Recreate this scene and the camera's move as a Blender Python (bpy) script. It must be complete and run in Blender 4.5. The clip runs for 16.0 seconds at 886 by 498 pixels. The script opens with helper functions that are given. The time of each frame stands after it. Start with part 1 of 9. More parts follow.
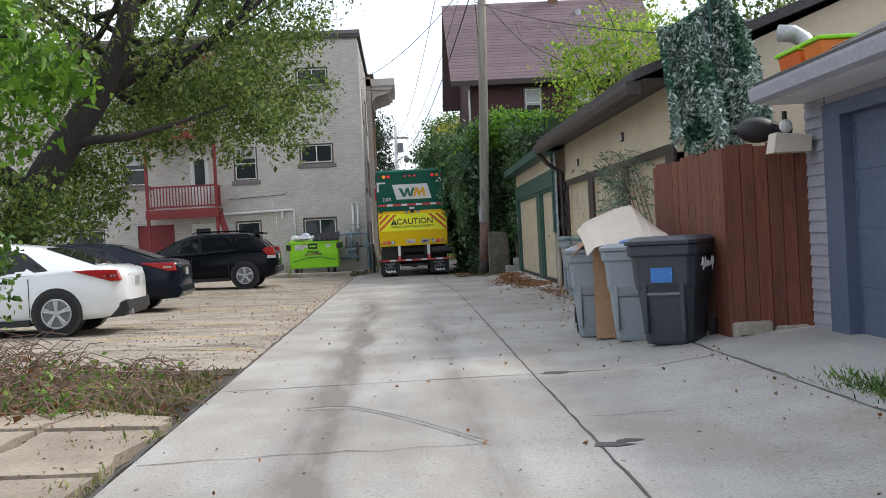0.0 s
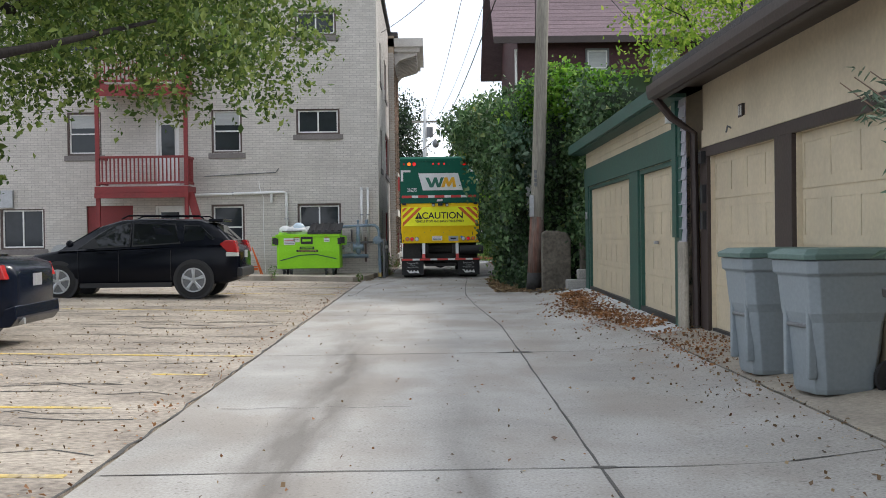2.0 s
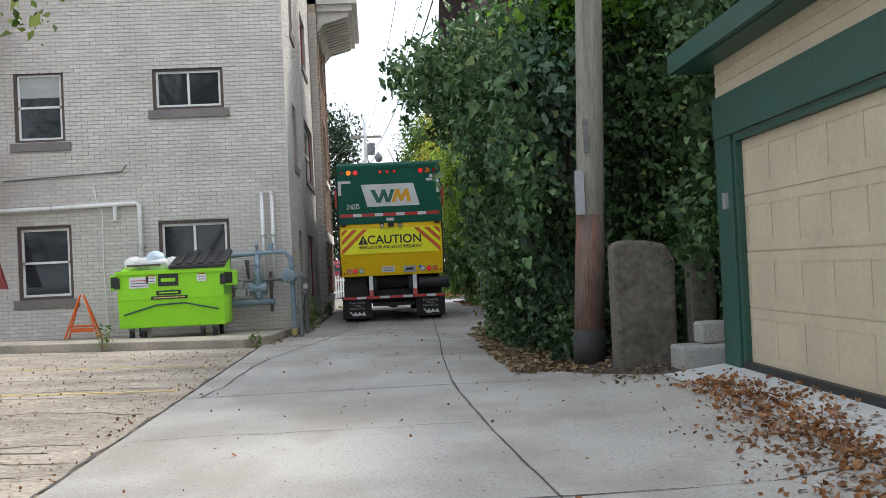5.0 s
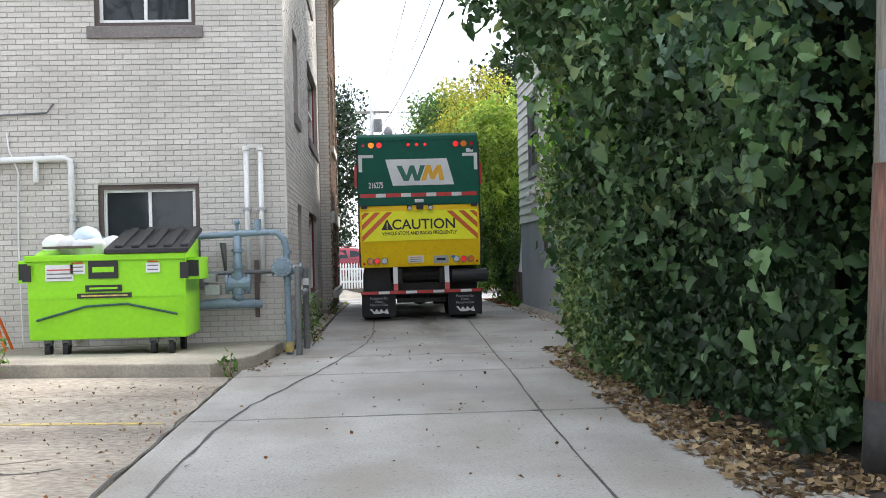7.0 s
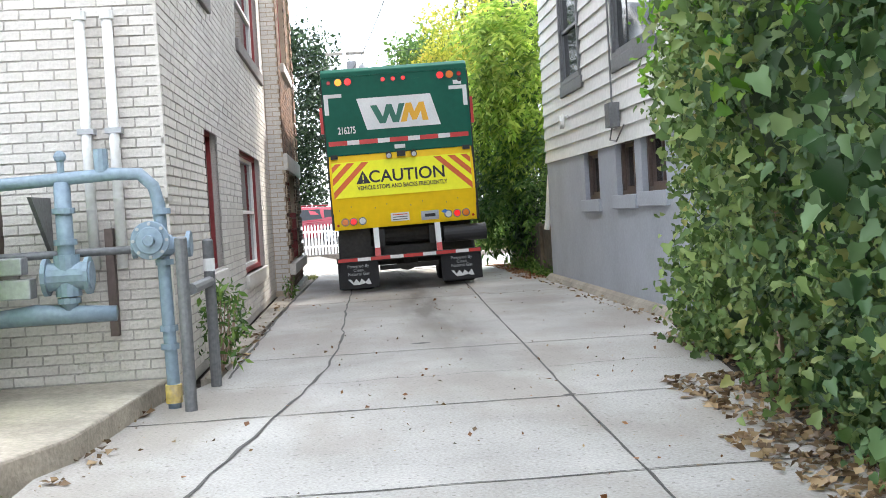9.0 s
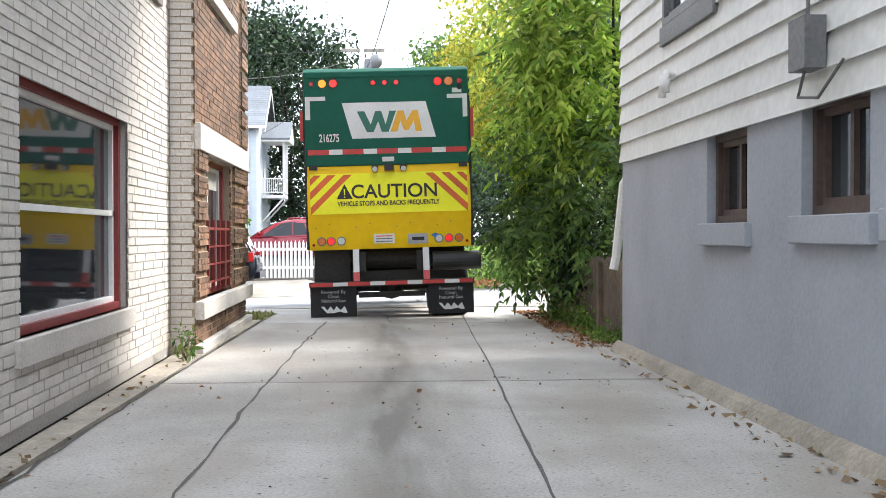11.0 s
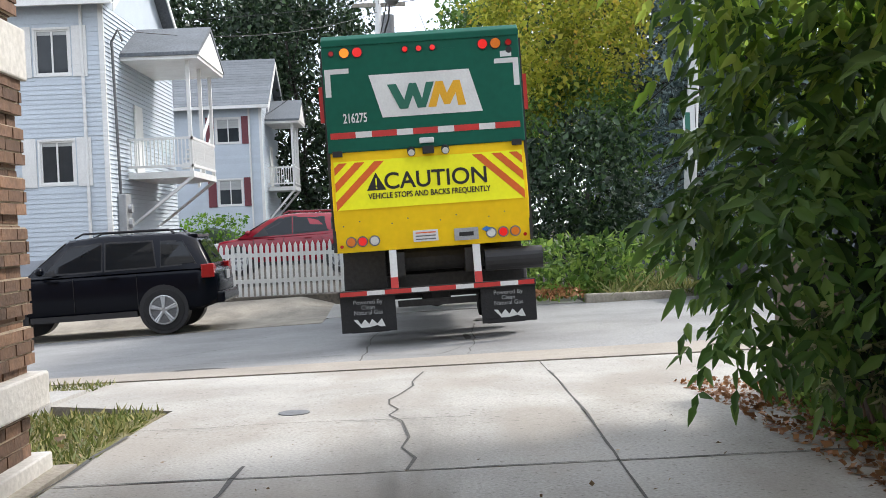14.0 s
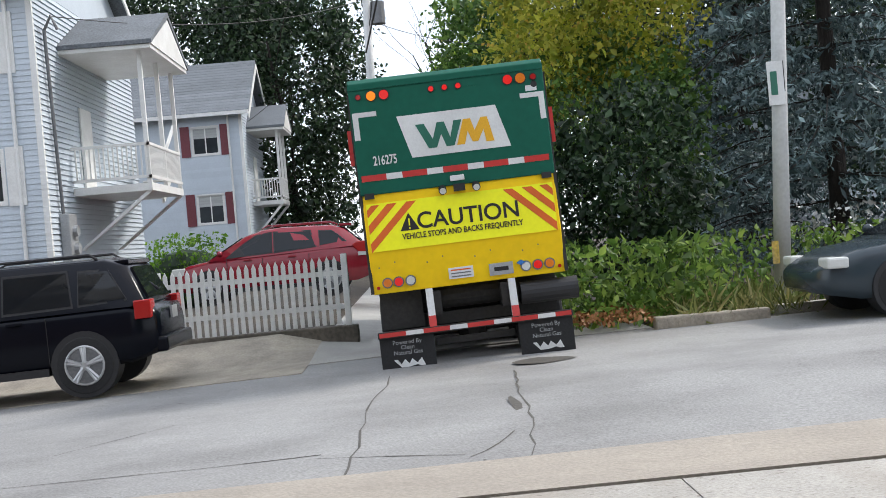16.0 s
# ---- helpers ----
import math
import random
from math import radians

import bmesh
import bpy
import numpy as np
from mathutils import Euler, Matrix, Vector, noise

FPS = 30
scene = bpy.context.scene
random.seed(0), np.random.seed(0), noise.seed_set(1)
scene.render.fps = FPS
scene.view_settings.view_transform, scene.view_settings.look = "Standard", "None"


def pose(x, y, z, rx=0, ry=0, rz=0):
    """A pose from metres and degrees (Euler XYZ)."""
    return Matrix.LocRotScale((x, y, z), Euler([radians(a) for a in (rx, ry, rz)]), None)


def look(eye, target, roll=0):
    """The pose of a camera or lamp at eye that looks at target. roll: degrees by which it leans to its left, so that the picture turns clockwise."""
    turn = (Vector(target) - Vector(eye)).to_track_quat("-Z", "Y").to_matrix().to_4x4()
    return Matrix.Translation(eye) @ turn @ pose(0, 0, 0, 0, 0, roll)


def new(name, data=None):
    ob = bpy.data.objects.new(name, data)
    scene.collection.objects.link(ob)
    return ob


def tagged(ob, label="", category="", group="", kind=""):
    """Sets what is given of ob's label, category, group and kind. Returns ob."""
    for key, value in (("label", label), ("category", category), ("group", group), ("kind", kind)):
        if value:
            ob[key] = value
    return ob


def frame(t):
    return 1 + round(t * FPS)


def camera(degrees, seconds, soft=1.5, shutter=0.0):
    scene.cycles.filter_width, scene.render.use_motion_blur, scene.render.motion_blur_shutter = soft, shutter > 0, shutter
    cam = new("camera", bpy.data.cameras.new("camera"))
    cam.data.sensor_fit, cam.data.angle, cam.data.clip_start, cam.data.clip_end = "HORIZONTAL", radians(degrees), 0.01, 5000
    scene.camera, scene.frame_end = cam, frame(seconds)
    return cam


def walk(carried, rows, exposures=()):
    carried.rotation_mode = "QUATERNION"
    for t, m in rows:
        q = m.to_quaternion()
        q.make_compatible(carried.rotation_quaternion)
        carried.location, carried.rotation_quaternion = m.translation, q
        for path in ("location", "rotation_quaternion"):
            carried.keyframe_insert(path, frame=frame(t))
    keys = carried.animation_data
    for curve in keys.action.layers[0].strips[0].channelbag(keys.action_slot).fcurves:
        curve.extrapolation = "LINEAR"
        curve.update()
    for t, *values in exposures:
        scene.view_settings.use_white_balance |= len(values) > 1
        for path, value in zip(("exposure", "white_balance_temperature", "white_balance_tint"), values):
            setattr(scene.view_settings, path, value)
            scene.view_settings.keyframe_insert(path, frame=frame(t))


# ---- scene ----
cam = camera(43.5, 16.0, 0.9)
PATH = [
    (0, (-0.92, 4.204, 1.336), (-0.846, 6.203, 1.314), -3.0),
    (0.5, (-0.821, 6.729, 1.328), (-0.764, 8.728, 1.298), -1.5),
    (1, (-0.779, 9.347, 1.377), (-0.755, 11.346, 1.344), -1.9),
    (1.5, (-0.724, 11.866, 1.417), (-0.703, 13.866, 1.388), -1.4),
    (2, (-0.695, 14.417, 1.401), (-0.671, 16.416, 1.372), -0.8),
    (2.5, (-0.731, 16.825, 1.401), (-0.699, 18.825, 1.36), -2.1),
    (3, (-0.691, 19.238, 1.338), (-0.635, 21.236, 1.274), -3.5),
    (3.5, (-0.631, 21.518, 1.266), (-0.575, 23.514, 1.163), -5.1),
    (4, (-0.481, 23.968, 1.254), (-0.395, 25.966, 1.231), -4.7),
    (4.2, (-0.49, 24.819, 1.231), (-0.392, 26.817, 1.227), -4.2),
    (6.3, (-1.053, 32.024, 1.292), (-0.923, 34.019, 1.335), -2.1),
    (6.5, (-1.091, 32.685, 1.304), (-0.96, 34.68, 1.342), -2.2),
    (7, (-1.13, 34.41, 1.306), (-1.002, 36.406, 1.317), -1.4),
    (7.5, (-1.112, 36.216, 1.297), (-0.987, 38.212, 1.287), -2.0),
    (8, (-1.088, 37.99, 1.252), (-0.963, 39.985, 1.208), -3.2),
    (8.5, (-1.001, 39.881, 1.281), (-0.847, 41.873, 1.209), -3.4),
    (9, (-0.933, 41.736, 1.286), (-0.777, 43.729, 1.218), -3.3),
    (9.5, (-0.774, 43.541, 1.297), (-0.618, 45.534, 1.229), -3.2),
    (9.7, (-0.669, 44.228, 1.299), (-0.513, 46.221, 1.232), -2.7),
    (11.8, (0.049, 51.885, 1.216), (0.153, 53.882, 1.206), 0.4),
    (12, (0.102, 52.566, 1.212), (0.209, 54.562, 1.17), 0.1),
    (12.5, (0.161, 54.249, 1.203), (0.269, 56.245, 1.116), -0.7),
    (13, (0.147, 55.876, 1.216), (0.236, 57.873, 1.142), -0.5),
    (13.5, (0.124, 57.434, 1.219), (0.179, 59.433, 1.156), -1.9),
    (14, (0.066, 58.936, 1.244), (0.12, 60.935, 1.203), -2.5),
    (14.5, (-0.05, 60.37, 1.224), (-0.035, 62.37, 1.204), -3.3),
    (15, (-0.081, 61.672, 1.23), (-0.075, 63.672, 1.211), -4.6),
    (15.5, (-0.046, 62.899, 1.211), (-0.018, 64.899, 1.188), -5.3),
    (16, (-0.024, 64.134, 1.231), (0.03, 66.133, 1.21), -5.0),
]
walk(cam, [(t, look(eye, target, roll)) for t, eye, target, roll in PATH],
     exposures=[(0.0, 0.15), (2.0, 0.27), (3.5, 0.46), (4.2, 0.5), (6.5, 0.9), (8.0, 1.56), (9.0, 1.98), (9.6, 2.02), (12.0, 1.35), (13.0, 0.9), (13.5, 0.8), (14.5, 0.6), (15.3, 0.48), (16.0, 0.4)])

# ---- world and light ----
world = bpy.data.worlds.new("sky")
scene.world = world
world.use_nodes = True
wn = world.node_tree
wn.nodes.clear()
sky = wn.nodes.new("ShaderNodeTexSky")
sky.sky_type = "NISHITA"
sky.sun_disc = False
sky.sun_elevation, sky.sun_rotation = radians(44), radians(66)
sky.air_density, sky.dust_density, sky.ozone_density = 1.0, 3.0, 1.0
sky_bg = wn.nodes.new("ShaderNodeBackground")
sky_bg.inputs["Strength"].default_value = 0.05
cloud_bg = wn.nodes.new("ShaderNodeBackground")
cloud_bg.inputs["Strength"].default_value = 1.05
cl_co = wn.nodes.new("ShaderNodeTexCoord")
cl_no = wn.nodes.new("ShaderNodeTexNoise")
cl_no.inputs["Scale"].default_value, cl_no.inputs["Detail"].default_value = 3.0, 6.0
cl_ra = wn.nodes.new("ShaderNodeValToRGB")
cl_ra.color_ramp.elements[0].position, cl_ra.color_ramp.elements[0].color = 0.38, (0.75, 0.83, 0.96, 1)
cl_ra.color_ramp.elements[1].position, cl_ra.color_ramp.elements[1].color = 0.62, (0.98, 1.0, 1.07, 1)
add = wn.nodes.new("ShaderNodeAddShader")
wout = wn.nodes.new("ShaderNodeOutputWorld")
wn.links.new(cl_co.outputs["Generated"], cl_no.inputs["Vector"])
wn.links.new(cl_no.outputs["Fac"], cl_ra.inputs["Fac"])
wn.links.new(cl_ra.outputs["Color"], cloud_bg.inputs["Color"])
wn.links.new(sky.outputs["Color"], sky_bg.inputs["Color"])
wn.links.new(sky_bg.outputs[0], add.inputs[0])
wn.links.new(cloud_bg.outputs[0], add.inputs[1])
wn.links.new(add.outputs[0], wout.inputs["Surface"])

sun_data = bpy.data.lights.new("sun", "SUN")
sun_data.energy, sun_data.angle, sun_data.color = 2.2, radians(10), (1.0, 0.957, 0.91)
sun = new("sun", sun_data)
sun.matrix_world = look((20, 19, 21), (0, 10, 0))

# ---- materials ----


def mat(name, col, rough=0.6, metal=0.0, col2=None, grain=60.0, gamt=0.18, stain=1.3, samt=0.5, bump=0.15, rnd=0.0, island=0.0, coat=0.0, spec=0.5, stretch=(1, 1, 1), bscale=None):
    m = bpy.data.materials.new(name)
    m.use_nodes = True
    nt = m.node_tree
    N, L = nt.nodes, nt.links
    b = N["Principled BSDF"]
    b.inputs["Roughness"].default_value = rough
    b.inputs["Metallic"].default_value = metal
    b.inputs["Specular IOR Level"].default_value = spec
    if coat:
        b.inputs["Coat Weight"].default_value = coat
        b.inputs["Coat Roughness"].default_value = 0.05
    tc = N.new("ShaderNodeTexCoord")
    mp = N.new("ShaderNodeMapping")
    mp.inputs["Scale"].default_value = stretch
    L.new(tc.outputs["Object"], mp.inputs["Vector"])
    big = N.new("ShaderNodeTexNoise")
    big.inputs["Scale"].default_value, big.inputs["Detail"].default_value, big.inputs["Roughness"].default_value = stain, 5.0, 0.6
    fine = N.new("ShaderNodeTexNoise")
    fine.inputs["Scale"].default_value, fine.inputs["Detail"].default_value = grain, 4.0
    L.new(mp.outputs[0], big.inputs["Vector"])
    L.new(mp.outputs[0], fine.inputs["Vector"])
    mr = N.new("ShaderNodeMapRange")
    mr.inputs["From Min"].default_value, mr.inputs["From Max"].default_value = 0.38, 0.68
    mr.inputs["To Max"].default_value = samt
    L.new(big.outputs["Fac"], mr.inputs["Value"])
    mix = N.new("ShaderNodeMix")
    mix.data_type = "RGBA"
    c2 = col2 or tuple(c * 0.62 for c in col)
    mix.inputs["A"].default_value, mix.inputs["B"].default_value = (*col, 1), (*c2, 1)
    L.new(mr.outputs[0], mix.inputs["Factor"])
    gr = N.new("ShaderNodeMapRange")
    gr.inputs["From Min"].default_value, gr.inputs["From Max"].default_value = 0.3, 0.7
    gr.inputs["To Min"].default_value, gr.inputs["To Max"].default_value = 1 - gamt, 1 + gamt
    L.new(fine.outputs["Fac"], gr.inputs["Value"])
    val = gr.outputs[0]
    for amount, node, sock in ((rnd, "ShaderNodeObjectInfo", "Random"), (island, "ShaderNodeNewGeometry", "Random Per Island")):
        if amount:
            oi = N.new(node)
            orr = N.new("ShaderNodeMapRange")
            orr.inputs["To Min"].default_value, orr.inputs["To Max"].default_value = 1 - amount, 1 + amount
            L.new(oi.outputs[sock], orr.inputs["Value"])
            mu = N.new("ShaderNodeMath")
            mu.operation = "MULTIPLY"
            L.new(val, mu.inputs[0])
            L.new(orr.outputs[0], mu.inputs[1])
            val = mu.outputs[0]
    hsv = N.new("ShaderNodeHueSaturation")
    L.new(mix.outputs["Result"], hsv.inputs["Color"])
    L.new(val, hsv.inputs["Value"])
    L.new(hsv.outputs[0], b.inputs["Base Color"])
    if bump:
        bp = N.new("ShaderNodeBump")
        bp.inputs["Strength"].default_value, bp.inputs["Distance"].default_value = bump, 0.02
        src = fine
        if bscale:
            src = N.new("ShaderNodeTexNoise")
            src.inputs["Scale"].default_value, src.inputs["Detail"].default_value = bscale, 6.0
            L.new(mp.outputs[0], src.inputs["Vector"])
        L.new(src.outputs["Fac"], bp.inputs["Height"])
        L.new(bp.outputs[0], b.inputs["Normal"])
    return m


def leaf_mat(name, col, col2, trans=0.35, rough=0.5, col3=None):
    m = bpy.data.materials.new(name)
    m.use_nodes = True
    nt = m.node_tree
    N, L = nt.nodes, nt.links
    b = N["Principled BSDF"]
    b.inputs["Roughness"].default_value = rough
    b.inputs["Specular IOR Level"].default_value = 0.35
    gi = N.new("ShaderNodeNewGeometry")
    mix = N.new("ShaderNodeValToRGB")
    el = mix.color_ramp.elements
    el[0].position, el[0].color = 0.0, (*[c * 0.55 for c in col], 1)
    el[1].position, el[1].color = 1.0, (*(col3 or [c * 1.15 for c in col2]), 1)
    for at, c in ((0.4, col), (0.93, col2)):
        e = el.new(at)
        e.color = (*c, 1)
    L.new(gi.outputs["Random Per Island"], mix.inputs["Fac"])
    no = N.new("ShaderNodeTexNoise")
    no.inputs["Scale"].default_value = 0.9
    mr = N.new("ShaderNodeMapRange")
    mr.inputs["From Min"].default_value, mr.inputs["From Max"].default_value = 0.3, 0.7
    mr.inputs["To Min"].default_value, mr.inputs["To Max"].default_value = 0.7, 1.4
    tc = N.new("ShaderNodeTexCoord")
    L.new(tc.outputs["Object"], no.inputs["Vector"])
    L.new(no.outputs["Fac"], mr.inputs["Value"])
    hsv = N.new("ShaderNodeHueSaturation")
    L.new(mix.outputs["Color"], hsv.inputs["Color"])
    L.new(mr.outputs[0], hsv.inputs["Value"])
    tr = N.new("ShaderNodeBsdfTranslucent")
    L.new(hsv.outputs[0], b.inputs["Base Color"])
    L.new(hsv.outputs[0], tr.inputs["Color"])
    ms = N.new("ShaderNodeMixShader")
    ms.inputs[0].default_value = trans
    L.new(b.outputs[0], ms.inputs[1])
    L.new(tr.outputs[0], ms.inputs[2])
    L.new(ms.outputs[0], N["Material Output"].inputs["Surface"])
    return m


def glow(name, col, power):
    m = mat(name, tuple(min(1, c) for c in col), 0.25, gamt=0.05, samt=0.1, bump=0)
    b = m.node_tree.nodes["Principled BSDF"]
    b.inputs["Emission Color"].default_value = (*col, 1)
    b.inputs["Emission Strength"].default_value = power
    return m


def glass_mat(name, col=(0.03, 0.035, 0.04), rough=0.04):
    m = mat(name, col, rough, gamt=0.1, samt=0.5, stain=2.0, bump=0.02, spec=0.4, grain=3)
    return m


CONC = mat("concrete", (0.37, 0.36, 0.335), 0.85, col2=(0.24, 0.23, 0.215), grain=55, gamt=0.2, stain=0.6, samt=0.75, bump=0.25, rnd=0.05, bscale=120)
CONC_OLD = mat("worn_concrete", (0.36, 0.32, 0.26), 0.9, col2=(0.20, 0.18, 0.15), grain=30, gamt=0.16, stain=1.6, samt=0.8, bump=0.5, rnd=0.08)
CONC_PALE = mat("painted_apron", (0.55, 0.56, 0.55), 0.8, col2=(0.40, 0.41, 0.40), grain=40, gamt=0.12, stain=1.2, samt=0.6, bump=0.2)
LOT = mat("worn_lot_paving", (0.38, 0.33, 0.265), 0.92, col2=(0.19, 0.16, 0.13), grain=16, gamt=0.34, stain=0.8, samt=0.8, bump=0.6, stretch=(1, 1.5, 1), bscale=30)
LOT_SLAB = mat("tan_slab_concrete", (0.33, 0.275, 0.21), 0.92, col2=(0.19, 0.155, 0.12), grain=30, gamt=0.18, stain=1.1, samt=0.8, bump=0.4, rnd=0.1)
ASPH = mat("street_paving", (0.265, 0.265, 0.26), 0.85, col2=(0.17, 0.168, 0.165), grain=45, gamt=0.24, stain=0.6, samt=0.85, bump=0.25)
TAR = mat("tar", (0.075, 0.07, 0.062), 0.75, grain=30, bump=0.3)
TYREMARK = mat("tyre_stain", (0.20, 0.195, 0.19), 0.85, col2=(0.30, 0.29, 0.275), grain=25, gamt=0.25, stain=2.0, samt=0.9, bump=0.2)
SOIL = mat("soil", (0.06, 0.047, 0.035), 0.95, col2=(0.03, 0.025, 0.02), grain=14, gamt=0.35, stain=0.8, samt=0.8, bump=0.8)
VERGE = mat("grassy_soil", (0.20, 0.19, 0.07), 0.95, col2=(0.16, 0.125, 0.08), grain=40, gamt=0.4, stain=1.4, samt=0.9, bump=0.8)
YPAINT = mat("yellow_line_paint", (0.62, 0.44, 0.08), 0.8, col2=(0.36, 0.30, 0.2), grain=18, gamt=0.3, stain=6, samt=1.0, bump=0.2)
BRICKW = mat("white_painted_brick", (0.575, 0.54, 0.495), 0.75, col2=(0.43, 0.40, 0.36), grain=45, gamt=0.1, stain=0.9, samt=0.6, bump=0.35, rnd=0.05, island=0.07)
MORTW = mat("painted_mortar", (0.42, 0.395, 0.36), 0.9, grain=60, gamt=0.15, stain=1.0, samt=0.5, bump=0.4)
BRICKB = mat("brown_brick", (0.17, 0.095, 0.055), 0.8, col2=(0.075, 0.042, 0.028), grain=30, gamt=0.25, stain=2.2, samt=0.7, bump=0.4, rnd=0.4, island=0.45)
MORTB = mat("sandy_mortar", (0.42, 0.34, 0.25), 0.95, grain=60, gamt=0.2, bump=0.4)
STONE = mat("limestone_trim", (0.60, 0.575, 0.53), 0.8, col2=(0.42, 0.39, 0.35), grain=25, gamt=0.12, stain=1.5, samt=0.6, bump=0.3)
SILL = mat("grey_sill_stone", (0.20, 0.18, 0.17), 0.85, grain=40, bump=0.3)
REDP = mat("red_paint", (0.22, 0.024, 0.025), 0.55, col2=(0.12, 0.02, 0.02), grain=20, gamt=0.12, bump=0.1)
WHITEP = mat("white_paint", (0.74, 0.74, 0.72), 0.5, col2=(0.58, 0.57, 0.54), grain=30, gamt=0.06, stain=2.0, samt=0.5, bump=0.1)
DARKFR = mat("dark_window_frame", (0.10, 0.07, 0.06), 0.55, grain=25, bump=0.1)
GLASS = glass_mat("dark_window_glass")
CURT = mat("pale_blind", (0.42, 0.43, 0.42), 0.35, grain=40, stretch=(1, 1, 12), gamt=0.15, bump=0.1)
GREENT = mat("green_trim_paint", (0.017, 0.08, 0.06), 0.5, col2=(0.03, 0.065, 0.05), grain=20, gamt=0.15, bump=0.1)
CREAM = mat("cream_paint", (0.62, 0.53, 0.38), 0.6, col2=(0.47, 0.40, 0.29), grain=20, gamt=0.06, stain=1.3, samt=0.55, bump=0.08)
CREAMD = mat("cream_door_paint", (0.56, 0.475, 0.335), 0.55, col2=(0.42, 0.36, 0.26), grain=20, gamt=0.06, stain=1.3, samt=0.6, bump=0.06)
BROWNT = mat("dark_brown_trim", (0.045, 0.03, 0.026), 0.5, grain=25, bump=0.1)
SHINGLE = mat("dark_shingle", (0.07, 0.065, 0.065), 0.9, grain=35, gamt=0.3, bump=0.5, island=0.2, rnd=0.2)
BLUEG = mat("slate_blue_paint", (0.075, 0.10, 0.16), 0.6, col2=(0.10, 0.12, 0.17), grain=18, gamt=0.12, bump=0.1)
GREYSID = mat("grey_siding_paint", (0.33, 0.33, 0.37), 0.65, col2=(0.26, 0.26, 0.3), grain=20, gamt=0.1, bump=0.1, rnd=0.05)
WOODR = mat("redwood_stain", (0.175, 0.054, 0.028), 0.7, col2=(0.095, 0.03, 0.018), grain=10, gamt=0.25, stain=1.6, samt=0.7, bump=0.3, rnd=0.16, stretch=(6, 6, 0.6))
GREYWALL = mat("grey_painted_stucco", (0.36, 0.385, 0.425), 0.85, col2=(0.27, 0.285, 0.31), grain=30, gamt=0.06, stain=0.9, samt=0.65, bump=0.15)
WSIDING = mat("white_clapboard_paint", (0.66, 0.665, 0.64), 0.6, col2=(0.52, 0.52, 0.49), grain=14, gamt=0.08, stain=0.8, samt=0.55, bump=0.15, rnd=0.04)
MAROON = mat("maroon_shingle_siding", (0.075, 0.03, 0.033), 0.8, grain=20, gamt=0.25, stretch=(1, 1, 4), bump=0.3)
MROOF = mat("faded_maroon_roof", (0.165, 0.115, 0.125), 0.9, col2=(0.11, 0.08, 0.085), grain=14, gamt=0.25, stretch=(1, 3, 3), bump=0.4, island=0.12)
LSID = mat("pale_blue_vinyl_siding", (0.50, 0.555, 0.605), 0.55, col2=(0.43, 0.48, 0.53), grain=20, gamt=0.05, bump=0.05, rnd=0.03, island=0.03)
GROOF = mat("grey_roof_shingle", (0.15, 0.165, 0.18), 0.9, col2=(0.1, 0.11, 0.12), grain=22, gamt=0.3, bump=0.4, island=0.15)
MAROONS = mat("maroon_shutter", (0.16, 0.035, 0.045), 0.55, grain=20, bump=0.1)
BARK = mat("bark", (0.03, 0.024, 0.02), 0.95, col2=(0.013, 0.011, 0.01), grain=14, gamt=0.35, stretch=(2, 2, 0.5), bump=0.9)
POLEW = mat("weathered_pole_wood", (0.29, 0.27, 0.225), 0.9, col2=(0.10, 0.08, 0.068), grain=12, gamt=0.25, stretch=(6, 6, 0.4), bump=0.5)
POLERED = mat("red_brown_pole_wood", (0.20, 0.095, 0.07), 0.9, col2=(0.16, 0.135, 0.115), grain=12, gamt=0.35, stain=2.2, samt=1.0, stretch=(6, 6, 0.4), bump=0.6)
STEEL = mat("galvanised_steel", (0.42, 0.43, 0.44), 0.5, metal=0.5, grain=30, gamt=0.12, bump=0.1)
PIPEB = mat("blue_grey_pipe_paint", (0.20, 0.27, 0.33), 0.5, col2=(0.15, 0.19, 0.22), grain=25, gamt=0.15, bump=0.15)
GREYMET = mat("dull_grey_metal", (0.17, 0.175, 0.18), 0.55, metal=0.3, grain=30, bump=0.15)
BLACKP = mat("black_plastic", (0.018, 0.018, 0.02), 0.55, grain=50, bump=0.1)
RUBBER = mat("rubber", (0.02, 0.02, 0.021), 0.85, grain=40, bump=0.2)
LIME = mat("lime_green_steel", (0.27, 0.66, 0.012), 0.42, col2=(0.22, 0.56, 0.012), grain=18, gamt=0.05, stain=2.0, samt=0.4, bump=0.08)
CARTG = mat("grey_cart_plastic", (0.235, 0.27, 0.29), 0.5, col2=(0.19, 0.22, 0.235), grain=30, gamt=0.06, bump=0.06)
CARTD = mat("charcoal_cart_plastic", (0.035, 0.042, 0.052), 0.45, grain=30, gamt=0.1, bump=0.06)
CARTLID = mat("green_grey_lid_plastic", (0.10, 0.165, 0.145), 0.5, grain=30, gamt=0.1, bump=0.06)
BAGBLUE = mat("pale_blue_film", (0.50, 0.62, 0.72), 0.3, col2=(0.62, 0.68, 0.72), grain=9, gamt=0.1, stain=5, bump=0.6)
BLUEPL = mat("blue_plastic", (0.035, 0.17, 0.48), 0.4, grain=30, bump=0.05)
CARD = mat("brown_cardboard", (0.36, 0.215, 0.12), 0.85, col2=(0.27, 0.155, 0.085), grain=20, gamt=0.1, bump=0.1)
CARDPALE = mat("pale_cardboard", (0.60, 0.525, 0.44), 0.8, col2=(0.48, 0.41, 0.34), grain=20, gamt=0.06, bump=0.08)
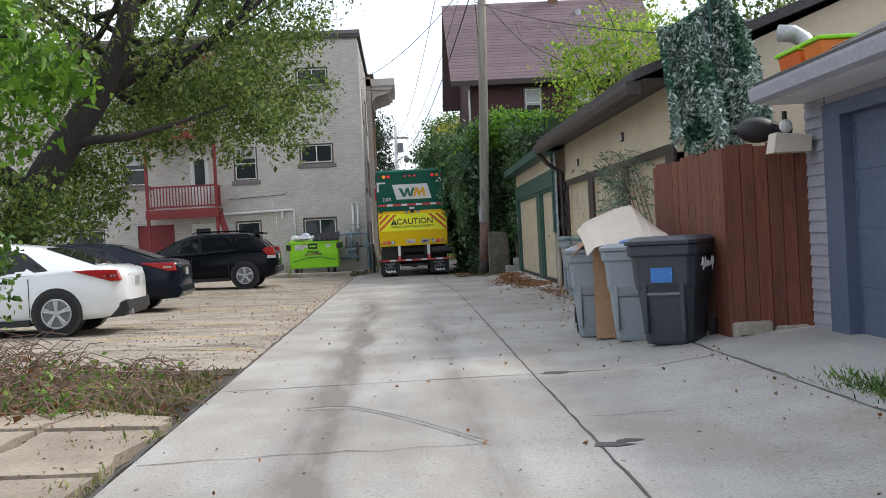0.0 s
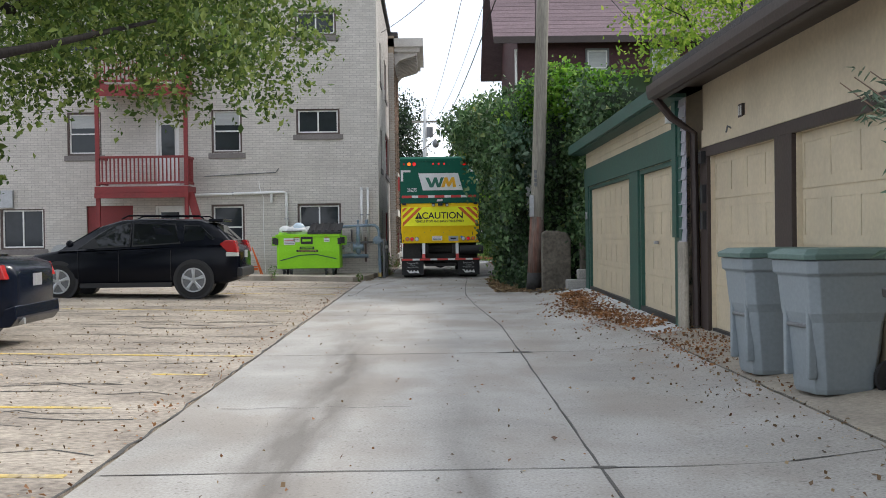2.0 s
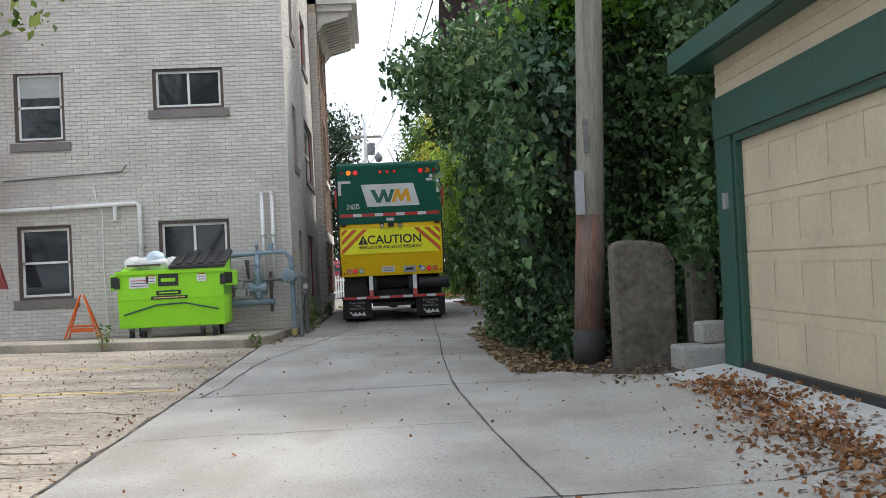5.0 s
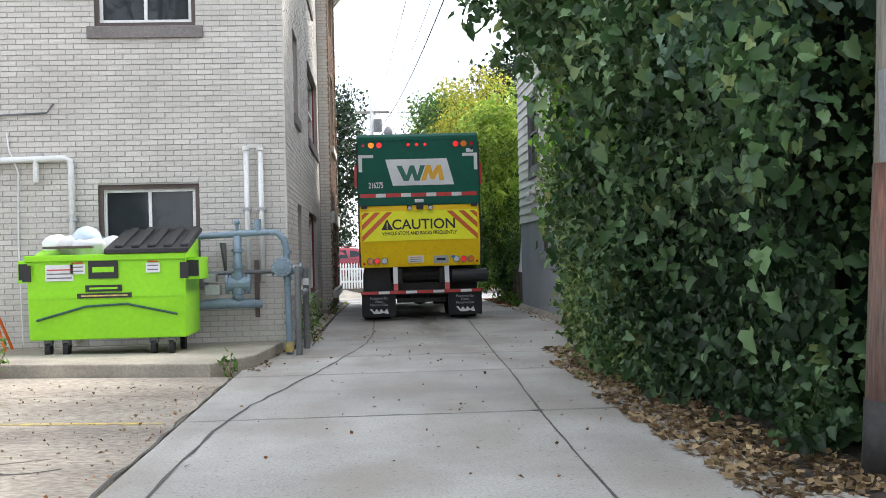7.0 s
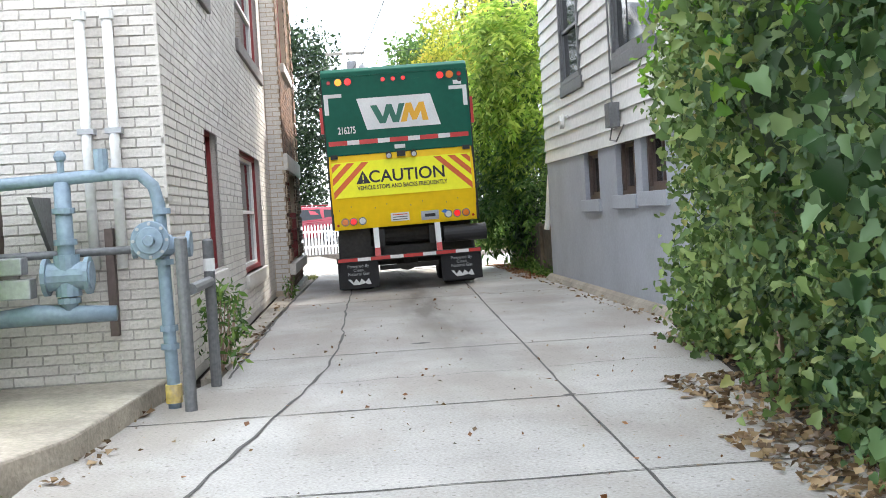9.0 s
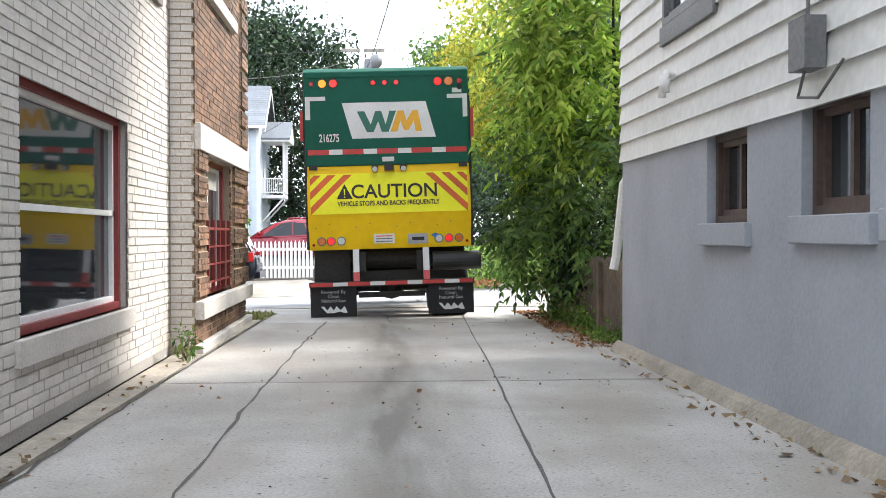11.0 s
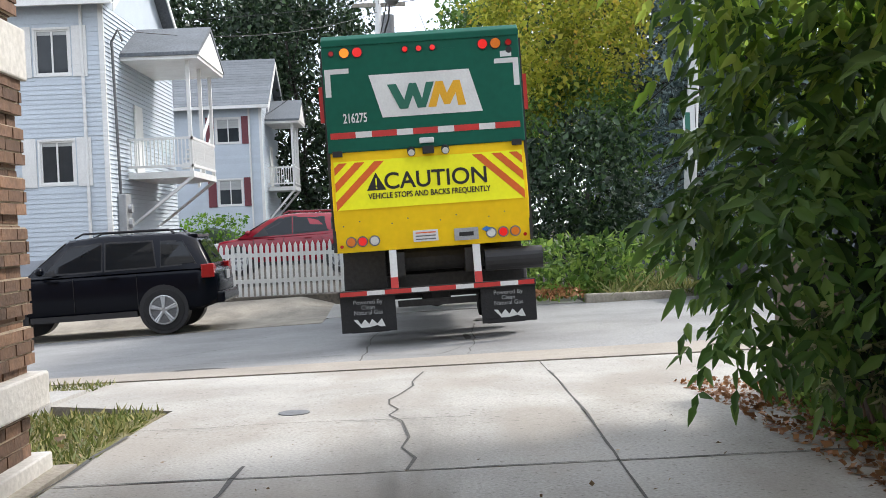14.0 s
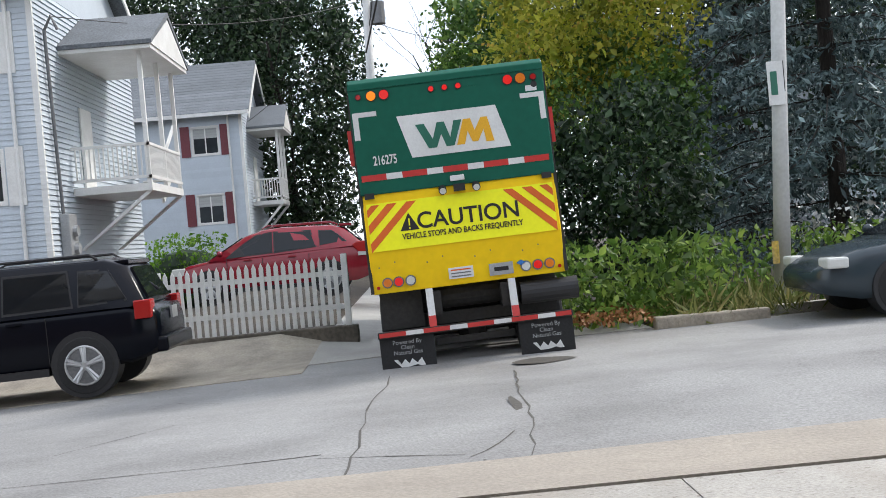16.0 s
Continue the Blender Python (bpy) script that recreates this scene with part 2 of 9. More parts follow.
TGREEN = mat("truck_green_paint", (0.008, 0.105, 0.068), 0.5, col2=(0.008, 0.085, 0.056), grain=10, gamt=0.06, stain=1.5, samt=0.5, bump=0.03, spec=0.2)
TYELL = mat("truck_yellow_paint", (0.95, 0.63, 0.004), 0.45, col2=(0.85, 0.53, 0.006), grain=10, gamt=0.04, stain=1.8, samt=0.5, bump=0.03, spec=0.3)
SIGNY = mat("fluorescent_yellow_sheet", (0.95, 0.93, 0.006), 0.5, grain=20, gamt=0.03, samt=0.2, bump=0.02)
ORANGE = mat("orange_red_sheet", (0.72, 0.13, 0.015), 0.45, grain=20, gamt=0.05, bump=0.02)
REDREF = mat("red_reflector", (0.55, 0.04, 0.035), 0.35, grain=40, gamt=0.06, bump=0.02)
WHITEREF = mat("white_reflector", (0.72, 0.73, 0.72), 0.35, grain=40, gamt=0.05, bump=0.02)
INK = mat("black_ink", (0.012, 0.012, 0.013), 0.5, gamt=0.05, bump=0)
LOGOG = mat("logo_green", (0.02, 0.15, 0.10), 0.45, gamt=0.05, bump=0)
LOGOY = mat("logo_yellow", (0.80, 0.42, 0.02), 0.45, gamt=0.05, bump=0)
DIRTBLK = mat("grimy_black_steel", (0.022, 0.021, 0.02), 0.7, col2=(0.045, 0.04, 0.035), grain=20, gamt=0.3, bump=0.3)
LAMP_R = glow("red_lamp_lit", (0.62, 0.012, 0.010), 0.3)
LAMP_RD = mat("red_lamp", (0.42, 0.012, 0.012), 0.2, gamt=0.05, bump=0.02)
LAMP_A = mat("amber_lamp", (0.75, 0.2, 0.02), 0.2, gamt=0.05, bump=0.02)
LAMP_AL = glow("amber_lamp_lit", (0.9, 0.24, 0.01), 0.4)
LAMP_W = mat("clear_lamp", (0.66, 0.67, 0.64), 0.2, gamt=0.05, bump=0.02)
CHROME = mat("bright_metal", (0.62, 0.63, 0.64), 0.22, metal=0.9, grain=20, gamt=0.05, bump=0.03)
RIM = mat("silver_wheel_paint", (0.50, 0.51, 0.52), 0.35, metal=0.55, grain=20, gamt=0.06, bump=0.02)
CARW = mat("white_car_paint", (0.78, 0.80, 0.80), 0.25, grain=8, gamt=0.02, samt=0.1, bump=0.0, coat=0.8)
CARB = mat("black_car_paint", (0.004, 0.005, 0.009), 0.2, grain=8, gamt=0.05, samt=0.2, bump=0.0, coat=0.0, spec=0.16)
CARN = mat("dark_navy_car_paint", (0.006, 0.009, 0.018), 0.2, grain=8, gamt=0.05, samt=0.2, bump=0.0, coat=0.0, spec=0.2)
CARR = mat("red_car_paint", (0.25, 0.010, 0.022), 0.22, grain=8, gamt=0.03, samt=0.15, bump=0.0, coat=0.2)
CART = mat("teal_grey_car_paint", (0.03, 0.045, 0.056), 0.25, grain=8, gamt=0.03, samt=0.15, bump=0.0, coat=0.1)
CARGL = glass_mat("car_glass", (0.012, 0.014, 0.017), 0.03)
CABLE = mat("black_cable", (0.02, 0.02, 0.02), 0.6, bump=0)
LEAF_TREE = leaf_mat("tree_leaves", (0.075, 0.135, 0.025), (0.23, 0.29, 0.07), 0.45)
LEAF_MAPLE = leaf_mat("maple_leaves", (0.085, 0.20, 0.018), (0.19, 0.34, 0.035), 0.45)
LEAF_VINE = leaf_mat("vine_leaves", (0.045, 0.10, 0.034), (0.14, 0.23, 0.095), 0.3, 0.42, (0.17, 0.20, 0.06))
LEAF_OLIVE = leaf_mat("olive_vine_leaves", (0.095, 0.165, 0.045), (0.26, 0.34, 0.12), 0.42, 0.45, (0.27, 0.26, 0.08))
# vine leaf of the hedge top: sunlight is put into its paler green
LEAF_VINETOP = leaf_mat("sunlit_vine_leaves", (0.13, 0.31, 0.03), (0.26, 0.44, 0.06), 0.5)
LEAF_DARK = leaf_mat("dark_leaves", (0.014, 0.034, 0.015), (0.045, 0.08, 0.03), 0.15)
# vine leaf darkened to carry the shade of the hedge's hollow
LEAF_SHADE = leaf_mat("shade_tinted_leaves", (0.02, 0.05, 0.018), (0.06, 0.115, 0.045), 0.2)
LEAF_BUSH = leaf_mat("bush_leaves", (0.10, 0.19, 0.035), (0.24, 0.34, 0.075), 0.5)
GUTTER = mat("tan_gutter_concrete", (0.33, 0.295, 0.25), 0.9, col2=(0.24, 0.215, 0.185), grain=40, gamt=0.14, stain=1.2, samt=0.7, bump=0.25)
LEAF_YEL = leaf_mat("yellow_green_leaves", (0.18, 0.32, 0.035), (0.38, 0.46, 0.08), 0.62)
LEAF_SILVER = leaf_mat("silvery_vine_leaves", (0.085, 0.17, 0.10), (0.22, 0.32, 0.22), 0.35)
# yellow-green leaf made paler to carry light on the alley-mouth tree
LEAF_LIT = leaf_mat("lit_lime_leaves", (0.23, 0.38, 0.05), (0.46, 0.55, 0.11), 0.62)
LEAF_CREAM = leaf_mat("cream_green_leaves", (0.20, 0.22, 0.10), (0.40, 0.38, 0.20), 0.3)
LEAF_GOLD = leaf_mat("golden_green_leaves", (0.29, 0.33, 0.035), (0.54, 0.50, 0.08), 0.55, 0.5, (0.50, 0.30, 0.06))
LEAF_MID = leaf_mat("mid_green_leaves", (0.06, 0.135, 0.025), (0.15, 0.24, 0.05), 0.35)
NEEDLE = leaf_mat("blue_spruce_needles", (0.06, 0.10, 0.105), (0.21, 0.285, 0.285), 0.1)
LEAF_DRY = leaf_mat("dry_brown_leaves", (0.22, 0.09, 0.03), (0.33, 0.17, 0.075), 0.15)
LEAF_TAN = leaf_mat("tan_leaf_litter", (0.16, 0.10, 0.05), (0.36, 0.26, 0.14), 0.15)
RETW = mat("stained_brown_concrete", (0.155, 0.115, 0.08), 0.92, col2=(0.06, 0.047, 0.034), grain=18, gamt=0.25, stain=1.4, samt=0.9, bump=0.5, stretch=(1, 1, 0.6))
# darker concrete; for the stub by the hedge it carries shade
CONC_DARK = mat("dark_concrete", (0.15, 0.13, 0.105), 0.92, col2=(0.065, 0.058, 0.045), grain=16, gamt=0.3, stain=1.8, samt=0.9, bump=0.6)
PALEPOLE = mat("pale_pole_paint", (0.55, 0.56, 0.55), 0.55, grain=20, gamt=0.08, bump=0.05)
LEAF_GREY = leaf_mat("sage_grey_leaves", (0.11, 0.17, 0.11), (0.24, 0.30, 0.21), 0.2)
NETG = leaf_mat("camouflage_net_cloth", (0.025, 0.10, 0.055), (0.16, 0.28, 0.19), 0.25)
NETP = leaf_mat("pale_net_strips", (0.22, 0.32, 0.27), (0.60, 0.66, 0.60), 0.25)
GRASS = leaf_mat("grass_blades", (0.14, 0.18, 0.045), (0.38, 0.34, 0.15), 0.3)
TWIG = mat("dry_twigs", (0.23, 0.155, 0.115), 0.9, grain=30, island=0.4, bump=0.3)



def stain_tracks(m):
    """Soft dark tyre tracks and an oily drip line along the alley, in world metres."""
    nt = m.node_tree
    N, L = nt.nodes, nt.links
    b = N["Principled BSDF"]
    src = b.inputs["Base Color"].links[0].from_socket
    tc = N.new("ShaderNodeTexCoord")
    sep = N.new("ShaderNodeSeparateXYZ")
    L.new(tc.outputs["Object"], sep.inputs[0])

    def calc(op, a, c=None):
        n = N.new("ShaderNodeMath")
        n.operation = op
        for k, v in enumerate((a, c)):
            if v is None:
                continue
            if isinstance(v, (int, float)):
                n.inputs[k].default_value = v
            else:
                L.new(v, n.inputs[k])
        return n.outputs[0]

    def noise_of(scale, stretch, detail=4.0):
        mp = N.new("ShaderNodeMapping")
        mp.inputs["Scale"].default_value = stretch
        L.new(tc.outputs["Object"], mp.inputs["Vector"])
        n = N.new("ShaderNodeTexNoise")
        n.inputs["Scale"].default_value, n.inputs["Detail"].default_value = scale, detail
        L.new(mp.outputs[0], n.inputs["Vector"])
        return n.outputs["Fac"]
    wob = calc("MULTIPLY", calc("SUBTRACT", noise_of(1.0, (0.01, 0.22, 0)), 0.5), 0.6)
    x = calc("ADD", sep.outputs["X"], wob)
    rough_n = noise_of(3.0, (1.6, 0.25, 1), 4.0)
    total = None
    for x0, w, y0, y1, amt in ((-1.62, 0.34, 3.0, 31.0, 1.15), (-1.5, 0.12, 5.0, 24.0, 0.7), (-0.45, 0.24, 3.0, 25.0, 0.75), (-1.0, 0.7, 4.0, 20.0, 0.25), (-1.9, 0.25, 25.0, 36.0, 0.3), (0.05, 0.6, 49.0, 68.0, 0.75), (-0.1, 0.3, 52.0, 67.0, 0.5), (-1.5, 0.3, 58.0, 68.0, 0.25)):
        d = calc("DIVIDE", calc("ABSOLUTE", calc("SUBTRACT", x, x0)), w)
        near = calc("MAXIMUM", calc("SUBTRACT", 1.0, d), 0.0)
        ends = calc("MINIMUM", calc("MULTIPLY", calc("MINIMUM", calc("SUBTRACT", sep.outputs["Y"], y0), calc("SUBTRACT", y1, sep.outputs["Y"])), 0.25), 1.0)
        v = calc("MULTIPLY", calc("MULTIPLY", near, calc("MAXIMUM", ends, 0.0)), amt)
        total = v if total is None else calc("ADD", total, v)
    patch = N.new("ShaderNodeMapRange")
    patch.inputs["From Min"].default_value, patch.inputs["From Max"].default_value = 0.3, 0.66
    L.new(rough_n, patch.inputs["Value"])
    fac = calc("MINIMUM", calc("MULTIPLY", total, calc("ADD", calc("MULTIPLY", patch.outputs[0], 0.6), 0.3)), 0.8)
    mix = N.new("ShaderNodeMix")
    mix.data_type = "RGBA"
    mix.inputs["B"].default_value = (0.13, 0.115, 0.098, 1)
    L.new(fac, mix.inputs["Factor"])
    blot = N.new("ShaderNodeMapRange")
    blot.inputs["From Min"].default_value, blot.inputs["From Max"].default_value, blot.inputs["To Max"].default_value = 0.46, 0.62, 0.55
    L.new(noise_of(1.1, (1.0, 0.45, 1), 7.0), blot.inputs["Value"])
    warm = N.new("ShaderNodeMix")
    warm.data_type = "RGBA"
    warm.inputs["B"].default_value = (0.27, 0.235, 0.195, 1)
    L.new(blot.outputs[0], warm.inputs["Factor"])
    L.new(src, warm.inputs["A"])
    pits = N.new("ShaderNodeMapRange")
    pits.inputs["From Min"].default_value, pits.inputs["From Max"].default_value, pits.inputs["To Max"].default_value = 0.63, 0.70, 0.6
    L.new(noise_of(26.0, (1.0, 1.0, 1), 2.0), pits.inputs["Value"])
    pit = N.new("ShaderNodeMix")
    pit.data_type = "RGBA"
    pit.inputs["B"].default_value = (0.14, 0.125, 0.105, 1)
    L.new(pits.outputs[0], pit.inputs["Factor"])
    L.new(warm.outputs["Result"], pit.inputs["A"])
    L.new(pit.outputs["Result"], mix.inputs["A"])
    L.new(mix.outputs["Result"], b.inputs["Base Color"])
    return m


ALLEY = stain_tracks(mat("alley_concrete", (0.405, 0.39, 0.358), 0.85, col2=(0.26, 0.245, 0.22), grain=55, gamt=0.2, stain=0.55, samt=0.85, bump=0.18, rnd=0.07, bscale=120))

# ---- mesh tools ----


class Mesh:
    """Collects vertices and faces of one mesh."""

    def __init__(self):
        self.v, self.f = [], []

    def add(self, verts, faces):
        n = len(self.v)
        self.v += [tuple(p) for p in verts]
        self.f += [tuple(i + n for i in q) for q in faces]
        return self

    def box(self, x0, x1, y0, y1, z0, z1):
        return self.add([(x0, y0, z0), (x1, y0, z0), (x1, y1, z0), (x0, y1, z0), (x0, y0, z1), (x1, y0, z1), (x1, y1, z1), (x0, y1, z1)],
                        [(0, 3, 2, 1), (4, 5, 6, 7), (0, 1, 5, 4), (1, 2, 6, 5), (2, 3, 7, 6), (3, 0, 4, 7)])

    def tube(self, p0, p1, r0, r1=None, n=10, cap=True):
        r1 = r0 if r1 is None else r1
        p0, p1 = Vector(p0), Vector(p1)
        d = (p1 - p0).normalized()
        a = d.orthogonal().normalized()
        b = d.cross(a)
        vs = []
        for p, r in ((p0, r0), (p1, r1)):
            for i in range(n):
                w = 2 * math.pi * i / n
                vs.append(p + a * (r * math.cos(w)) + b * (r * math.sin(w)))
        fs = [(i, (i + 1) % n, n + (i + 1) % n, n + i) for i in range(n)]
        if cap:
            fs += [tuple(range(n - 1, -1, -1)), tuple(range(n, 2 * n))]
        return self.add(vs, fs)

    def path(self, pts, rad, n=8):
        """A tube along points; rad: one radius or one for each point."""
        pts = [Vector(p) for p in pts]
        rs = rad if isinstance(rad, (list, tuple)) else [rad] * len(pts)
        vs, fs = [], []
        a = (pts[1] - pts[0]).normalized().orthogonal().normalized()
        for i, p in enumerate(pts):
            d = (pts[min(i + 1, len(pts) - 1)] - pts[max(i - 1, 0)]).normalized()
            a = (a - d * a.dot(d)).normalized()
            b = d.cross(a)
            for k in range(n):
                w = 2 * math.pi * k / n
                vs.append(p + (a * math.cos(w) + b * math.sin(w)) * rs[i])
        for i in range(len(pts) - 1):
            for k in range(n):
                k2 = (k + 1) % n
                fs.append((i * n + k, i * n + k2, (i + 1) * n + k2, (i + 1) * n + k))
        fs += [tuple(range(n - 1, -1, -1)), tuple(range((len(pts) - 1) * n, len(pts) * n))]
        return self.add(vs, fs)

    def prism(self, poly, axis, a, b):
        """A polygon pulled from a to b along an axis; poly gives the two other coordinates in order."""
        def at(p, w):
            return {"x": (w, p[0], p[1]), "y": (p[0], w, p[1]), "z": (p[0], p[1], w)}[axis]
        n = len(poly)
        vs = [at(p, a) for p in poly] + [at(p, b) for p in poly]
        fs = [(i, (i + 1) % n, n + (i + 1) % n, n + i) for i in range(n)]
        fs += [tuple(range(n - 1, -1, -1)), tuple(range(n, 2 * n))]
        return self.add(vs, fs)

    def ball(self, c, r, n=10, m=6, sq=(1, 1, 1)):
        vs = [(c[0], c[1], c[2] - r * sq[2])]
        for j in range(1, m):
            ph = -math.pi / 2 + math.pi * j / m
            for i in range(n):
                w = 2 * math.pi * i / n
                vs.append((c[0] + r * sq[0] * math.cos(ph) * math.cos(w), c[1] + r * sq[1] * math.cos(ph) * math.sin(w), c[2] + r * sq[2] * math.sin(ph)))
        vs.append((c[0], c[1], c[2] + r * sq[2]))
        fs = [(0, 1 + (i + 1) % n, 1 + i) for i in range(n)]
        for j in range(m - 2):
            for i in range(n):
                i2 = (i + 1) % n
                fs.append((1 + j * n + i, 1 + j * n + i2, 1 + (j + 1) * n + i2, 1 + (j + 1) * n + i))
        top = len(vs) - 1
        fs += [(1 + (m - 2) * n + i, 1 + (m - 2) * n + (i + 1) % n, top) for i in range(n)]
        return self.add(vs, fs)

    def data(self, name, material, fix=True, smooth=False):
        me = bpy.data.meshes.new(name)
        me.from_pydata(self.v, [], self.f)
        if fix:
            bm = bmesh.new()
            bm.from_mesh(me)
            bmesh.ops.recalc_face_normals(bm, faces=bm.faces)
            bm.to_mesh(me)
            bm.free()
        if smooth:
            me.polygons.foreach_set("use_smooth", [True] * len(me.polygons))
        me.materials.append(material)
        return me


def part(name, m, material, parent, label="", bevel=0.0, smooth=False, fix=True):
    ob = new(name, m.data(name, material, fix, smooth))
    ob.parent = parent
    if bevel:
        mod = ob.modifiers.new("edge", "BEVEL")
        mod.width, mod.segments, mod.limit_method = bevel, 2, "ANGLE"
    return tagged(ob, label)


def thing(name, label, category, group="", kind="", at=None):
    ob = new(name)
    ob.empty_display_size = 0.2
    if at is not None:
        ob.matrix_basis = at
    return tagged(ob, label, category, group, kind)


def solo(name, m, material, label, category="", group="", kind="", bevel=0.0, smooth=False, fix=True, at=None):
    ob = part(name, m, material, None, "", bevel, smooth, fix)
    if at is not None:
        ob.matrix_basis = at
    return tagged(ob, label, category, group, kind)


def letters(name, body, size, material, parent, m, label="", align="CENTER", heavy=0.0):
    cu = bpy.data.curves.new(name, "FONT")
    cu.offset = heavy
    cu.body, cu.size, cu.align_x, cu.align_y, cu.extrude = body, size, align, "CENTER", 0.002
    tmp = bpy.data.objects.new("tmp", cu)
    scene.collection.objects.link(tmp)
    me = bpy.data.meshes.new_from_object(tmp.evaluated_get(bpy.context.evaluated_depsgraph_get()))
    bpy.data.objects.remove(tmp)
    me.materials.clear()
    me.materials.append(material)
    ob = new(name, me)
    ob.parent = parent
    ob.matrix_basis = m
    return tagged(ob, label)


def lerp(tab, y):
    for (a, va), (b, vb) in zip(tab, tab[1:]):
        if y <= b:
            k = max(0.0, min(1.0, (y - a) / (b - a)))
            return va + (vb - va) * k
    return tab[-1][1]


def clamp(v, a, b):
    return max(a, min(b, v))


def joint_x(y):
    return lerp([(0, 0.2), (14.5, 0.25), (27, 0.34), (31, 0.36), (36, 0.16), (39.4, 0.1), (43.4, 0.22), (47, 0.39), (49, 0.45), (52, 0.58), (55.6, 0.72), (60, 0.92), (62.6, 1.0), (68, 1.22), (71, 1.3)], y)


def ground_z(x, y):
    """Height of the paved ground."""
    z = 0.0
    if y < 49:
        z += 0.025 * max(0.0, -2.7 - x) * min(1.0, 1.0)
        z = min(z, 0.22)
    if y < 41 and x > 1.3:
        z += min(0.125 * (x - 1.3), 0.22)
    st = -0.16 - 0.17 * clamp((y - 70.5) / 6, 0, 1) + (0.035 if x > 0 else 0.027) * clamp(x, -14, 14) * clamp((y - 69) / 5, 0, 1) * (1 - 0.6 * clamp((y - 74) / 4, 0, 1) * clamp(x / 2, 0, 1))
    st += 0.3 * clamp((y - 80.4) / 1.5, 0, 1) * clamp(-1.2 - x, 0, 1)
    k = clamp((y - 66.0) / 4.4, 0, 1)
    return z * (1 - k) + st * k


def sheet(x0, x1, y0, y1, zoff=0.0, nx=4, ny=6, thick=0.12, xl=None, xr=None, gap=0.0):
    """A paved slab whose top follows the ground."""
    m = Mesh()
    top, bot = [], []
    for j in range(ny + 1):
        y = y0 + gap + (y1 - y0 - 2 * gap) * j / ny
        a, b = (xl(y) if xl else x0) + gap, (xr(y) if xr else x1) - gap
        for i in range(nx + 1):
            x = a + (b - a) * i / nx
            z = ground_z(x, y) + zoff
            top.append((x, y, z))
            bot.append((x, y, z - thick))
    n = len(top)
    w = nx + 1
    fs = []
    for j in range(ny):
        for i in range(nx):
            q = (j * w + i, j * w + i + 1, (j + 1) * w + i + 1, (j + 1) * w + i)
            fs.append(q)
    edge = [i for i in range(w)] + [j * w + nx for j in range(1, ny + 1)] + [ny * w + i for i in range(nx - 1, -1, -1)] + [j * w for j in range(ny - 1, 0, -1)]
    for a, b in zip(edge, edge[1:] + edge[:1]):
        fs.append((a, n + a, n + b, b))
    return m.add(top + bot, fs)


def holed(m, axis, at0, at1, a0, a1, z0, z1, holes):
    """Adds a wall slab between at0 and at1 along axis, spanning a0..a1 and z0..z1, with real openings (a, b, low, high)."""
    xs = sorted({a0, a1, *[clamp(h[0], a0, a1) for h in holes], *[clamp(h[1], a0, a1) for h in holes]})
    zs = sorted({z0, z1, *[clamp(h[2], z0, z1) for h in holes], *[clamp(h[3], z0, z1) for h in holes]})
    nx, nz = len(xs), len(zs)

    def at(i, k, w):
        return (xs[i], w, zs[k]) if axis == "y" else (w, xs[i], zs[k])
    solid = {}
    for i in range(nx - 1):
        for k in range(nz - 1):
            c = ((xs[i] + xs[i + 1]) / 2, (zs[k] + zs[k + 1]) / 2)
            solid[i, k] = not any(h[0] < c[0] < h[1] and h[2] < c[1] < h[3] for h in holes)
    vs = [at(i, k, w) for w in (at0, at1) for i in range(nx) for k in range(nz)]
    fs = []
    half = nx * nz
    for (i, k), ok in solid.items():
        if not ok:
            continue
        q = [i * nz + k, (i + 1) * nz + k, (i + 1) * nz + k + 1, i * nz + k + 1]
        fs += [tuple(q), tuple(v + half for v in reversed(q))]
        for (di, dk), (u, v) in {(0, -1): (0, 1), (1, 0): (1, 2), (0, 1): (2, 3), (-1, 0): (3, 0)}.items():
            if not solid.get((i + di, k + dk), False):
                fs.append((q[v], q[u], q[u] + half, q[v] + half))
    m.add(vs, fs)
    return m


def brick_cells(a0, a1, z0, z1, holes, length=0.225, course=0.0755, joint=0.013, seed=3):
    """Rectangles of running-bond bricks on a wall, clipped at openings."""
    rng = random.Random(seed)
    out = []
    row = 0
    z = z0
    while z < z1 - 0.03:
        off = (row % 2) * length / 2
        a = a0 - off
        while a < a1:
            lo, hi = max(a, a0), min(a + length - joint, a1)
            segs = [(lo, hi)]
            for h in holes:
                if h[2] < z + course * 0.5 < h[3]:
                    nxt = []
                    for s in segs:
                        if s[1] <= h[0] or s[0] >= h[1]:
                            nxt.append(s)
                        else:
                            if s[0] < h[0]:
                                nxt.append((s[0], h[0]))
                            if s[1] > h[1]:
                                nxt.append((h[1], s[1]))
                    segs = nxt
            for s in segs:
                if s[1] - s[0] > 0.02:
                    out.append((s[0], s[1], z, min(z + course - joint, z1), rng.uniform(0.006, 0.013)))
            a += length
        z += course
        row += 1
    return out


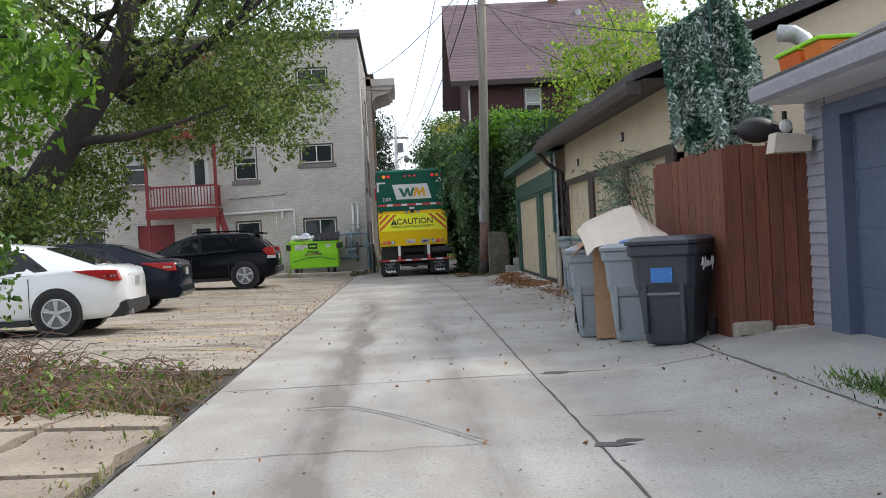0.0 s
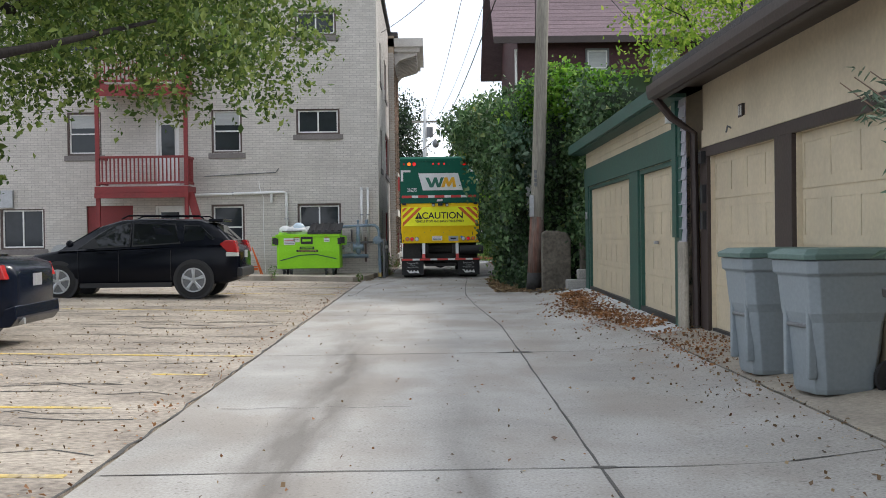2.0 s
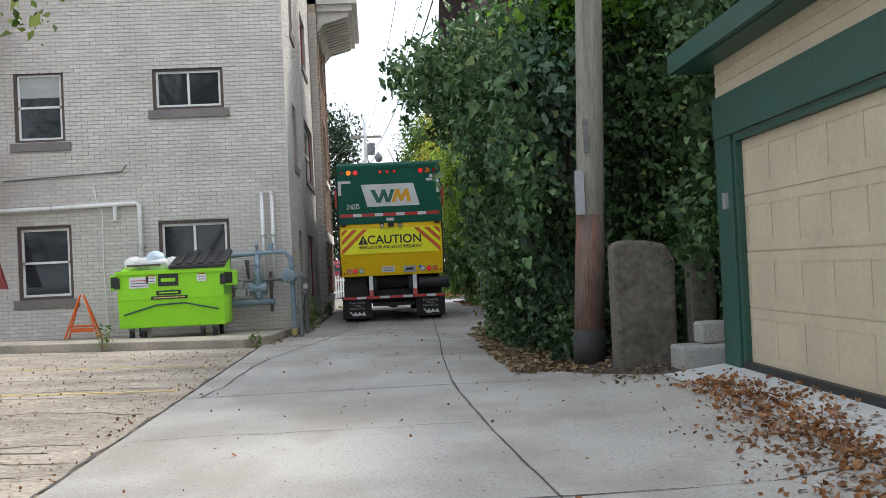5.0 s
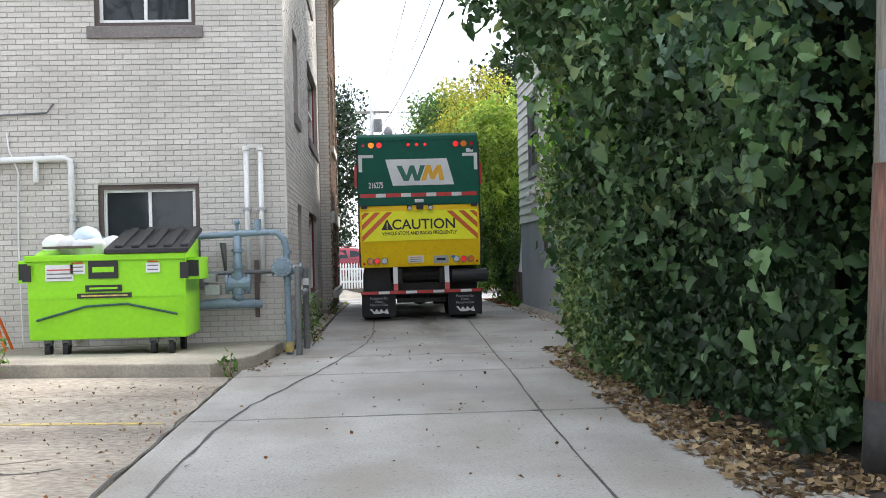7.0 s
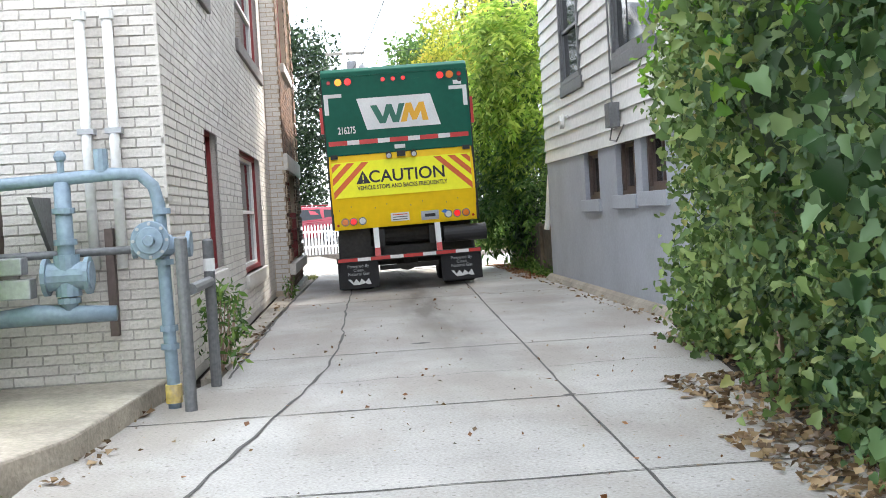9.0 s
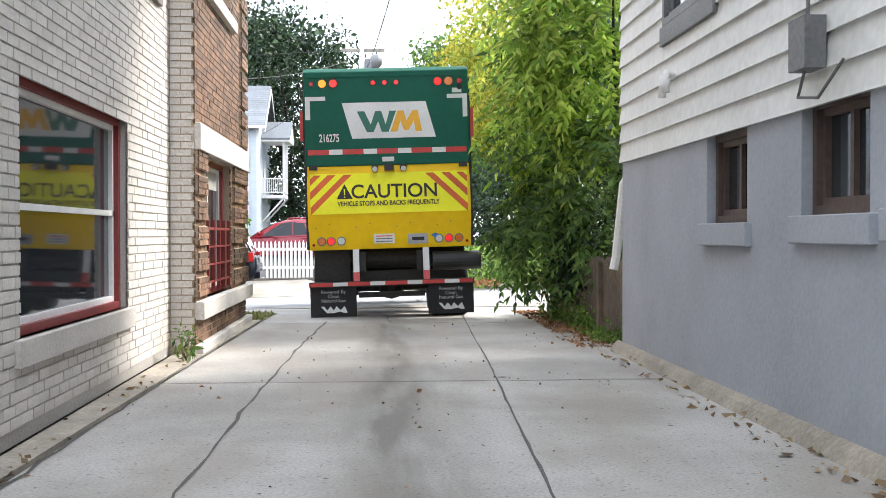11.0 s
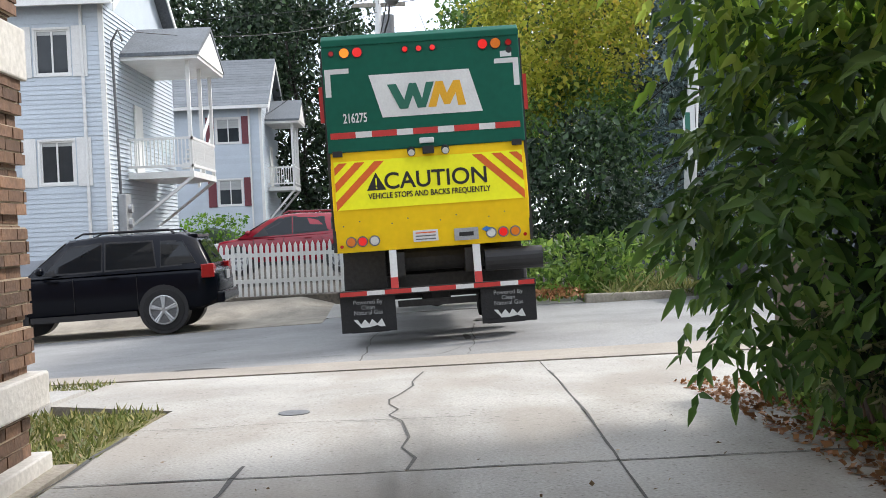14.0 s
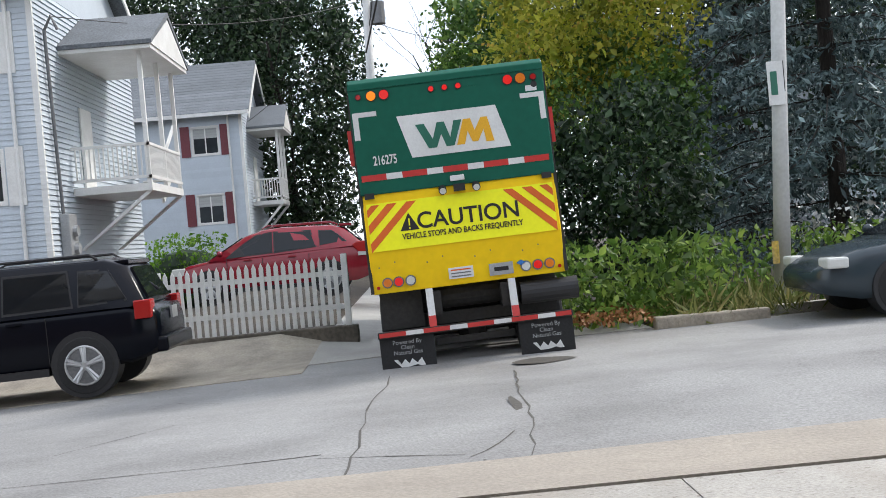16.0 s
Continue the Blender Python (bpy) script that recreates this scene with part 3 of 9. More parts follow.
def brick_skin(name, axis, face, sign, cells, material, parent, near, label=""):
    """Bricks standing proud of a wall face: the ones in the near stretch are single parts, the rest one joined part."""
    rest = Mesh()
    shared = {}
    picked = 0
    for (a, b, c, d, p) in cells:
        f1 = face + sign * p
        lo, hi = min(face - sign * 0.012, f1), max(face - sign * 0.012, f1)
        if near(a, c) and picked < 300:
            picked += 1
            key = (round(b - a, 2), round(d - c, 3), round(p, 3))
            if key not in shared:
                m = Mesh()
                if axis == "y":
                    m.box(-(b - a) / 2, (b - a) / 2, lo - face, hi - face, 0, d - c)
                else:
                    m.box(lo - face, hi - face, -(b - a) / 2, (b - a) / 2, 0, d - c)
                shared[key] = m.data("brick", material)
            ob = new("brick", shared[key])
            ob.parent = parent
            ob.location = ((a + b) / 2, face, c) if axis == "y" else (face, (a + b) / 2, c)
        elif axis == "y":
            rest.box(a, b, lo, hi, c, d)
        else:
            rest.box(lo, hi, a, b, c, d)
    ob = part(name, rest, material, parent, label, fix=False)
    ob["kind"] = "stuff"
    return ob


def leaf_cloud(points, size, rng, up=0.5, long=1.5, fold=0.25, facing=None, broad=False):
    """One mesh of small folded leaves at the points. Returns vertices and faces as arrays."""
    n = len(points)
    d = rng.normal(size=(n, 3))
    d[:, 2] -= up
    d /= np.linalg.norm(d, axis=1)[:, None]
    o = rng.normal(size=(n, 3))
    if facing is not None:
        o = np.cross(np.asarray(facing)[None, :] + rng.normal(size=(n, 3)) * 0.85, d)
    s = np.cross(d, o)
    if facing is not None:
        s = o
    s /= np.linalg.norm(s, axis=1)[:, None] + 1e-9
    nrm = np.cross(d, s)
    sz = (size * rng.uniform(0.35, 1.0, n) * rng.choice([1.0, 1.0, 1.6], n))[:, None]
    base = points
    tip = points + d * sz * long
    mid = points + d * sz * long * 0.45
    left = mid + s * sz * 0.5 + nrm * sz * fold
    right = mid - s * sz * 0.5 + nrm * sz * fold
    if broad:
        outline = ((0.0, 0.06, 0.0), (-0.12, 0.34, 0.5), (0.12, 0.52, 0.9), (0.38, 0.34, 0.75), (0.58, 0.36, 0.7), (1.0, 0.0, -0.5))
        ring = [points + d * sz * long * 0.3]
        for sign, seq in ((1, outline), (-1, outline[-2:0:-1])):
            for a, w, h in seq:
                ring.append(points + d * sz * long * a + s * sz * (w * sign) + nrm * sz * (fold * h))
        c = len(ring)
        v = np.stack(ring, 1).reshape(-1, 3)
        k = np.arange(n)[:, None] * c
        f = np.concatenate([k + np.array([[0, 1 + q, 1 + (q + 1) % (c - 1)]]) for q in range(c - 1)], 0)
        return v, f
    v = np.stack([base, left, tip, right], 1).reshape(-1, 3)
    k = np.arange(n)[:, None] * 4
    f = np.concatenate([k + np.array([[0, 1, 2]]), k + np.array([[0, 2, 3]])], 0)
    return v, f


def leaf_part(name, points, size, material, parent, seed=1, label="", **kw):
    rng = np.random.default_rng(seed)
    v, f = leaf_cloud(np.asarray(points, float), size, rng, **kw)
    return leaf_mesh(name, v, f, material, parent, label)


def leaf_mesh(name, v, f, material, parent, label=""):
    me = bpy.data.meshes.new(name)
    me.vertices.add(len(v))
    me.vertices.foreach_set("co", v.astype(np.float32).ravel())
    me.loops.add(len(f) * 3)
    me.loops.foreach_set("vertex_index", f.astype(np.int32).ravel())
    me.polygons.add(len(f))
    me.polygons.foreach_set("loop_start", np.arange(len(f), dtype=np.int32) * 3)
    me.polygons.foreach_set("loop_total", np.full(len(f), 3, dtype=np.int32))
    me.update(calc_edges=True)
    me.materials.append(material)
    ob = new(name, me)
    ob.parent = parent
    return tagged(ob, label)


def frond_part(name, bases, heads, length, pairs, size, material, parent, seed=1, droop=.45, label="", wide=.36, face=(-.55, -.65, .6)):
    """Compound leaves: leaflets in pairs along drooping stalks that start at the bases and run along the heads."""
    rng = np.random.default_rng(seed)
    p, h = np.asarray(bases, float), np.asarray(heads, float)
    n = len(p)
    h = h / (np.linalg.norm(h, axis=1)[:, None] + 1e-9)
    ln = (length * rng.uniform(.6, 1.3, n))[:, None]
    side = np.cross(h, np.array([0, 0, 1.0])) + rng.normal(size=(n, 3)) * .25
    side /= np.linalg.norm(side, axis=1)[:, None] + 1e-9
    vs = []
    steps = [(s, w) for s in np.linspace(.25, .92, pairs) for w in (-1, 1)] + [(1.0, 0)]
    for s, w in steps:
        b = p + h * ln * s + np.array([0, 0, -1.0]) * ln * droop * s * s
        d = side * w * .85 + h * (.45 if w else 1) + np.array([0, 0, -1.0]) * (.35 + droop * s * .6) + rng.normal(size=(n, 3)) * .22
        d /= np.linalg.norm(d, axis=1)[:, None]
        up = np.cross(d, np.cross(np.array(face) + rng.normal(size=(n, 3)) * .4, d))
        up /= np.linalg.norm(up, axis=1)[:, None] + 1e-9
        c = np.cross(d, up)
        sz = (size * rng.uniform(.7, 1.25, n))[:, None]
        mid, far = b + d * sz * .35, b + d * sz * .72 - up * sz * .04
        vs.append(np.stack([b, mid + c * sz * wide * .5 + up * sz * .07, far + c * sz * wide * .3 + up * sz * .03, b + d * sz * 1.05 - up * sz * .12, far - c * sz * wide * .3 + up * sz * .03, mid - c * sz * wide * .5 + up * sz * .07], 1))
    v = np.concatenate(vs, 0).reshape(-1, 3)
    k = np.arange(n * len(steps))[:, None] * 6
    f = np.concatenate([k + np.array([[0, q, q + 1]]) for q in range(1, 5)], 0)
    return leaf_mesh(name, v, f, material, parent, label)


def blob_points(rng, centre, radii, n, shell=0.5):
    """Random points in an uneven ellipsoid, denser towards its skin."""
    d = rng.normal(size=(n, 3))
    d /= np.linalg.norm(d, axis=1)[:, None]
    r = rng.uniform(0, 1, n) ** (1 / 3)
    r = shell + (1 - shell) * r
    wob = 1 + 0.18 * np.sin(d[:, 0] * 5 + centre[0]) * np.cos(d[:, 1] * 6 + centre[1]) + 0.12 * np.sin(d[:, 2] * 9 + centre[2])
    return np.asarray(centre) + d * (r * wob)[:, None] * np.asarray(radii)


def clump_points(rng, centre, radii, clumps, per, spread):
    """Leaf points gathered in clumps through a crown, which leaves gaps."""
    cs = blob_points(rng, centre, radii, clumps, 0.35)
    return (cs[:, None, :] + rng.normal(size=(clumps, per, 3)) * spread).reshape(-1, 3)


def limbs(m, p, d, length, r, depth, rng, tips):
    pts, rad = [Vector(p)], [r]
    d = Vector(d).normalized()
    for i in range(4):
        d = (d + Vector((rng.uniform(-.22, .22), rng.uniform(-.22, .22), rng.uniform(-.06, .2)))).normalized()
        pts.append(pts[-1] + d * length / 4)
        rad.append(r * (1 - 0.13 * (i + 1)))
    m.path(pts, rad, 8 if depth > 1 else 5)
    tips.append(tuple(pts[-1]))
    if depth > 0:
        for k in range(3):
            q = pts[rng.randint(2, 4)]
            e = (d + Vector((rng.uniform(-1, 1), rng.uniform(-1, 1), rng.uniform(-.3, .6)))).normalized()
            limbs(m, q, e, length * rng.uniform(.55, .8), rad[-1] * rng.uniform(.5, .75), depth - 1, rng, tips)


def tree(label, base, height, centre, radii, trunk_r, material, leaf, size, clumps, per, spread, seed, lean=(0, 0, 1), depth=3, name="tree", extra=()):
    t = thing(name, label, "tree")
    rng = random.Random(seed)
    m, tips = Mesh(), []
    limbs(m, base, lean, height, trunk_r, depth, rng, tips)
    part("trunk", m, material, t, smooth=True)
    r2 = np.random.default_rng(seed)
    pts = [clump_points(r2, centre, radii, clumps, per, spread)]
    for c, rr, k in extra:
        pts.append(clump_points(r2, c, rr, k, per, spread))
    leaf_part("crown", np.concatenate(pts), size, leaf, t, seed)
    return t

# ---- ground ----


def build_ground():
    m = Mesh()
    xs = [-400, -120, -40, -20, -14, -9, -5, -2.7, -2.2, -1.2, 0, 1.3, 2.9, 6, 14, 20, 40, 120, 400]
    ys = [-200, -40, -5, 5, 15, 25, 35, 41, 49, 58, 66, 68, 70.4, 73, 76.5, 80.4, 81.9, 82, 95, 130, 250, 700]
    w = len(xs)
    m.add([(x, y, ground_z(x, y) - 0.07) for y in ys for x in xs],
          [(j * w + i, j * w + i + 1, (j + 1) * w + i + 1, (j + 1) * w + i) for j in range(len(ys) - 1) for i in range(w - 1)])
    solo("ground", m, SOIL, "bare brown soil under and beside the paving", kind="structure")
    lot = solo("parking_lot", sheet(-22, -2.72, 16.5, 46.95, 0.0, 16, 24), LOT, "worn cracked tan paving of a small parking lot", kind="structure")
    old = thing("lot_corner", "broken old tan concrete slabs beside the alley", "", kind="structure")
    rq = random.Random(17)
    xs2, ys2 = [-9.2, -7.3, -5.9, -4.6, -3.7, -2.8], [3.5, 6.0, 8.2, 9.6, 10.9, 11.8, 12.6, 13.4]
    node = [[(x + rq.uniform(-.22, .22) * (x > -9 and x < -3), y + rq.uniform(-.3, .3)) for x in xs2] for y in ys2]
    for j in range(len(ys2) - 1):
        for i in range(len(xs2) - 1):
            q = [node[j][i], node[j][i + 1], node[j + 1][i + 1], node[j + 1][i]]
            cx, cy = sum(p[0] for p in q) / 4, sum(p[1] for p in q) / 4
            g2 = .95 - rq.uniform(0, .05)
            up = rq.uniform(-.012, .018)
            rim = []
            for k in range(4):
                a, b = Vector(q[k]), Vector(q[(k + 1) % 4])
                for f in (0, .33, .66):
                    p = a.lerp(b, f) + Vector((rq.uniform(-.05, .05), rq.uniform(-.05, .05))) * (f > 0)
                    rim.append((cx + (p[0] - cx) * g2, cy + (p[1] - cy) * g2))
            n = len(rim)
            sl = Mesh().add([(x, y, ground_z(x, y) + up) for x, y in rim] + [(x, y, ground_z(x, y) - .1) for x, y in rim], [tuple(range(n)), tuple(range(2 * n - 1, n - 1, -1))] + [(k, n + k, n + (k + 1) % n, (k + 1) % n) for k in range(n)])
            part("slab", sl, LOT_SLAB, old)
    # yellow bay lines
    for y, x0, x1 in ((18.75, -3.7, -2.95), (20.88, -5.6, -2.85), (23.4, -6.0, -3.3), (25.55, -3.5, -2.95), (27.25, -6.4, -2.75), (34.6, -8, -3.2), (40.15, -6.5, -2.9), (43.45, -7.0, -2.85)):
        solo("bay_line", sheet(x0, x1, y, y + 0.09, 0.004, 8, 1, 0.003), YPAINT, "worn yellow parking line", kind="structure")
    rng = random.Random(5)
    cracks = Mesh()
    for i in range(170):
        y = rng.uniform(17.0, 46.4)
        x = rng.uniform(-14, -3.6)
        pts = []
        for k in range(9):
            pts.append((x, y))
            x += rng.uniform(0.15, 0.5)
            y += rng.uniform(-0.2, 0.2)
            if x > -2.8:
                break
        for (a, b), (c, d) in zip(pts, pts[1:]):
            w2 = rng.uniform(0.004, 0.02) * (2.2 if i % 9 == 0 else 1)
            cracks.add([(a, b - w2, ground_z(a, b) + 0.003), (c, d - w2, ground_z(c, d) + 0.003), (c, d + w2, ground_z(c, d) + 0.003), (a, b + w2, ground_z(a, b) + 0.003)], [(0, 1, 2, 3)])
    tagged(part("crack", cracks, TAR, lot, "dark cracks", fix=False), kind="stuff")
    # alley slabs
    alley = thing("alley", "pale grey concrete alley slabs with dark joints", "", kind="structure")
    ys = [-3, 7.4, 14.6, 20.95, 27.3, 33.6, 39.4, 43.55, 46.9, 49.08, 52.1, 58.4, 64.6, 69.9]

    def left_x(y):
        return lerp([(49, -2.7), (51, -2.12), (60, -1.95), (66, -1.8), (67.36, -1.78), (67.45, -2.85), (69.9, -4.2)], y)

    def right_x(y):
        return lerp([(0, 2.05), (38.6, 2.05), (39.8, 1.3), (41, 1.15), (45, 1.25), (48, 1.5), (50.5, 1.9), (52, 2.1), (53.5, 2.36), (61, 2.55), (66.5, 2.5), (68, 3.3), (69.9, 4.6)], y)
    for a, b in zip(ys, ys[1:]):
        n = max(3, int((b - a) * 1.2))
        part("slab", sheet(0, 0, a, b, 0, 4, n, 0.14, left_x, joint_x, 0.005), ALLEY, alley, fix=False)
        part("slab", sheet(0, 0, a, b, 0, 3, n, 0.14, joint_x, right_x, 0.005), ALLEY, alley, fix=False)
    solo("planting_bed", sheet(0, 0, 38.45, 52.2, -.012, 3, 24, .1, lambda y: right_x(y) - .02, lambda y: 6.0, .004), SOIL, "dark soil bed under the hedge", kind="structure")
    # aprons before the garages
    solo("apron", sheet(2.06, 3.4, 2, 18.2, 0.0, 3, 10, 0.12, gap=0.01), CONC, "grey concrete apron before the blue garage", kind="structure")
    solo("apron", sheet(2.06, 3.2, 18.2, 28.28, 0.0, 3, 8, 0.12, gap=0.01), CONC_OLD, "stained concrete apron before the cream garage", kind="structure")
    solo("apron", sheet(2.06, 3.1, 28.3, 38.4, 0.0, 3, 8, 0.12, gap=0.01), CONC_PALE, "pale painted apron before the green-trimmed garage", kind="structure")
    solo("gutter_strip", sheet(0, 0, 51, 65.15, 0.012, 2, 14, 0.1, lambda y: -2.28, lambda y: left_x(y) - 0.03, 0.004), CONC_OLD, "broken concrete strip along the brick wall", kind="structure")
    # tar seams
    seams = Mesh()
    rng = random.Random(8)

    def seam(tab, w0, w1, y0, y1, jig=0.02, z=0.0045):
        y = y0
        prev = None
        while y < y1:
            x = lerp(tab, y) + rng.uniform(-jig, jig)
            w3 = rng.uniform(w0, w1)
            if prev:
                (a, b, c) = prev
                seams.add([(a - c, b, ground_z(a, b) + z), (a + c, b, ground_z(a, b) + z), (x + w3, y, ground_z(x, y) + z), (x - w3, y, ground_z(x, y) + z)], [(0, 1, 2, 3)])
            prev = (x, y, w3)
            y += 0.3
    seam([(39.4, -2.5), (40.5, -2.41), (43, -2.36), (44.3, -2.27), (46.6, -1.88), (48.4, -1.6), (51.1, -1.25), (53.2, -1.13), (56, -1.14), (61.6, -1.03), (65, -0.9)], 0.006, 0.017, 39.4, 65.0, 0.018)
    seam([(y, joint_x(y)) for y in range(2, 71)], 0.004, 0.011, 3, 69, 0.007)
    seam([(62, -0.25), (64.8, 0.0), (67, -0.15), (69.5, 0.1)], 0.005, 0.012, 64.6, 69.6, 0.05)
    seam([(3, 2.06), (38.5, 2.06)], 0.002, 0.008, 3, 38.5, 0.015)
    seam([(3, -2.72), (47, -2.72)], 0.004, 0.022, 3, 47, 0.02)
    seam([(51, -2.05), (60, -1.97), (66, -1.8)], 0.006, 0.02, 51, 66, 0.02)

    def across(y0, x0, x1, w0, w1, jig):
        x = x0
        prev = None
        while x < x1:
            y = y0 + rng.uniform(-jig, jig)
            w3 = rng.uniform(w0, w1)
            if prev:
                (a, b, c) = prev
                seams.add([(a, b - c, ground_z(a, b) + .0045), (x, y - w3, ground_z(x, y) + .0045), (x, y + w3, ground_z(x, y) + .0045), (a, b + c, ground_z(a, b) + .0045)], [(0, 1, 2, 3)])
            prev = (x, y, w3)
            x += 0.22
    for y in ys[1:-1]:
        across(y, left_x(y) + .05, right_x(y) - .05, 0.004, 0.012, 0.014)
    for y, x0, x1 in ((11.25, -2.65, -.4), (12.1, .1, 1.2), (16.4, -1.2, .9), (17.6, .3, 1.9), (23.4, -2.4, -.8), (30.2, -.6, 1.9), (36.5, -2.6, .2), (50.4, -2.05, .48), (50.5, .5, 1.6), (61.3, -.8, .8), (66.2, -1.8, .4)):
        across(y, x0, x1, 0.003, 0.008, 0.06)
    for (cx, cy, r) in ((.46, 14.6, .13), (.32, 20.95, .06), (.36, 27.3, .1), (.15, 27.27, .07), (.22, 43.55, .05), (.45, 49.1, .04), (.9, 58.6, .05), (.3, 11.0, .12), (.42, 11.1, .07), (-.35, 52.6, .07), (1.15, 46.5, .05)):
        n = 9
        seams.add([(cx + r * rng.uniform(.5, 1.2) * math.cos(k * 6.283 / n) * 1.5, cy + r * rng.uniform(.4, 1) * math.sin(k * 6.283 / n), .005) for k in range(n)], [tuple(range(n))])
    tagged(solo("tar_seam", seams, TAR, "dark tar and dirt in the alley joints", fix=False), kind="structure")
    arc = Mesh()
    pts = [(-1.78, 13.15), (-1.58, 13.2), (-1.4, 13.12), (-1.15, 12.75), (-.9, 12.3), (-.65, 11.75), (-.42, 11.25)]
    for (a, b), (c, d) in zip(pts, pts[1:]):
        for off, wd in ((0, .035), (.11, .012)):
            arc.add([(a, b + off - wd, .003), (c, d + off - wd, .003), (c, d + off + wd, .003), (a, b + off + wd, .003)], [(0, 1, 2, 3)])
    tagged(solo("tyre_mark", arc, TYREMARK, "curved dark tyre scuff across the alley", fix=False), kind="structure")
    # street, kerbs and pavements at the alley's end
    solo("street", sheet(-60, 60, 70.97, 79.5, 0.0, 48, 8, 0.1), ASPH, "grey worn street paving", kind="structure")
    solo("kerb", sheet(-60, 60, 70.342, 70.96, 0.006, 40, 2, 0.2), GUTTER, "tan concrete gutter and low kerb", kind="structure")
    solo("pavement", sheet(-60, -2.9, 67.4, 68.9, 0.03, 30, 3, 0.1), CONC, "concrete pavement along the street", kind="structure")
    solo("pavement", sheet(4.0, 60, 67.4, 68.9, 0.03, 30, 3, 0.1), CONC, "concrete pavement along the street", kind="structure")
    solo("driveway", sheet(-60, 60, 69.92, 70.33, 0.012, 40, 1, 0.1), GUTTER, "concrete lip at the alley mouth", kind="structure")
    far = Mesh()
    for x0, x1 in ((5.0, 60),):
        far.add(*[(q.v, q.f) for q in [sheet(x0, x1, 79.5, 79.7, 0.14, 30, 1, 0.25)]][0])
    solo("kerb", far, CONC, "raised kerb on the street's far side", kind="structure", fix=False)
    solo("pavement", sheet(-60, -1.6, 78.55, 81.9, 0.012, 90, 12, 0.12), CONC_OLD, "far pavement before the picket fence", kind="structure")
    solo("driveway", sheet(-1.6, 3.2, 79.52, 110, 0.01, 6, 14, 0.12), CONC, "alley running on across the street", kind="structure")
    st = Mesh()
    rng = random.Random(11)
    for (x, y, dx, dy, n) in ((-0.58, 70.4, 0.015, 0.42, 16), (0.6, 71.0, 0.028, 0.36, 15), (-3.2, 71.95, 0.3, -0.01, 8), (-0.8, 71.75, 0.25, -0.12, 4), (0.22, 71.15, 0.1, 0.22, 4), (-3.2, 73.6, .18, .32, 4), (-2.9, 77.0, .22, -.2, 3), (.3, 70.05, 0.0, .3, 3)):
        for k in range(n):
            x2, y2, w5 = x + dx + rng.uniform(-.04, .04), y + dy + rng.uniform(-.04, .04), rng.uniform(0.004, 0.011)
            px, py = (w5, 0) if dy > dx else (0, w5)
            st.add([(x - px, y - py, ground_z(x, y) + .004), (x + px, y + py, ground_z(x, y) + .004), (x2 + px, y2 + py, ground_z(x2, y2) + .004), (x2 - px, y2 - py, ground_z(x2, y2) + .004)], [(0, 1, 2, 3)])
            x, y = x2, y2
    for cx, cy, ra, rb in ((1.36, 77.0, .38, .3), (-2.3, 70.98, .35, .12), (.72, 73.4, .05, .5)):
        st.add([(cx + ra * rng.uniform(.7, 1.1) * math.cos(k * .5236), cy + rb * rng.uniform(.7, 1.1) * math.sin(k * .5236), ground_z(cx, cy) + .007) for k in range(12)], [tuple(range(12))])
    tagged(solo("tar_seam", st, TAR, "dark cracks in the street", fix=False), kind="structure")
    solo("verge", sheet(-14, -1.75, 65.2, 67.4, -.02, 8, 4, .1, xr=lambda y: -1.83), VERGE, "patchy grass verge beside the walk", kind="structure")
    solo("verge", sheet(-60, -2.6, 68.9, 70.0, -.01, 30, 3, .1, xr=lambda y: lerp([(68.9, -2.5), (69.6, -3.4), (70, -4.4)], y)), VERGE, "narrow grass strip by the kerb", kind="structure")
    mh = Mesh().tube((-0.82, 66.75, ground_z(-0.8, 66.7) + 0.001), (-0.82, 66.75, ground_z(-0.8, 66.7) + 0.008), 0.11, n=20)
    solo("manhole_cover", mh, GREYMET, "small round iron cover set in the concrete", "cover")


build_ground()

# ---- apartment building ----


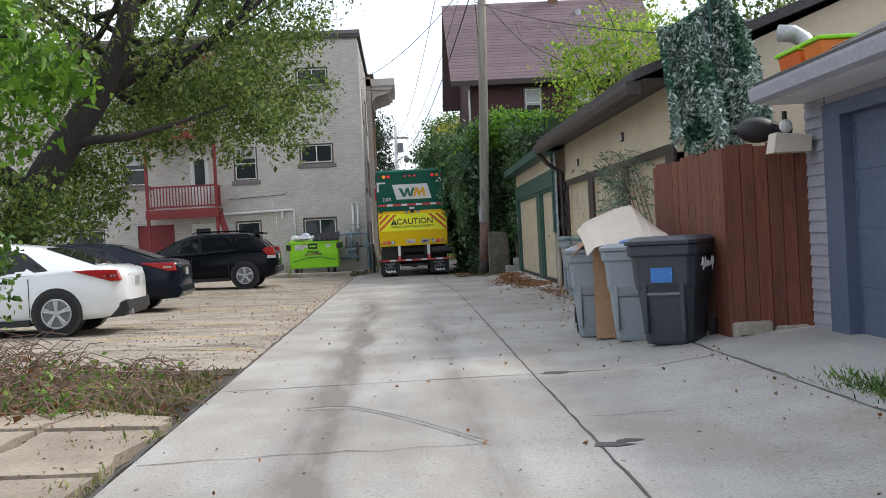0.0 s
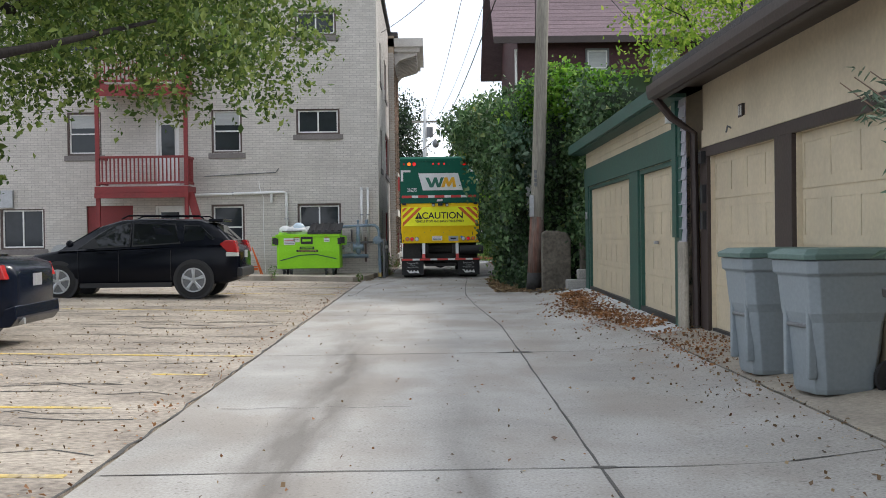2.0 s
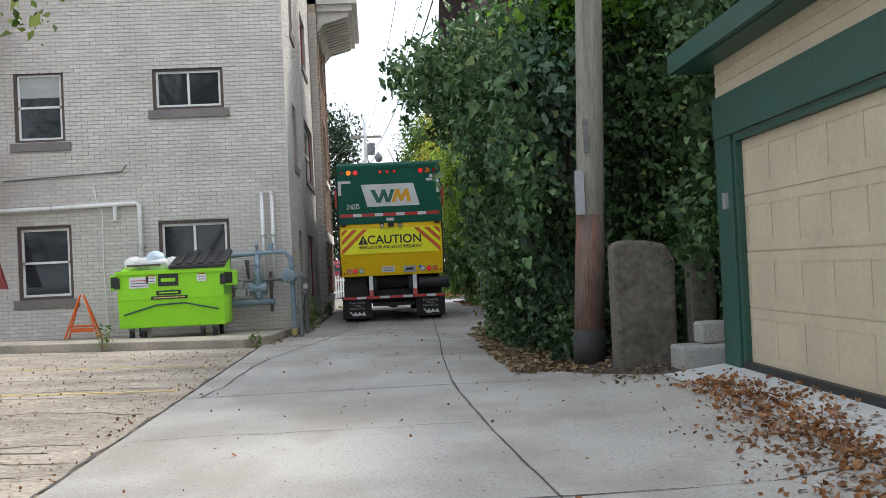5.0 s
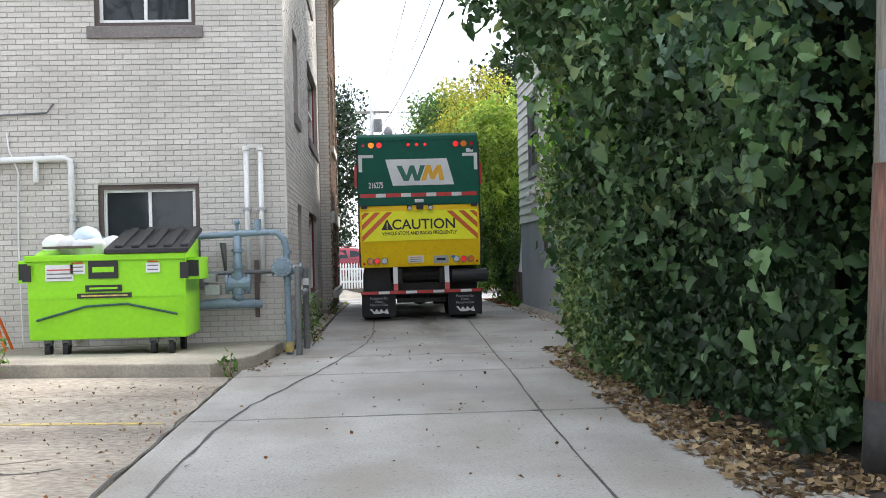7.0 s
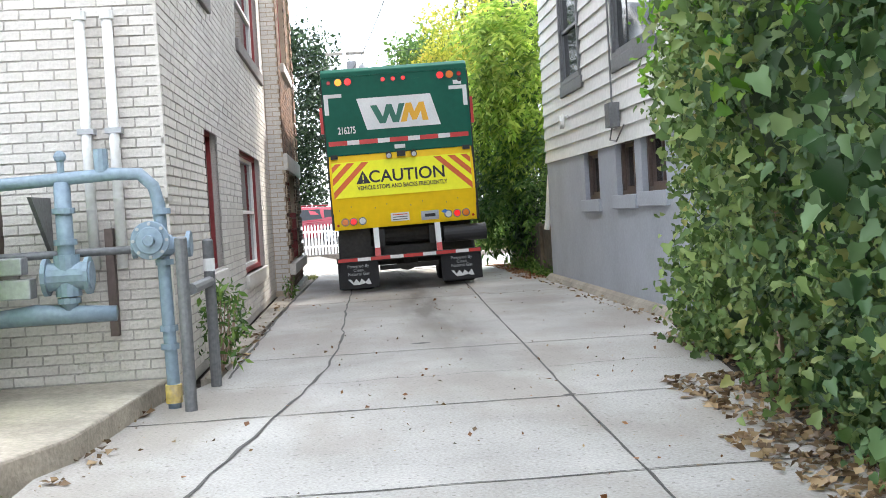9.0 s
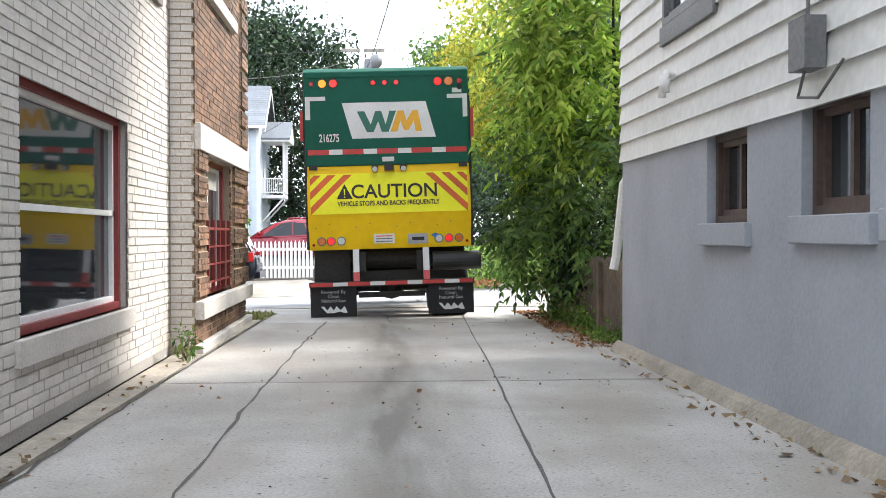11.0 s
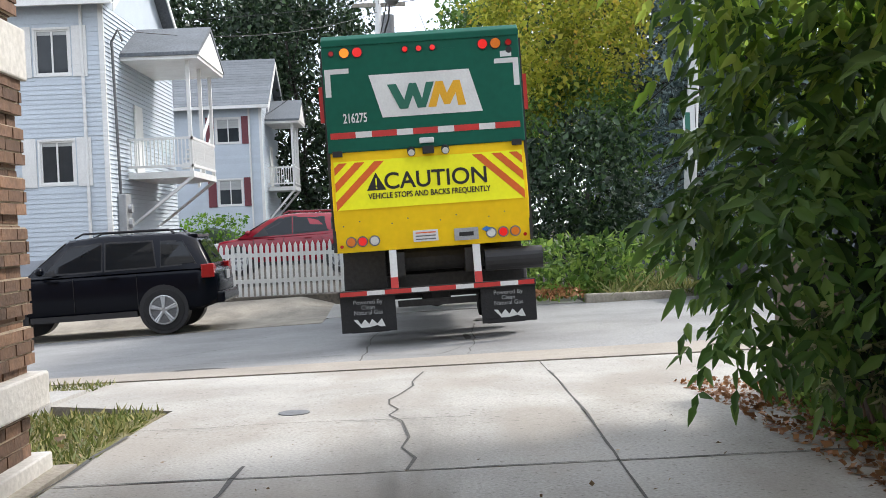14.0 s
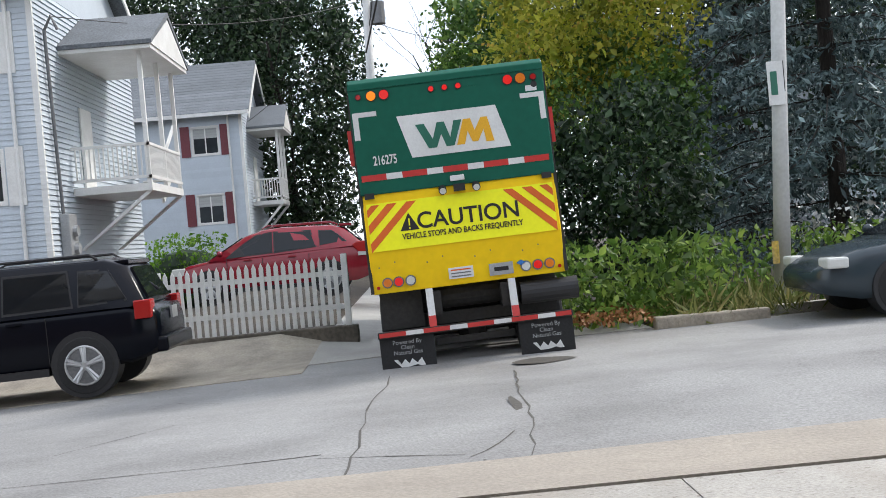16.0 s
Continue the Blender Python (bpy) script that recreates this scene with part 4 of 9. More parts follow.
def window(name, axis, face, sign, a0, a1, z0, z1, parent_label, sashes="v", frame_mat=None, casing=None, sill=True, depth=0.10, blind=0.0, glass=None):
    """A window set back in an opening: casing, sash frames, panes and a sill."""
    w = thing(name, parent_label, "", kind="structure")
    fm, cs = frame_mat or WHITEP, casing or DARKFR

    def bx(m, a, b, d0, d1, c, d):
        lo, hi = sorted((face - sign * d0, face - sign * d1))
        return m.box(a, b, lo, hi, c, d) if axis == "y" else m.box(lo, hi, a, b, c, d)
    t = 0.06
    m = Mesh()
    for (a, b, c, d) in ((a0, a0 + t, z0, z1), (a1 - t, a1, z0, z1), (a0 + t, a1 - t, z1 - t, z1), (a0 + t, a1 - t, z0, z0 + t)):
        bx(m, a, b, depth - 0.07, depth + 0.05, c, d)
    part("window_frame", m, cs, w)
    m = Mesh()
    s = 0.045
    ia, ib, ic, idd = a0 + t, a1 - t, z0 + t, z1 - t
    mids = []
    if sashes == "v":
        mids = [(ia, ib, (ic + idd) / 2 - s / 2, (ic + idd) / 2 + s / 2)]
    elif sashes == "h":
        mids = [((ia + ib) / 2 - s / 2, (ia + ib) / 2 + s / 2, ic + s, idd - s)]
    for (a, b, c, d) in [(ia, ia + s, ic, idd), (ib - s, ib, ic, idd), (ia + s, ib - s, idd - s, idd), (ia + s, ib - s, ic, ic + s)] + mids:
        bx(m, a, b, depth - 0.03, depth + 0.02, c, d)
    part("sash", m, fm, w)
    halves = [(ia + s, ib - s, ic + s, idd - s)]
    if sashes == "v":
        mz = (ic + idd) / 2
        halves = [(ia + s, ib - s, ic + s, mz - s / 2), (ia + s, ib - s, mz + s / 2, idd - s)]
    elif sashes == "h":
        mx = (ia + ib) / 2
        halves = [(ia + s, mx - s / 2, ic + s, idd - s), (mx + s / 2, ib - s, ic + s, idd - s)]
    for k, (a, b, c, d) in enumerate(halves):
        part("pane", bx(Mesh(), a, b, depth + 0.005, depth + 0.012, c, d), glass or GLASS, w)
    if blind:
        part("blind", bx(Mesh(), ia + s, ib - s, depth - 0.002, depth + 0.002, idd - (idd - ic) * blind, idd - s), CURT, w, "pale blind")
    if sill:
        m = Mesh()
        lo, hi = sorted((face + sign * 0.05, face - sign * depth))
        if axis == "y":
            m.box(a0 - 0.1, a1 + 0.1, lo, hi, z0 - 0.17, z0)
        else:
            m.box(lo, hi, a0 - 0.1, a1 + 0.1, z0 - 0.17, z0)
        part("window_sill", m, sill if sill is not True else SILL, w, bevel=0.008)
    return w


FRONT = [(-4.93, -3.53, 1.10, 2.40, "h"), (-4.93, -3.53, 4.62, 5.46, "h"), (-4.93, -3.6, 7.8, 8.6, "h"),
         (-7.69, -6.63, 0.95, 2.41, "v"), (-7.65, -6.67, 4.06, 5.48, "v"), (-7.65, -6.67, 7.3, 8.6, "v"),
         (-12.26, -11.17, 4.04, 5.42, "v"), (-14.45, -13.03, 1.05, 2.38, "h"), (-12.26, -11.17, 7.3, 8.6, "v"), (-15.6, -14.6, 4.04, 5.42, "v")]
DOORS = [(-9.43, -8.69, 3.05, 5.2), (-9.48, -8.58, 0.35, 2.39), (-11.69, -10.2, 0.35, 2.42), (-9.43, -8.69, 6.3, 8.4)]
SIDE = [(52.5, 53.5, 0.82, 2.25, "v"), (55.8, 58.7, 0.62, 2.24, "v"), (52.2, 53.3, 3.62, 5.0, "v"), (56.3, 60.0, 3.66, 5.25, "v"), (52.4, 53.4, 6.6, 8.0, "v"), (56.4, 58.4, 6.6, 8.0, "v")]
ROOF = 9.75


def build_apartment():
    b = thing("apartment_building", "three-storey painted white brick apartment building with red rear porch", "building")
    holes = [h[:4] for h in FRONT] + DOORS
    m = holed(Mesh(), "y", 50.212, 50.5, -19.5, -2.32, 0.0, ROOF, holes)
    part("wall", m, MORTW, b, "painted mortar behind the front bricks", fix=False)
    cells = brick_cells(-19.5, -2.31, 0.16, ROOF - 0.1, holes, seed=3)
    brick_skin("brick_facing", "y", 50.212, -1, cells, BRICKW, b, lambda a, z: -4.3 < a < -2.3 and 0.3 < z < 2.9, "white painted brick facing")
    sholes = [h[:4] for h in SIDE]
    m = holed(Mesh(), "x", -2.61, -2.322, 50.5, 60.6, 0.0, ROOF, sholes)
    part("wall", m, MORTW, b, "painted mortar behind the side bricks", fix=False)
    cells = brick_cells(50.2, 60.6, 0.1, ROOF - 0.1, sholes, seed=4)
    brick_skin("brick_facing", "x", -2.322, 1, cells, BRICKW, b, lambda a, z: 50.2 < a < 52.7 and 0.2 < z < 2.6, "white painted brick facing")
    # closing walls, floors behind the windows, roof
    part("wall", Mesh().box(-19.5, -19.2, 50.5, 62, 0, ROOF), MORTW, b)
    part("wall", Mesh().box(-19.2, -2.62, 61.7, 62, 0, ROOF), MORTW, b)
    part("roof", Mesh().box(-19.6, -2.2, 50.1, 62.0, ROOF, ROOF + 0.16), SHINGLE, b)
    # dark boards behind the windows: the rooms' dimness is in their colour
    part("dark_room_board", Mesh().box(-19.1, -2.9, 51.6, 51.7, 0.1, ROOF - 0.1), DARKFR, b, "dark board standing in for unlit rooms")
    part("dark_room_board", Mesh().box(-3.6, -3.5, 51.8, 61.5, 0.1, ROOF - 0.1), DARKFR, b, "dark board standing in for unlit rooms")
    part("coping", Mesh().box(-19.6, -2.2, 50.08, 50.5, ROOF + 0.16, ROOF + 0.3), SILL, b)
    for a0, a1, z0, z1, s in FRONT:
        w = window("window", "y", 50.212, -1, a0, a1, z0, z1, "", s, blind=0.35 if z0 > 4 and s == "v" else 0)
        w.parent = b
    for a0, a1, z0, z1, s in SIDE:
        w = window("window", "x", -2.322, 1, a0, a1, z0, z1, "", s, casing=REDP, frame_mat=DARKFR if a0 < 55 else WHITEP, sill=BRICKW if z0 < 1 else SILL, depth=0.13)
        w.parent = b
    # doors
    for k, (a0, a1, z0, z1) in enumerate(DOORS):
        if k == 2:
            part("door", Mesh().box(a0, a1, 50.30, 50.36, z0, z1), REDP, b, "dark red basement door")
            continue
        part("door_frame", Mesh().box(a0, a0 + .08, 50.22, 50.36, z0, z1).box(a1 - .08, a1, 50.22, 50.36, z0, z1).box(a0 + .08, a1 - .08, 50.22, 50.36, z1 - .08, z1), WHITEP, b)
        d = part("door", Mesh().box(a0 + .08, a1 - .08, 50.29, 50.34, z0, z1 - .08), WHITEP, b, "white door with a dark pane")
        part("pane", Mesh().box(a0 + .16, a1 - .16, 50.283, 50.288, z0 + 0.95, z1 - .2), GLASS, d)
    # red porch
    p = b
    for x in (-11.0, -8.25):
        part("porch_post", Mesh().box(x - 0.06, x + 0.06, 49.12, 49.24, 3.0, 8.9), REDP, p, bevel=0.006)
    for z in (2.78, 5.95):
        part("porch_deck", Mesh().box(-11.08, -8.17, 49.05, 50.2, z, z + 0.2), REDP, p, bevel=0.01)
        part("porch_joist", Mesh().box(-11.08, -8.17, 49.03, 49.08, z - 0.16, z), REDP, p)
        for zz in (z + 0.28, z + 1.08):
            part("rail", Mesh().box(-11.0, -8.25, 49.1, 49.17, zz, zz + 0.07), REDP, p)
            part("rail", Mesh().box(-8.28, -8.22, 49.17, 50.2, zz, zz + 0.07), REDP, p)
            part("rail", Mesh().box(-11.03, -10.97, 49.17, 50.2, zz, zz + 0.07), REDP, p)
        bal = Mesh().box(-0.02, 0.02, -0.02, 0.02, 0, 0.75).data("baluster", REDP)
        x = -10.85
        while x < -8.35:
            o = new("baluster", bal)
            o.parent, o.location = p, (x, 49.135, z + 0.34)
            x += 0.125
        for k in range(8):
            o = new("baluster", bal)
            o.parent, o.location = p, (-8.25, 49.25 + k * 0.12, z + 0.34)
    part("porch_stair", Mesh().prism([(-8.3, 2.8), (-8.05, 2.8), (-7.6, 1.2), (-7.85, 1.2)], "y", 49.2, 49.3), REDP, p)
    part("porch_post", Mesh().box(-11.06, -10.94, 49.12, 49.24, 0.2, 2.78), REDP, p)
    part("porch_post", Mesh().box(-8.31, -8.19, 49.12, 49.24, 0.2, 2.78), REDP, p)
    part("porch_roof", Mesh().prism([(48.9, 8.9), (50.2, 9.15), (50.2, 9.3), (48.9, 9.05)], "x", -11.2, -8.05), REDP, p)
    part("junction_box", Mesh().box(-14.4, -14.0, 50.08, 50.2, 2.4, 2.95), STEEL, b, "grey electrical boxes")
    # low arched vent beside the car
    part("vent_hood", Mesh().tube((-12.5, 50.18, 0.9), (-12.5, 50.0, 0.9), 0.3, n=18), STEEL, b)


build_apartment()


def build_pipes():
    c = thing("conduit", "white pipe bent along the brick wall", "pipe")
    part("pipe", Mesh().path([(-11, 50.12, 2.70), (-8.2, 50.12, 2.72), (-5.35, 50.12, 2.78), (-5.28, 50.12, 2.74), (-5.27, 50.12, 2.6), (-5.27, 50.12, 0.2)], 0.045, 10), WHITEP, c, smooth=True)
    part("pipe", Mesh().path([(-5.75, 50.12, 2.76), (-5.75, 50.12, 2.45)], 0.04, 8), WHITEP, c)
    part("clamp", Mesh().box(-5.34, -5.2, 50.08, 50.2, 1.9, 1.95).box(-7.0, -6.95, 50.08, 50.2, 2.7, 2.8), STEEL, c)
    c = thing("cable", "pale wire dropping down the brick wall", "cable")
    part("wire", Mesh().path([(-6.15, 50.17, 3.15), (-6.12, 50.16, 2.9), (-6.0, 50.16, 2.6), (-6.02, 50.16, 1.6), (-5.98, 50.16, 0.2)], 0.012, 6), WHITEP, c)
    c = thing("conduit", "thin dark conduit across the brick wall", "pipe")
    part("pipe", Mesh().path([(-7.9, 50.17, 3.32), (-5.6, 50.17, 3.42), (-5.5, 50.17, 3.55)], 0.014, 6), GREYMET, c)
    for x in (-2.86, -2.66):
        c = thing("conduit", "upright white conduit on the brick corner", "pipe", group="upright white conduits")
        part("pipe", Mesh().path([(x, 50.13, 1.0), (x, 50.13, 2.86)], 0.038, 10), WHITEP, c, smooth=True)
        part("cap", Mesh().tube((x, 50.13, 2.84), (x, 50.13, 2.9), 0.052), WHITEP, c)
        part("clamp", Mesh().box(x - .06, x + .06, 50.09, 50.2, 2.0, 2.04), STEEL, c)
    g = thing("gas_meter", "blue-grey gas pipes and regulators on the brick corner", "gas meter")
    y = 49.72
    part("pipe", Mesh().path([(-5.0, y, 1.62), (-3.9, y, 1.62), (-2.6, y, 1.68), (-2.42, y, 1.67), (-2.33, y, 1.58), (-2.30, y, 1.45), (-2.28, y, 0.2), (-2.28, y, 0.0)], 0.046, 12), PIPEB, g, "main blue-grey pipe", smooth=True)
    part("pipe", Mesh().path([(-2.96, y, 1.64), (-2.96, y, 0.74)], 0.058, 12), PIPEB, g, smooth=True)
    part("pipe", Mesh().path([(-4.6, y, 0.70), (-3.5, y, 0.70), (-3.2, y, 0.72), (-2.64, y, 0.70)], [0.055, 0.06, 0.075, 0.055], 12), PIPEB, g, smooth=True)
    part("pipe", Mesh().path([(-4.4, y + 0.1, 1.62), (-4.4, y + .1, 0.72)], 0.05, 10), PIPEB, g, smooth=True)
    part("pipe", Mesh().path([(-4.8, y + 0.15, 1.12), (-2.4, y + .15, 1.14)], 0.03, 10), GREYMET, g, smooth=True)
    part("valve", Mesh().tube((-3.13, y, 0.98), (-2.79, y, 0.98), 0.1, n=14).tube((-2.96, y, 0.84), (-2.96, y, 1.13), 0.09, n=14).tube((-3.12, y, .98), (-3.09, y, .98), .135, n=12).tube((-2.83, y, .98), (-2.8, y, .98), .135, n=12), PIPEB, g, "round valve body")
    part("index_box", Mesh().box(-3.4, -3.19, y - 0.12, y + 0.05, 0.84, 0.98).box(-3.42, -3.24, y - 0.12, y + 0.05, 1.01, 1.13), STEEL, g, "grey index boxes", bevel=0.01)
    part("regulator", Mesh().tube((-2.35, y - 0.16, 1.2), (-2.35, y - 0.13, 1.2), 0.135, n=20).tube((-2.35, y - .19, 1.2), (-2.35, y - .06, 1.2), 0.095, n=18).tube((-2.35, y - .24, 1.2), (-2.35, y - .19, 1.2), 0.04, n=10).tube((-2.35, y - .1, 1.2), (-2.29, y, 1.2), .06, n=10), PIPEB, g, "round gas regulator", bevel=.006)
    part("valve", Mesh().tube((-2.48, y, 1.16), (-2.1, y, 1.16), 0.055, n=12).tube((-2.5, y, 1.16), (-2.47, y, 1.16), 0.085, n=12).tube((-2.12, y, 1.16), (-2.09, y, 1.16), 0.095, n=12).ball((-2.28, y, 1.16), .088, 12, 8), PIPEB, g, "flanged valve", bevel=.005)
    for k in range(8):
        an = k * math.pi / 4
        part("bolt", Mesh().tube((-2.35 + .115 * math.cos(an), y - .172, 1.2 + .115 * math.sin(an)), (-2.35 + .115 * math.cos(an), y - .12, 1.2 + .115 * math.sin(an)), .013, n=6), STEEL, g)
    for z in (1.38, 0.55, 0.42, 1.02):
        part("flange", Mesh().tube((-2.285, y, z), (-2.285, y, z + 0.04), 0.064, n=12), PIPEB, g)
    for z in (1.42, 0.79, 1.2):
        part("flange", Mesh().tube((-2.96, y, z), (-2.96, y, z + 0.04), 0.08, n=12), PIPEB, g)
    part("yellow_collar", Mesh().tube((-2.28, y, 0.04), (-2.28, y, 0.17), 0.06, n=14), YPAINT, g, "yellow base collar")
    part("vent_cap", Mesh().tube((-2.96, y, 1.66), (-2.96, y, 1.8), 0.025).ball((-2.96, y, 1.82), 0.045), PIPEB, g)
    part("pipe_stub", Mesh().tube((-2.68, y, 1.7), (-2.68, y, 1.86), .05), PIPEB, g)
    for x in (-3.75, -3.2):
        part("bracket", Mesh().prism([(y - .02, 1.55), (50.2, 1.55), (50.2, 1.1)], "x", x, x + 0.03), GREYMET, g)
    part("backing", Mesh().box(-2.78, -2.72, 50.12, 50.2, 0.5, 1.3), DARKFR, g, "rusty strap")
    for k, (x, yy, h) in enumerate(((-2.14, 49.55, 1.2), (-2.1, 50.65, 1.16))):
        bo = thing("bollard", "grey steel guard post beside the gas pipes", "bollard", group="guard posts")
        part("post", Mesh().tube((x, yy, -0.02), (x, yy, h), 0.044, n=14), GREYMET, bo, smooth=False)
        part("cap", Mesh().ball((x, yy, h), 0.044, 12, 6, (1, 1, .4)), GREYMET, bo)
        if k:
            part("tape", Mesh().tube((x, yy, h - .24), (x, yy, h - .14), 0.047, n=14), WHITEREF, bo)
        if k:
            part("rail", Mesh().tube((x, yy - 1.02, 0.84), (x, yy, 0.84), 0.04, n=10), GREYMET, bo)


build_pipes()


def build_slab():
    m = sheet(-16, -2.5, 46.97, 50.2, 0.15, 14, 3, 0.3, xr=lambda y: lerp([(46.97, -2.95), (47.5, -2.62), (50.2, -2.4)], y))
    solo("raised_slab", m, CONC_OLD, "raised concrete slab with a worn edge by the building", kind="structure", bevel=0.02)


build_slab()


def build_brown_block():
    b = thing("brick_building", "dark brown brick front block with pale stone bands", "building")
    holes = [(61.35, 63.4, 0.55, 2.12), (61.4, 63.4, 4.0, 5.8), (61.4, 63.4, 6.9, 8.4)]
    x = -2.06
    part("wall", holed(Mesh(), "x", x - 0.3, x, 60.6, 65.0, 0.0, 9.6, holes), MORTB, b, fix=False)
    cells = [c for c in brick_cells(60.6, 65.0, 0.1, 9.3, holes + [(60.6, 65.0, 2.12, 2.42), (60.6, 65.0, 0.36, 0.56)], course=0.074, seed=6)]
    brick_skin("brick_facing", "x", x, 1, cells, BRICKB, b, lambda a, z: 60.6 < a < 62.6 and 0.2 < z < 3.4, "brown brick facing")
    ret = brick_cells(-2.3, x - .002, 0.1, 8.9, [], seed=9)
    brick_skin("painted_return", "y", 60.598, -1, ret, BRICKW, b, lambda a, z: False, "white-painted brick return")
    # quoin courses standing proud at both ends
    q = Mesh()
    z = 0.6
    k = 0
    while z < 9.0:
        if not 2.0 < z < 2.45:
            for a, c in ((63.5, 65.02), (60.62, 61.28)) if z < 2.3 else ((64.3, 65.02),):
                part("quoin", Mesh().box(x, x + 0.034, a + 0.02, c, z, z + 0.2), MORTB, b)
                qm = Mesh()
                for (ba, bb, bc, bd, bp) in brick_cells(a + 0.02, c, z, z + 0.205, [], course=.068, joint=.012, seed=k):
                    qm.box(x + .03, x + .036 + bp, ba, bb, bc, bd)
                qb = part("quoin_brick", qm, BRICKB, b)
                qb["kind"] = "stuff"
        z += 0.268
        k += 1
    part("stone_band", Mesh().box(x - .05, x + 0.07, 60.62, 65.06, 2.13, 2.41), STONE, b, bevel=0.01)
    part("stone_sill", Mesh().box(x - .12, x + 0.1, 60.62, 65.08, 0.36, 0.55), STONE, b, bevel=0.012)
    part("stone_plinth", Mesh().box(x - .05, x + 0.09, 60.6, 65.1, -0.05, 0.1), STONE, b, bevel=0.01)
    part("stone_sill", Mesh().box(x - .1, x + 0.08, 61.2, 63.6, 3.85, 4.0), STONE, b, bevel=0.01)
    for (a0, a1, z0, z1) in holes:
        # blind: a pale strip that paints the reflection in the upper panes
        w = window("window", "x", x, 1, a0, a1, z0, z1, "", "h", casing=REDP, frame_mat=WSIDING, sill=False, depth=0.16, blind=0.18)
        w.parent = b
    # red guard rail before the lower window
    g = part("window_guard", Mesh().box(x - .02, x + .01, 61.5, 63.3, 1.3, 1.33).box(x - .02, x + .01, 61.5, 63.3, 1.1, 1.12).box(x - .02, x + .01, 61.5, 63.3, 0.7, 0.72).box(x - .02, x + .01, 61.5, 63.3, .9, .92), REDP, b, "red window guard")
    for k in range(5):
        part("guard_bar", Mesh().box(x - .025, x + .015, 61.5 + k * .44, 61.53 + k * .44, 0.6, 1.42), REDP, g)
    part("wall", Mesh().box(-12, x - .02, 64.8, 65.0, 0, 9.6), BRICKB, b)
    part("wall", Mesh().box(-12, -11.7, 62, 65.1, 0, 9.6), BRICKB, b)
    part("roof", Mesh().box(-12, -1.9, 60.6, 65.6, 9.6, 9.75), SHINGLE, b)
    # deep bracketed cornice
    part("cornice", Mesh().box(-12, -1.0, 60.7, 66.4, 8.95, 9.15).box(-12, -0.85, 60.6, 66.55, 9.15, 9.5), STONE, b, "deep pale cornice")
    for k in range(13):
        part("cornice_bracket", Mesh().prism([(x, 8.35), (x + .2, 8.6), (-1.15, 8.8), (-1.1, 8.95), (x, 8.95)], "y", 60.8 + k * .42, 60.95 + k * .42), STONE, b)
    # dark board behind the glass, painted in place of an unlit room
    part("dark_room_board", Mesh().box(-3.3, -3.2, 60.7, 65, 0, 9), DARKFR, b)


build_brown_block()

# ---- right side: garages, fence, house ----


def clapboards(name, parent, material, axis, face, sign, a0, a1, z0, z1, step, holes=(), lap=0.02, single=True):
    """Overlapping boards, each one a wedge."""
    z = z0
    rows = []
    while z < z1 - 0.01:
        top = min(z + step, z1)
        segs = [(a0, a1)]
        for h in holes:
            if h[2] < top - 0.02 and h[3] > z + 0.02:
                nxt = []
                for s in segs:
                    if s[1] <= h[0] or s[0] >= h[1]:
                        nxt.append(s)
                    else:
                        if s[0] < h[0]:
                            nxt.append((s[0], h[0]))
                        if s[1] > h[1]:
                            nxt.append((h[1], s[1]))
                segs = nxt
        rows += [(s[0], s[1], z, top) for s in segs]
        z += step
    joined = Mesh()
    for (a, b, c, d) in rows:
        m = Mesh() if single else joined
        prof = [(face, c), (face + sign * lap, c), (face + sign * lap * 0.9, c + 0.012), (face + sign * 0.004, d), (face, d)]
        if axis == "y":
            n = len(prof)
            m.add([(a, p[0], p[1]) for p in prof] + [(b, p[0], p[1]) for p in prof], [(i, (i + 1) % n, n + (i + 1) % n, n + i) for i in range(n)] + [tuple(range(n - 1, -1, -1)), tuple(range(n, 2 * n))])
        else:
            m.prism(prof, "y", a, b)
        if single:
            part(name, m, material, parent)
    if not single:
        ob = part(name, joined, material, parent)
        ob["kind"] = "stuff"


def panel_door(name, parent, x, y0, y1, z0, z1, material, rows=4, cols=8, label=""):
    """A sectional garage door on a wall of constant x, facing the alley (towards -x)."""
    d = part(name, Mesh().box(x + 0.03, x + 0.07, y0, y1, z0, z1), material, parent, label)
    rh = (z1 - z0) / rows
    cw = (y1 - y0) / cols
    for r in range(rows):
        sec = Mesh()
        za, zb = z0 + r * rh + 0.006, z0 + (r + 1) * rh - 0.006
        zs = [za, za + 0.09, zb - 0.09, zb]
        x_out, x_in = x + 0.021, x + 0.027
        sec.box(x_out, x + 0.03, y0, y1, zs[0], zs[1]).box(x_out, x + 0.03, y0, y1, zs[2], zs[3])
        for c in range(cols + 1):
            yc = y0 + c * cw
            sec.box(x_out, x + 0.03, max(y0, yc - 0.06), min(y1, yc + 0.06), zs[1], zs[2])
        for c in range(cols):
            ya, yb = y0 + c * cw + 0.1, y0 + (c + 1) * cw - 0.1
            sec.add([(x_in, ya - .04, zs[1]), (x_in, yb + .04, zs[1]), (x_in, yb + .04, zs[2]), (x_in, ya - .04, zs[2]),
                     (x_out + .003, ya, zs[1] + .04), (x_out + .003, yb, zs[1] + .04), (x_out + .003, yb, zs[2] - .04), (x_out + .003, ya, zs[2] - .04)],
                    [(4, 5, 6, 7), (0, 1, 5, 4), (1, 2, 6, 5), (2, 3, 7, 6), (3, 0, 4, 7)])
        part("panel", sec, material, d)
    return d


